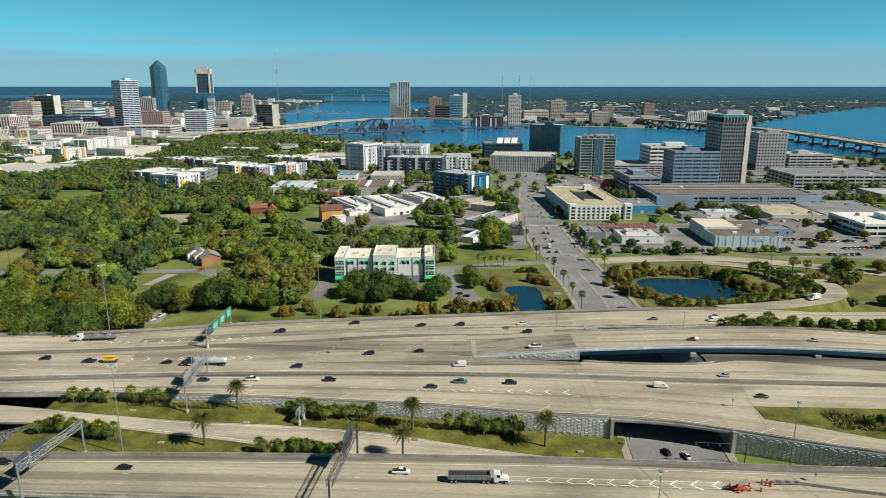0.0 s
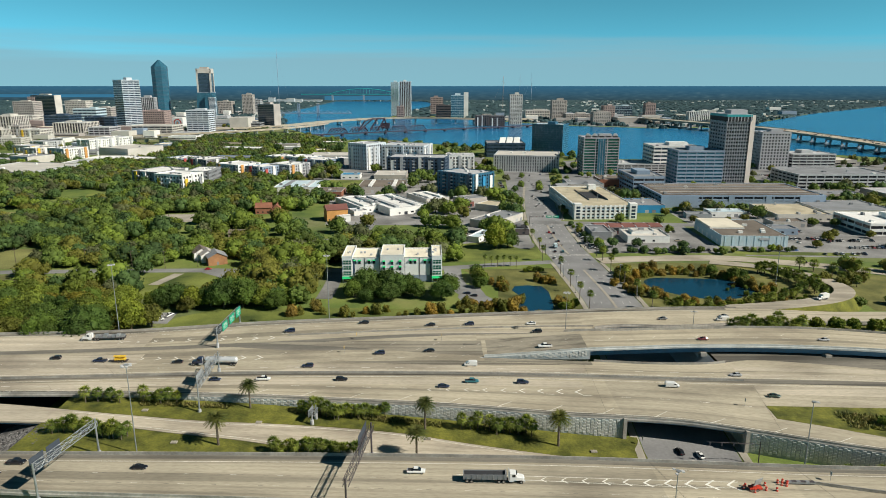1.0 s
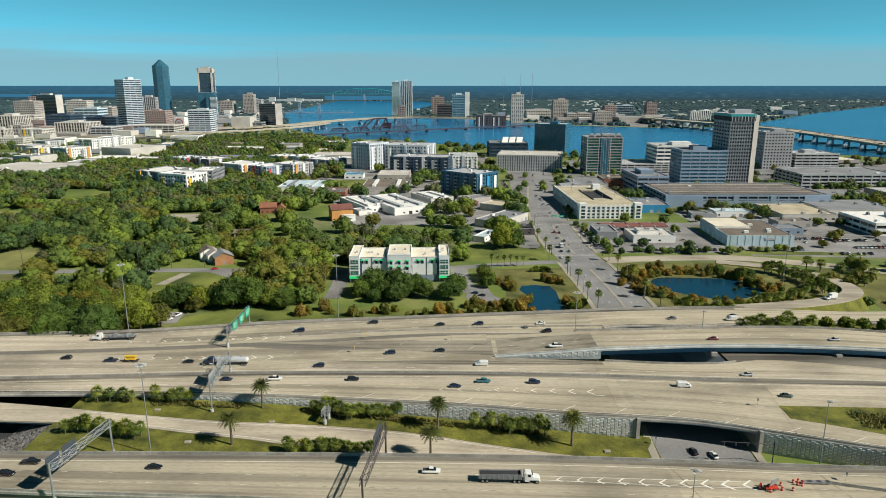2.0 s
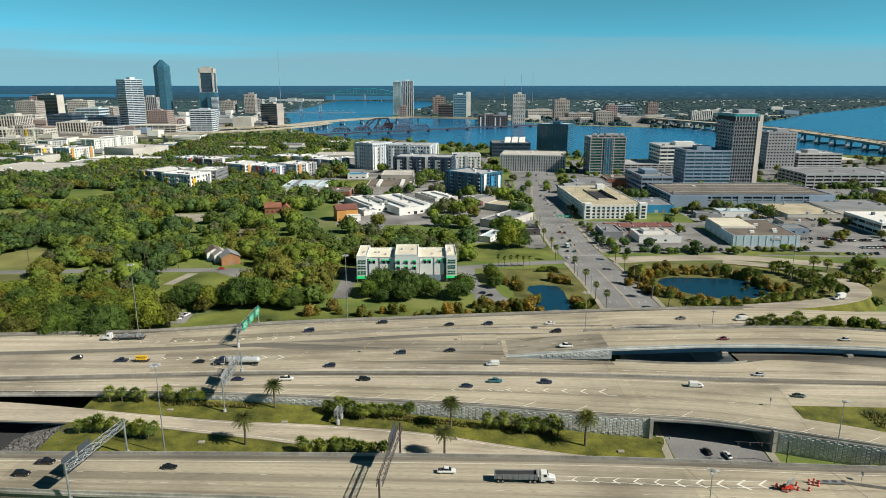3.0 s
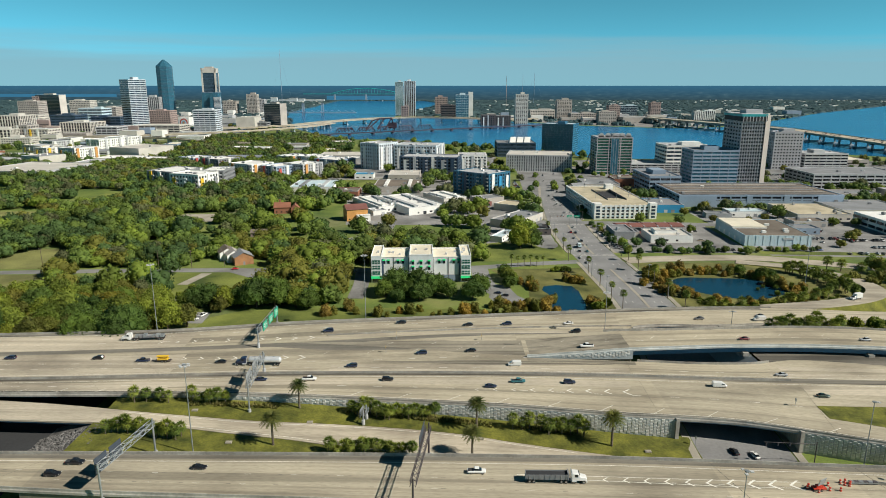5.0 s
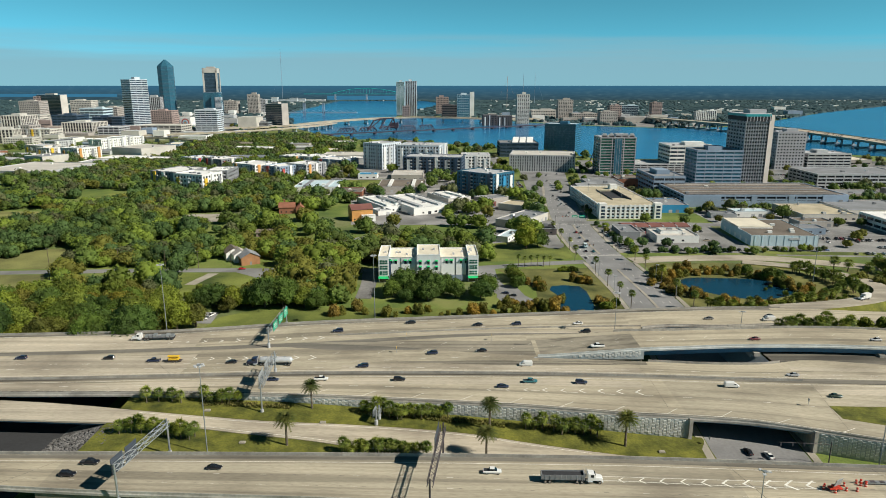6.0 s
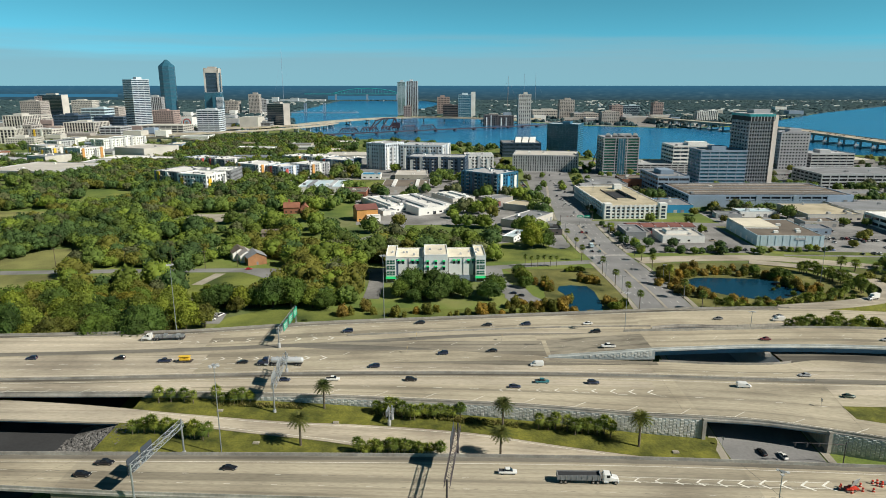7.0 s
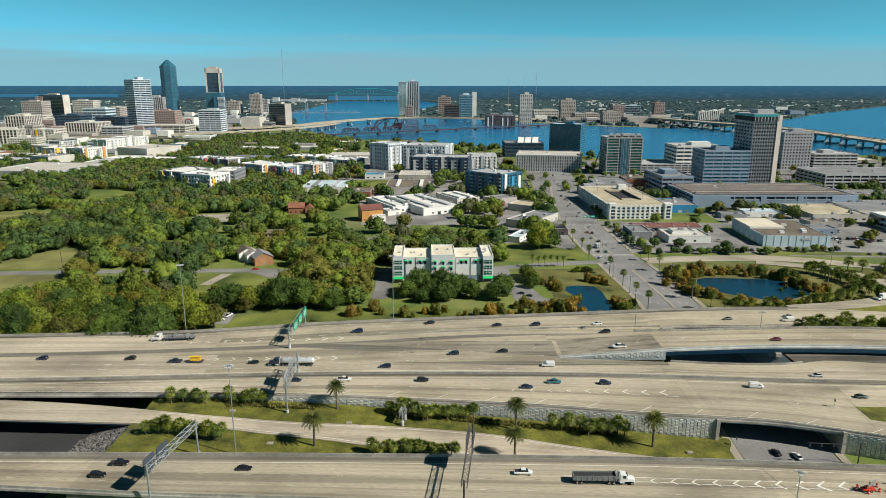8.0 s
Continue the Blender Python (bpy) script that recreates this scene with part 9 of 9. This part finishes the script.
for i in range(6):
    part("segment", Form().box(-3.4 + i * 1.15, -2.35 + i * 1.15, -0.4, 0.4, 0.15, 0.85), "dark_steel" if i % 2 else "grey", c)
part("rail", Form().box(-3.6, 3.6, -0.5, -0.42, 0.4, 0.7).box(-3.6, 3.6, 0.42, 0.5, 0.4, 0.7), "steel", c)
parapet("barrier_gore", "concrete gore barrier on the front carriageway", curve((91, 148), (100, 145.5), (115, 142), (140, 136)), level, 91, 140, 1)
for x, y, z in ((96, 149.5, DECK), (92.2, 190.2, DECK), (56.5, 177.8, 0.3), (-4, 245.5, DECK), (-38, 247, DECK), (-41, 233, DECK)):
    p = thing("road_sign", "small road sign on a thin post", "road sign", "road signs", "", x, y, z)
    part("post", Form().bar((0, 0, -0.2), (0, 0, 2.6), 0.05), "steel", p)
    part("panel", Form().box(-0.03, 0.03, -0.4, 0.4, 1.7, 2.7), "yellow" if x < 0 else "sign_back", p)
part_drain = Form().box(-0.9, 0.9, -0.6, 0.6, 0, 0.35).box(-0.6, 0.6, -0.35, 0.35, 0.3, 0.45)
drain_mesh = part_drain.mesh("drain_box", MAT["pavement"])
for x, y in ((-60.5, 184.5), (-8, 178.5), (41, 173.5), (-98, 190), (-81.5, 171.5)):
    inlet = tagged(new("drain_inlet", drain_mesh), "concrete drain inlet in the grass", "drain")
    inlet.location = (x, y, meadow_z(x, y))


def far_cars():
    """Several hundred small parked and distant cars, as one mass."""
    r = random.Random(77)
    f, slots = Form(), []
    spots = []
    for x0, y0, dx, dy, n, tn in ((96, 424, 0, 3.0, 18, 0), (104, 475, 3.0, 0, 22, 90), (120, 418, 3.0, 0, 18, 90), (196, 430, 0, 3.0, 14, 0), (196, 478, 3.0, 0, 12, 90), (226, 450, 3.0, 0, 12, 90), (228, 475, 3.0, 0, 12, 90), (268, 425, 3.0, 0, 16, 90), (262, 445, 3.0, 0, 12, 90), (318, 520, 0, 3.1, 12, 0), (215, 545, 3.0, 0, 18, 90), (4, 455, 3.0, 0, 9, 90), (56, 540, 0, 3.0, 14, 0), (-8, 600, 3.0, 0, 12, 90), (-98, 600, 0, 3.0, 12, 0), (-90, 545, 0, 3.0, 8, 0), (120, 625, 3.0, 0, 10, 90), (215, 655, 3, 0, 12, 90), (350, 760, 3, 0, 20, 90), (345, 790, 3, 0, 20, 90), (350, 655, 3, 0, 16, 90), (-300, 660, 3, 0, 9, 90), (-140, 790, 3, 0, 14, 90), (-290, 830, 3, 0, 10, 90), (60, 690, 0, 3.2, 14, 0), (140, 720, 3, 0, 10, 90)):
        for i in range(n):
            x, y = x0 + dx * i + r.uniform(-0.2, 0.2), y0 + dy * i + r.uniform(-0.3, 0.3)
            if r.random() < 0.72 and clear_lot(x, y):
                spots.append((x, y, 0.07, tn + r.choice((0, 180)) + r.uniform(-2, 2)))
    for _ in range(64):
        s = r.uniform(0, 1)
        y = 760 + s * 640
        x = curve((700, 650), (830, 680), (950, 700), (1090, 708), (1240, 702), (1400, 690))(y)
        z = curve((700, 5), (830, 8.5), (950, 11.5), (1090, 14), (1240, 16), (1400, 18))(y)
        spots.append((x + r.choice((-11, -7, -3.5, 3.5, 7, 11)), y, z + 0.05, 90))
    for _ in range(14):
        y = r.uniform(540, 860)
        spots.append((street_mid(y) + r.choice((-10, -6.5, -3.2, 3.2, 6.5, 10)), y, 0.06, 84))
    for x, y, z, tn in spots:
        m = pose(x, y, z, 0, 0, tn)
        h = r.uniform(0.95, 1.25)
        body = [(-2.2, 0.8, 0.45), (-2.2, -0.8, 0.45), (2.25, -0.78, 0.45), (2.25, 0.78, 0.45), (-2.15, 0.85, 0.85), (-2.15, -0.85, 0.85), (2.1, -0.82, 0.75), (2.1, 0.82, 0.75)]
        cabin = [(-1.7, 0.78, 0.86), (-1.7, -0.78, 0.86), (0.95, -0.76, 0.8), (0.95, 0.76, 0.8), (-1.15, 0.6, 0.4 + h), (-1.15, -0.6, 0.4 + h), (0.25, -0.6, 0.4 + h), (0.25, 0.6, 0.4 + h)]
        box6 = [(0, 1, 5, 4), (1, 2, 6, 5), (2, 3, 7, 6), (3, 0, 4, 7), (4, 5, 6, 7)]
        colour = r.choice((0, 0, 0, 1, 1, 2, 2, 3, 4))
        f.add([m @ Vector(p) for p in body], box6)
        slots.extend([colour] * 5)
        f.add([m @ Vector(p) for p in cabin], box6[:4])
        slots.extend([5] * 4)
        f.add([m @ Vector((p[0], p[1], p[2] + 0.03)) for p in cabin[4:]], [(0, 1, 2, 3)])
        slots.append(colour)
        for wx in (-1.35, 1.4):
            for wy in (-0.82, 0.66):
                f.box(wx - 0.32, wx + 0.32, wy, wy + 0.16, 0, 0.64, m)
                slots.extend([6] * (len(f.f) - len(slots)))
    me = f.mesh("distant_cars", MAT["car_white"])
    for kind in ("car_silver", "car_black", "car_blue", "car_red", "car_glass", "tyre"):
        me.materials.append(MAT[kind])
    me.polygons.foreach_set("material_index", slots)
    return tagged(new("distant_cars", me), "many parked and distant cars of mixed colours", "cars", "", "stuff")


def clear_lot(x, y):
    return not any(a < x < b and c < y < d for a, b, c, d in FOOTPRINTS)


far_cars()


# ---- bridges over the river ----
def river_bridge(name, label, points, half, depth, pier_step, material, pier_material, pier_from=0.05, rail=1.0):
    """A deck on piers along (x, y, z) points."""
    owner = thing(name, label, "bridge")
    tt = list(range(len(points)))
    cs = [curve(*[(t, p[k]) for t, p in zip(tt, points)]) for k in range(3)]
    n = (len(points) - 1) * 10
    dense = [Vector([c((len(points) - 1) * i / n) for c in cs]) for i in range(n + 1)]
    rings, run, last = [], 0.0, 0.0
    for i, p in enumerate(dense):
        d = (dense[min(n, i + 1)] - dense[max(0, i - 1)])
        d.z = 0
        d.normalize()
        s = Vector((-d.y, d.x, 0)) * half
        up = Vector((0, 0, rail))
        dn = Vector((0, 0, -depth))
        rings.append([p - s + dn, p + s + dn, p + s + up, p + s * 0.96 + up, p + s * 0.96, p - s * 0.96, p - s * 0.96 + up, p - s + up])
        if i:
            run += (p - dense[i - 1]).length
        if run - last > pier_step and p.z > 4 and i > n * pier_from:
            last = run
            ang = math.degrees(math.atan2(d.y, d.x))
            m = pose(p.x, p.y, 0, 0, 0, ang)
            f = Form().box(-1.3, 1.3, -half * 0.85, half * 0.85, p.z - depth - 2.2, p.z - depth, m)
            for q in (-0.55, 0.55):
                f.box(-1.2, 1.2, half * q - 1.4, half * q + 1.4, -0.5, p.z - depth - 2.2, m)
            f.box(-2.6, 2.6, -half * 0.8, half * 0.8, 0, 2.2, m)
            part("pier", f, pier_material, owner)
    part("deck", Form().loft(rings), material, owner)
    return owner


river_bridge("road_bridge", "long pale concrete road bridge on piers", [(-620, 1560, 8), (-500, 1610, 8), (-400, 1690, 9), (-330, 1790, 12), (-240, 1880, 15), (-120, 1930, 17), (0, 1925, 16.5), (110, 1935, 13), (260, 2020, 9)], 13, 3.2, 52, "ramp", "girder")
river_bridge("road_bridge", "wide concrete highway bridge across the river", [(560, 2080, 14), (600, 1840, 16), (640, 1600, 18), (690, 1400, 18), (702, 1240, 16), (708, 1090, 14), (700, 950, 11.5), (680, 830, 8.5), (650, 700, 5)], 20, 2.6, 42, "ramp", "girder")
river_bridge("road_bridge", "low grey expressway viaduct on columns", [(-900, 1330, 7), (-760, 1320, 7), (-633, 1335, 8), (-528, 1390, 9), (-420, 1480, 10), (-340, 1590, 11), (-300, 1700, 13)], 8, 2.0, 30, "ramp", "girder")
river_bridge("road_bridge", "curved low ramp viaduct beside the trees", [(-700, 1290, 7), (-560, 1270, 8), (-468, 1215, 7), (-396, 1190, 6), (-330, 1200, 5)], 5.5, 1.6, 26, "ramp", "girder")
rail = river_bridge("rail_bridge", "low dark steel railway truss bridge", [(-300, 1393, 5), (-200, 1461, 5), (-60, 1556, 5), (100, 1665, 5), (300, 1801, 5)], 5, 1.6, 45, "red_steel", "red_steel", 0.0, 0.4)
for k in range(5):
    x0, x1 = -250 + k * 42, -212 + k * 42
    f = Form()
    y = lambda x: 1400 + (x + 290) * 0.68
    for s in (-5, 5):
        for i in range(6):
            a, b = x0 + (x1 - x0) * i / 6, x0 + (x1 - x0) * (i + 1) / 6
            za, zb = 7 + (9 if 0 < i else 0), 7 + (9 if i < 5 else 0)
            f.bar((a, y(a) + s, za), (b, y(b) + s, zb), 0.7, 4).bar((a, y(a) + s, 7), (b, y(b) + s, zb), 0.5, 4).bar((b, y(b) + s, 7), (b, y(b) + s, zb), 0.5, 4)
    part("truss", f, "red_steel", rail)
f = Form()
for s in (-5, 5):
    f = Form()
    for a, b in (((-190, 8), (-160, 34)), ((-160, 34), (-135, 34)), ((-135, 34), (-128, 9)), ((-150, 8), (-135, 34)), ((-165, 12), (-150, 34)), ((-190, 8), (-176, 30)), ((-176, 30), (-160, 34))):
        part("bascule_beam", Form().bar((a[0], 1400 + (a[0] + 290) * 0.68 + s, a[1]), (b[0], 1400 + (b[0] + 290) * 0.68 + s, b[1]), 1.3, 4), "red_steel", rail)
part("counterweight", Form().box(-143, -124, 1502, 1515, 12, 24), "red_steel", rail)

lift = thing("lift_bridge", "blue grey steel lift bridge across the river", "bridge")
part("deck", Form().box(-640, -330, 2398, 2408, 9, 12), "bluegrey", lift)
for x in (-520, -451):
    part("tower", Form().box(x - 4, x - 2, 2398, 2400, 0, 44).box(x + 2, x + 4, 2398, 2400, 0, 44).box(x - 4, x + 4, 2398, 2408, 40, 44).box(x - 4, x - 2, 2406, 2408, 0, 44).box(x + 2, x + 4, 2406, 2408, 0, 44), "bluegrey", lift)
f = Form()
for i in range(12):
    a = -620 + i * 24
    f.bar((a, 2398, 11), (a + 12, 2398, 20), 0.6, 4).bar((a + 12, 2398, 20), (a + 24, 2398, 11), 0.6, 4)
part("truss", f, "bluegrey", lift)

arch = thing("arch_bridge", "distant green steel arch bridge", "bridge")
f = Form()
prev = None
for i in range(25):
    s = i / 24
    x = -800 + s * 480
    z = 52 + 34 * math.sin(math.pi * min(1, max(0, (s - 0.02) / 0.96))) ** 0.8
    if prev:
        f.bar((prev[0], 4740, prev[1]), (x, 4740, z), 2.6, 4)
        part("hanger", Form().bar((x, 4740, z), (x, 4740, 50), 0.9, 4), "teal_band", arch)
    prev = (x, z)
part("arch", f, "teal_band", arch)
part("deck", Form().box(-1000, -250, 4735, 4745, 46, 51), "teal_band", arch)
for x in (-780, -560, -350):
    part("pier", Form().box(x - 6, x + 6, 4735, 4745, 0, 46), "bluegrey", arch)

# sheds of the distant port
for x, y, w, h in ((-1060, 4450, 90, 16), (-960, 4400, 70, 20), (-890, 4480, 110, 14), (-985, 4330, 50, 26), (-830, 4420, 60, 15), (-1120, 4380, 40, 30)):
    b = thing("port_shed", "long white shed in the distant port", "warehouse", "port sheds", "", x, y, 0)
    part("wall", Form().box(-w / 2, w / 2, 0, 30, 0, h), "cool_white", b)
    part("roof", Form().box(-w / 2 - 1, w / 2 + 1, -1, 31, h, h + 1.5), "white", b)

# ---- masts, crane and small city things ----
for label, x, y, h, m in (("thin red and white radio mast", -870, 3560, 290, "bluegrey"), ("thin red radio mast", 290, 3300, 150, "salmon"), ("thin grey radio mast", 440, 3900, 170, "bluegrey"), ("thin grey radio mast", 520, 4000, 180, "bluegrey")):
    t = thing("radio_mast", label, "radio mast", "", "", x, y, 0)
    part("mast", Form().bar((0, 0, 0), (0, 0, h), 1.1, 4, 0.7), m, t)
    part("guy_wires", Form().bar((0, 0, h * 0.9), (60, 0, 0), 0.12, 3).bar((0, 0, h * 0.9), (-60, 0, 0), 0.12, 3), m, t)
t = thing("crane", "dark slanting construction crane by the river", "crane", "", "", 178, 905, 0)
part("boom", Form().bar((0, 0, 3), (14, 0, 42), 0.9, 4, 0.5), "dark_steel", t)
part("cab", Form().box(-3, 3, -2, 2, 0, 3.4), "yellow", t)
t = thing("roof_lights", "white sawtooth roof lights on the office roof", "roof light", "", "", 98, 1006, 21)
for i in range(3):
    part("roof_light", Form().add([(-16 + i * 11, 4, 0), (-7 + i * 11, 4, 0), (-7 + i * 11, 24, 0), (-16 + i * 11, 24, 0), (-13 + i * 11, 20, 7), (-4 + i * 11, 20, 7), (-4 + i * 11, 24, 7), (-13 + i * 11, 24, 7)], [(0, 1, 5, 4), (4, 5, 6, 7), (0, 4, 7, 3), (1, 2, 6, 5), (3, 7, 6, 2)]), "white", t)

# pale houses and roofs among the distant woods
specks = Form()
sp = random.Random(12)
for _ in range(700):
    y = sp.uniform(2300, 4800)
    x = sp.uniform(-0.72 * y, 0.72 * y)
    if not inside(x, y, RIVER) and noise.noise((x * 0.002, y * 0.003, 4)) > -0.05:
        w, d, h = sp.choice((6, 8, 9, 12, 14, 26)) * sp.uniform(0.7, 1.2), sp.uniform(6, 14), sp.uniform(8, 12.5)
        specks.box(x - w / 2, x + w / 2, y - d / 2, y + d / 2, 0, h * 0.85)
tagged(new("distant_houses", specks.mesh("distant_houses", MAT["white"])), "small pale houses scattered in distant woods", "houses", "", "stuff")

# ---- wall panels, the pieces of the retaining walls ----
wall_panels(wall_1, d_near, level, wall_foot, -98, 51, (10, 51))
wall_panels(wall_2, d_near, level, ground_foot, 87, 148)
wall_panels(wall_3, b_near, b_z, level, 14, 51)
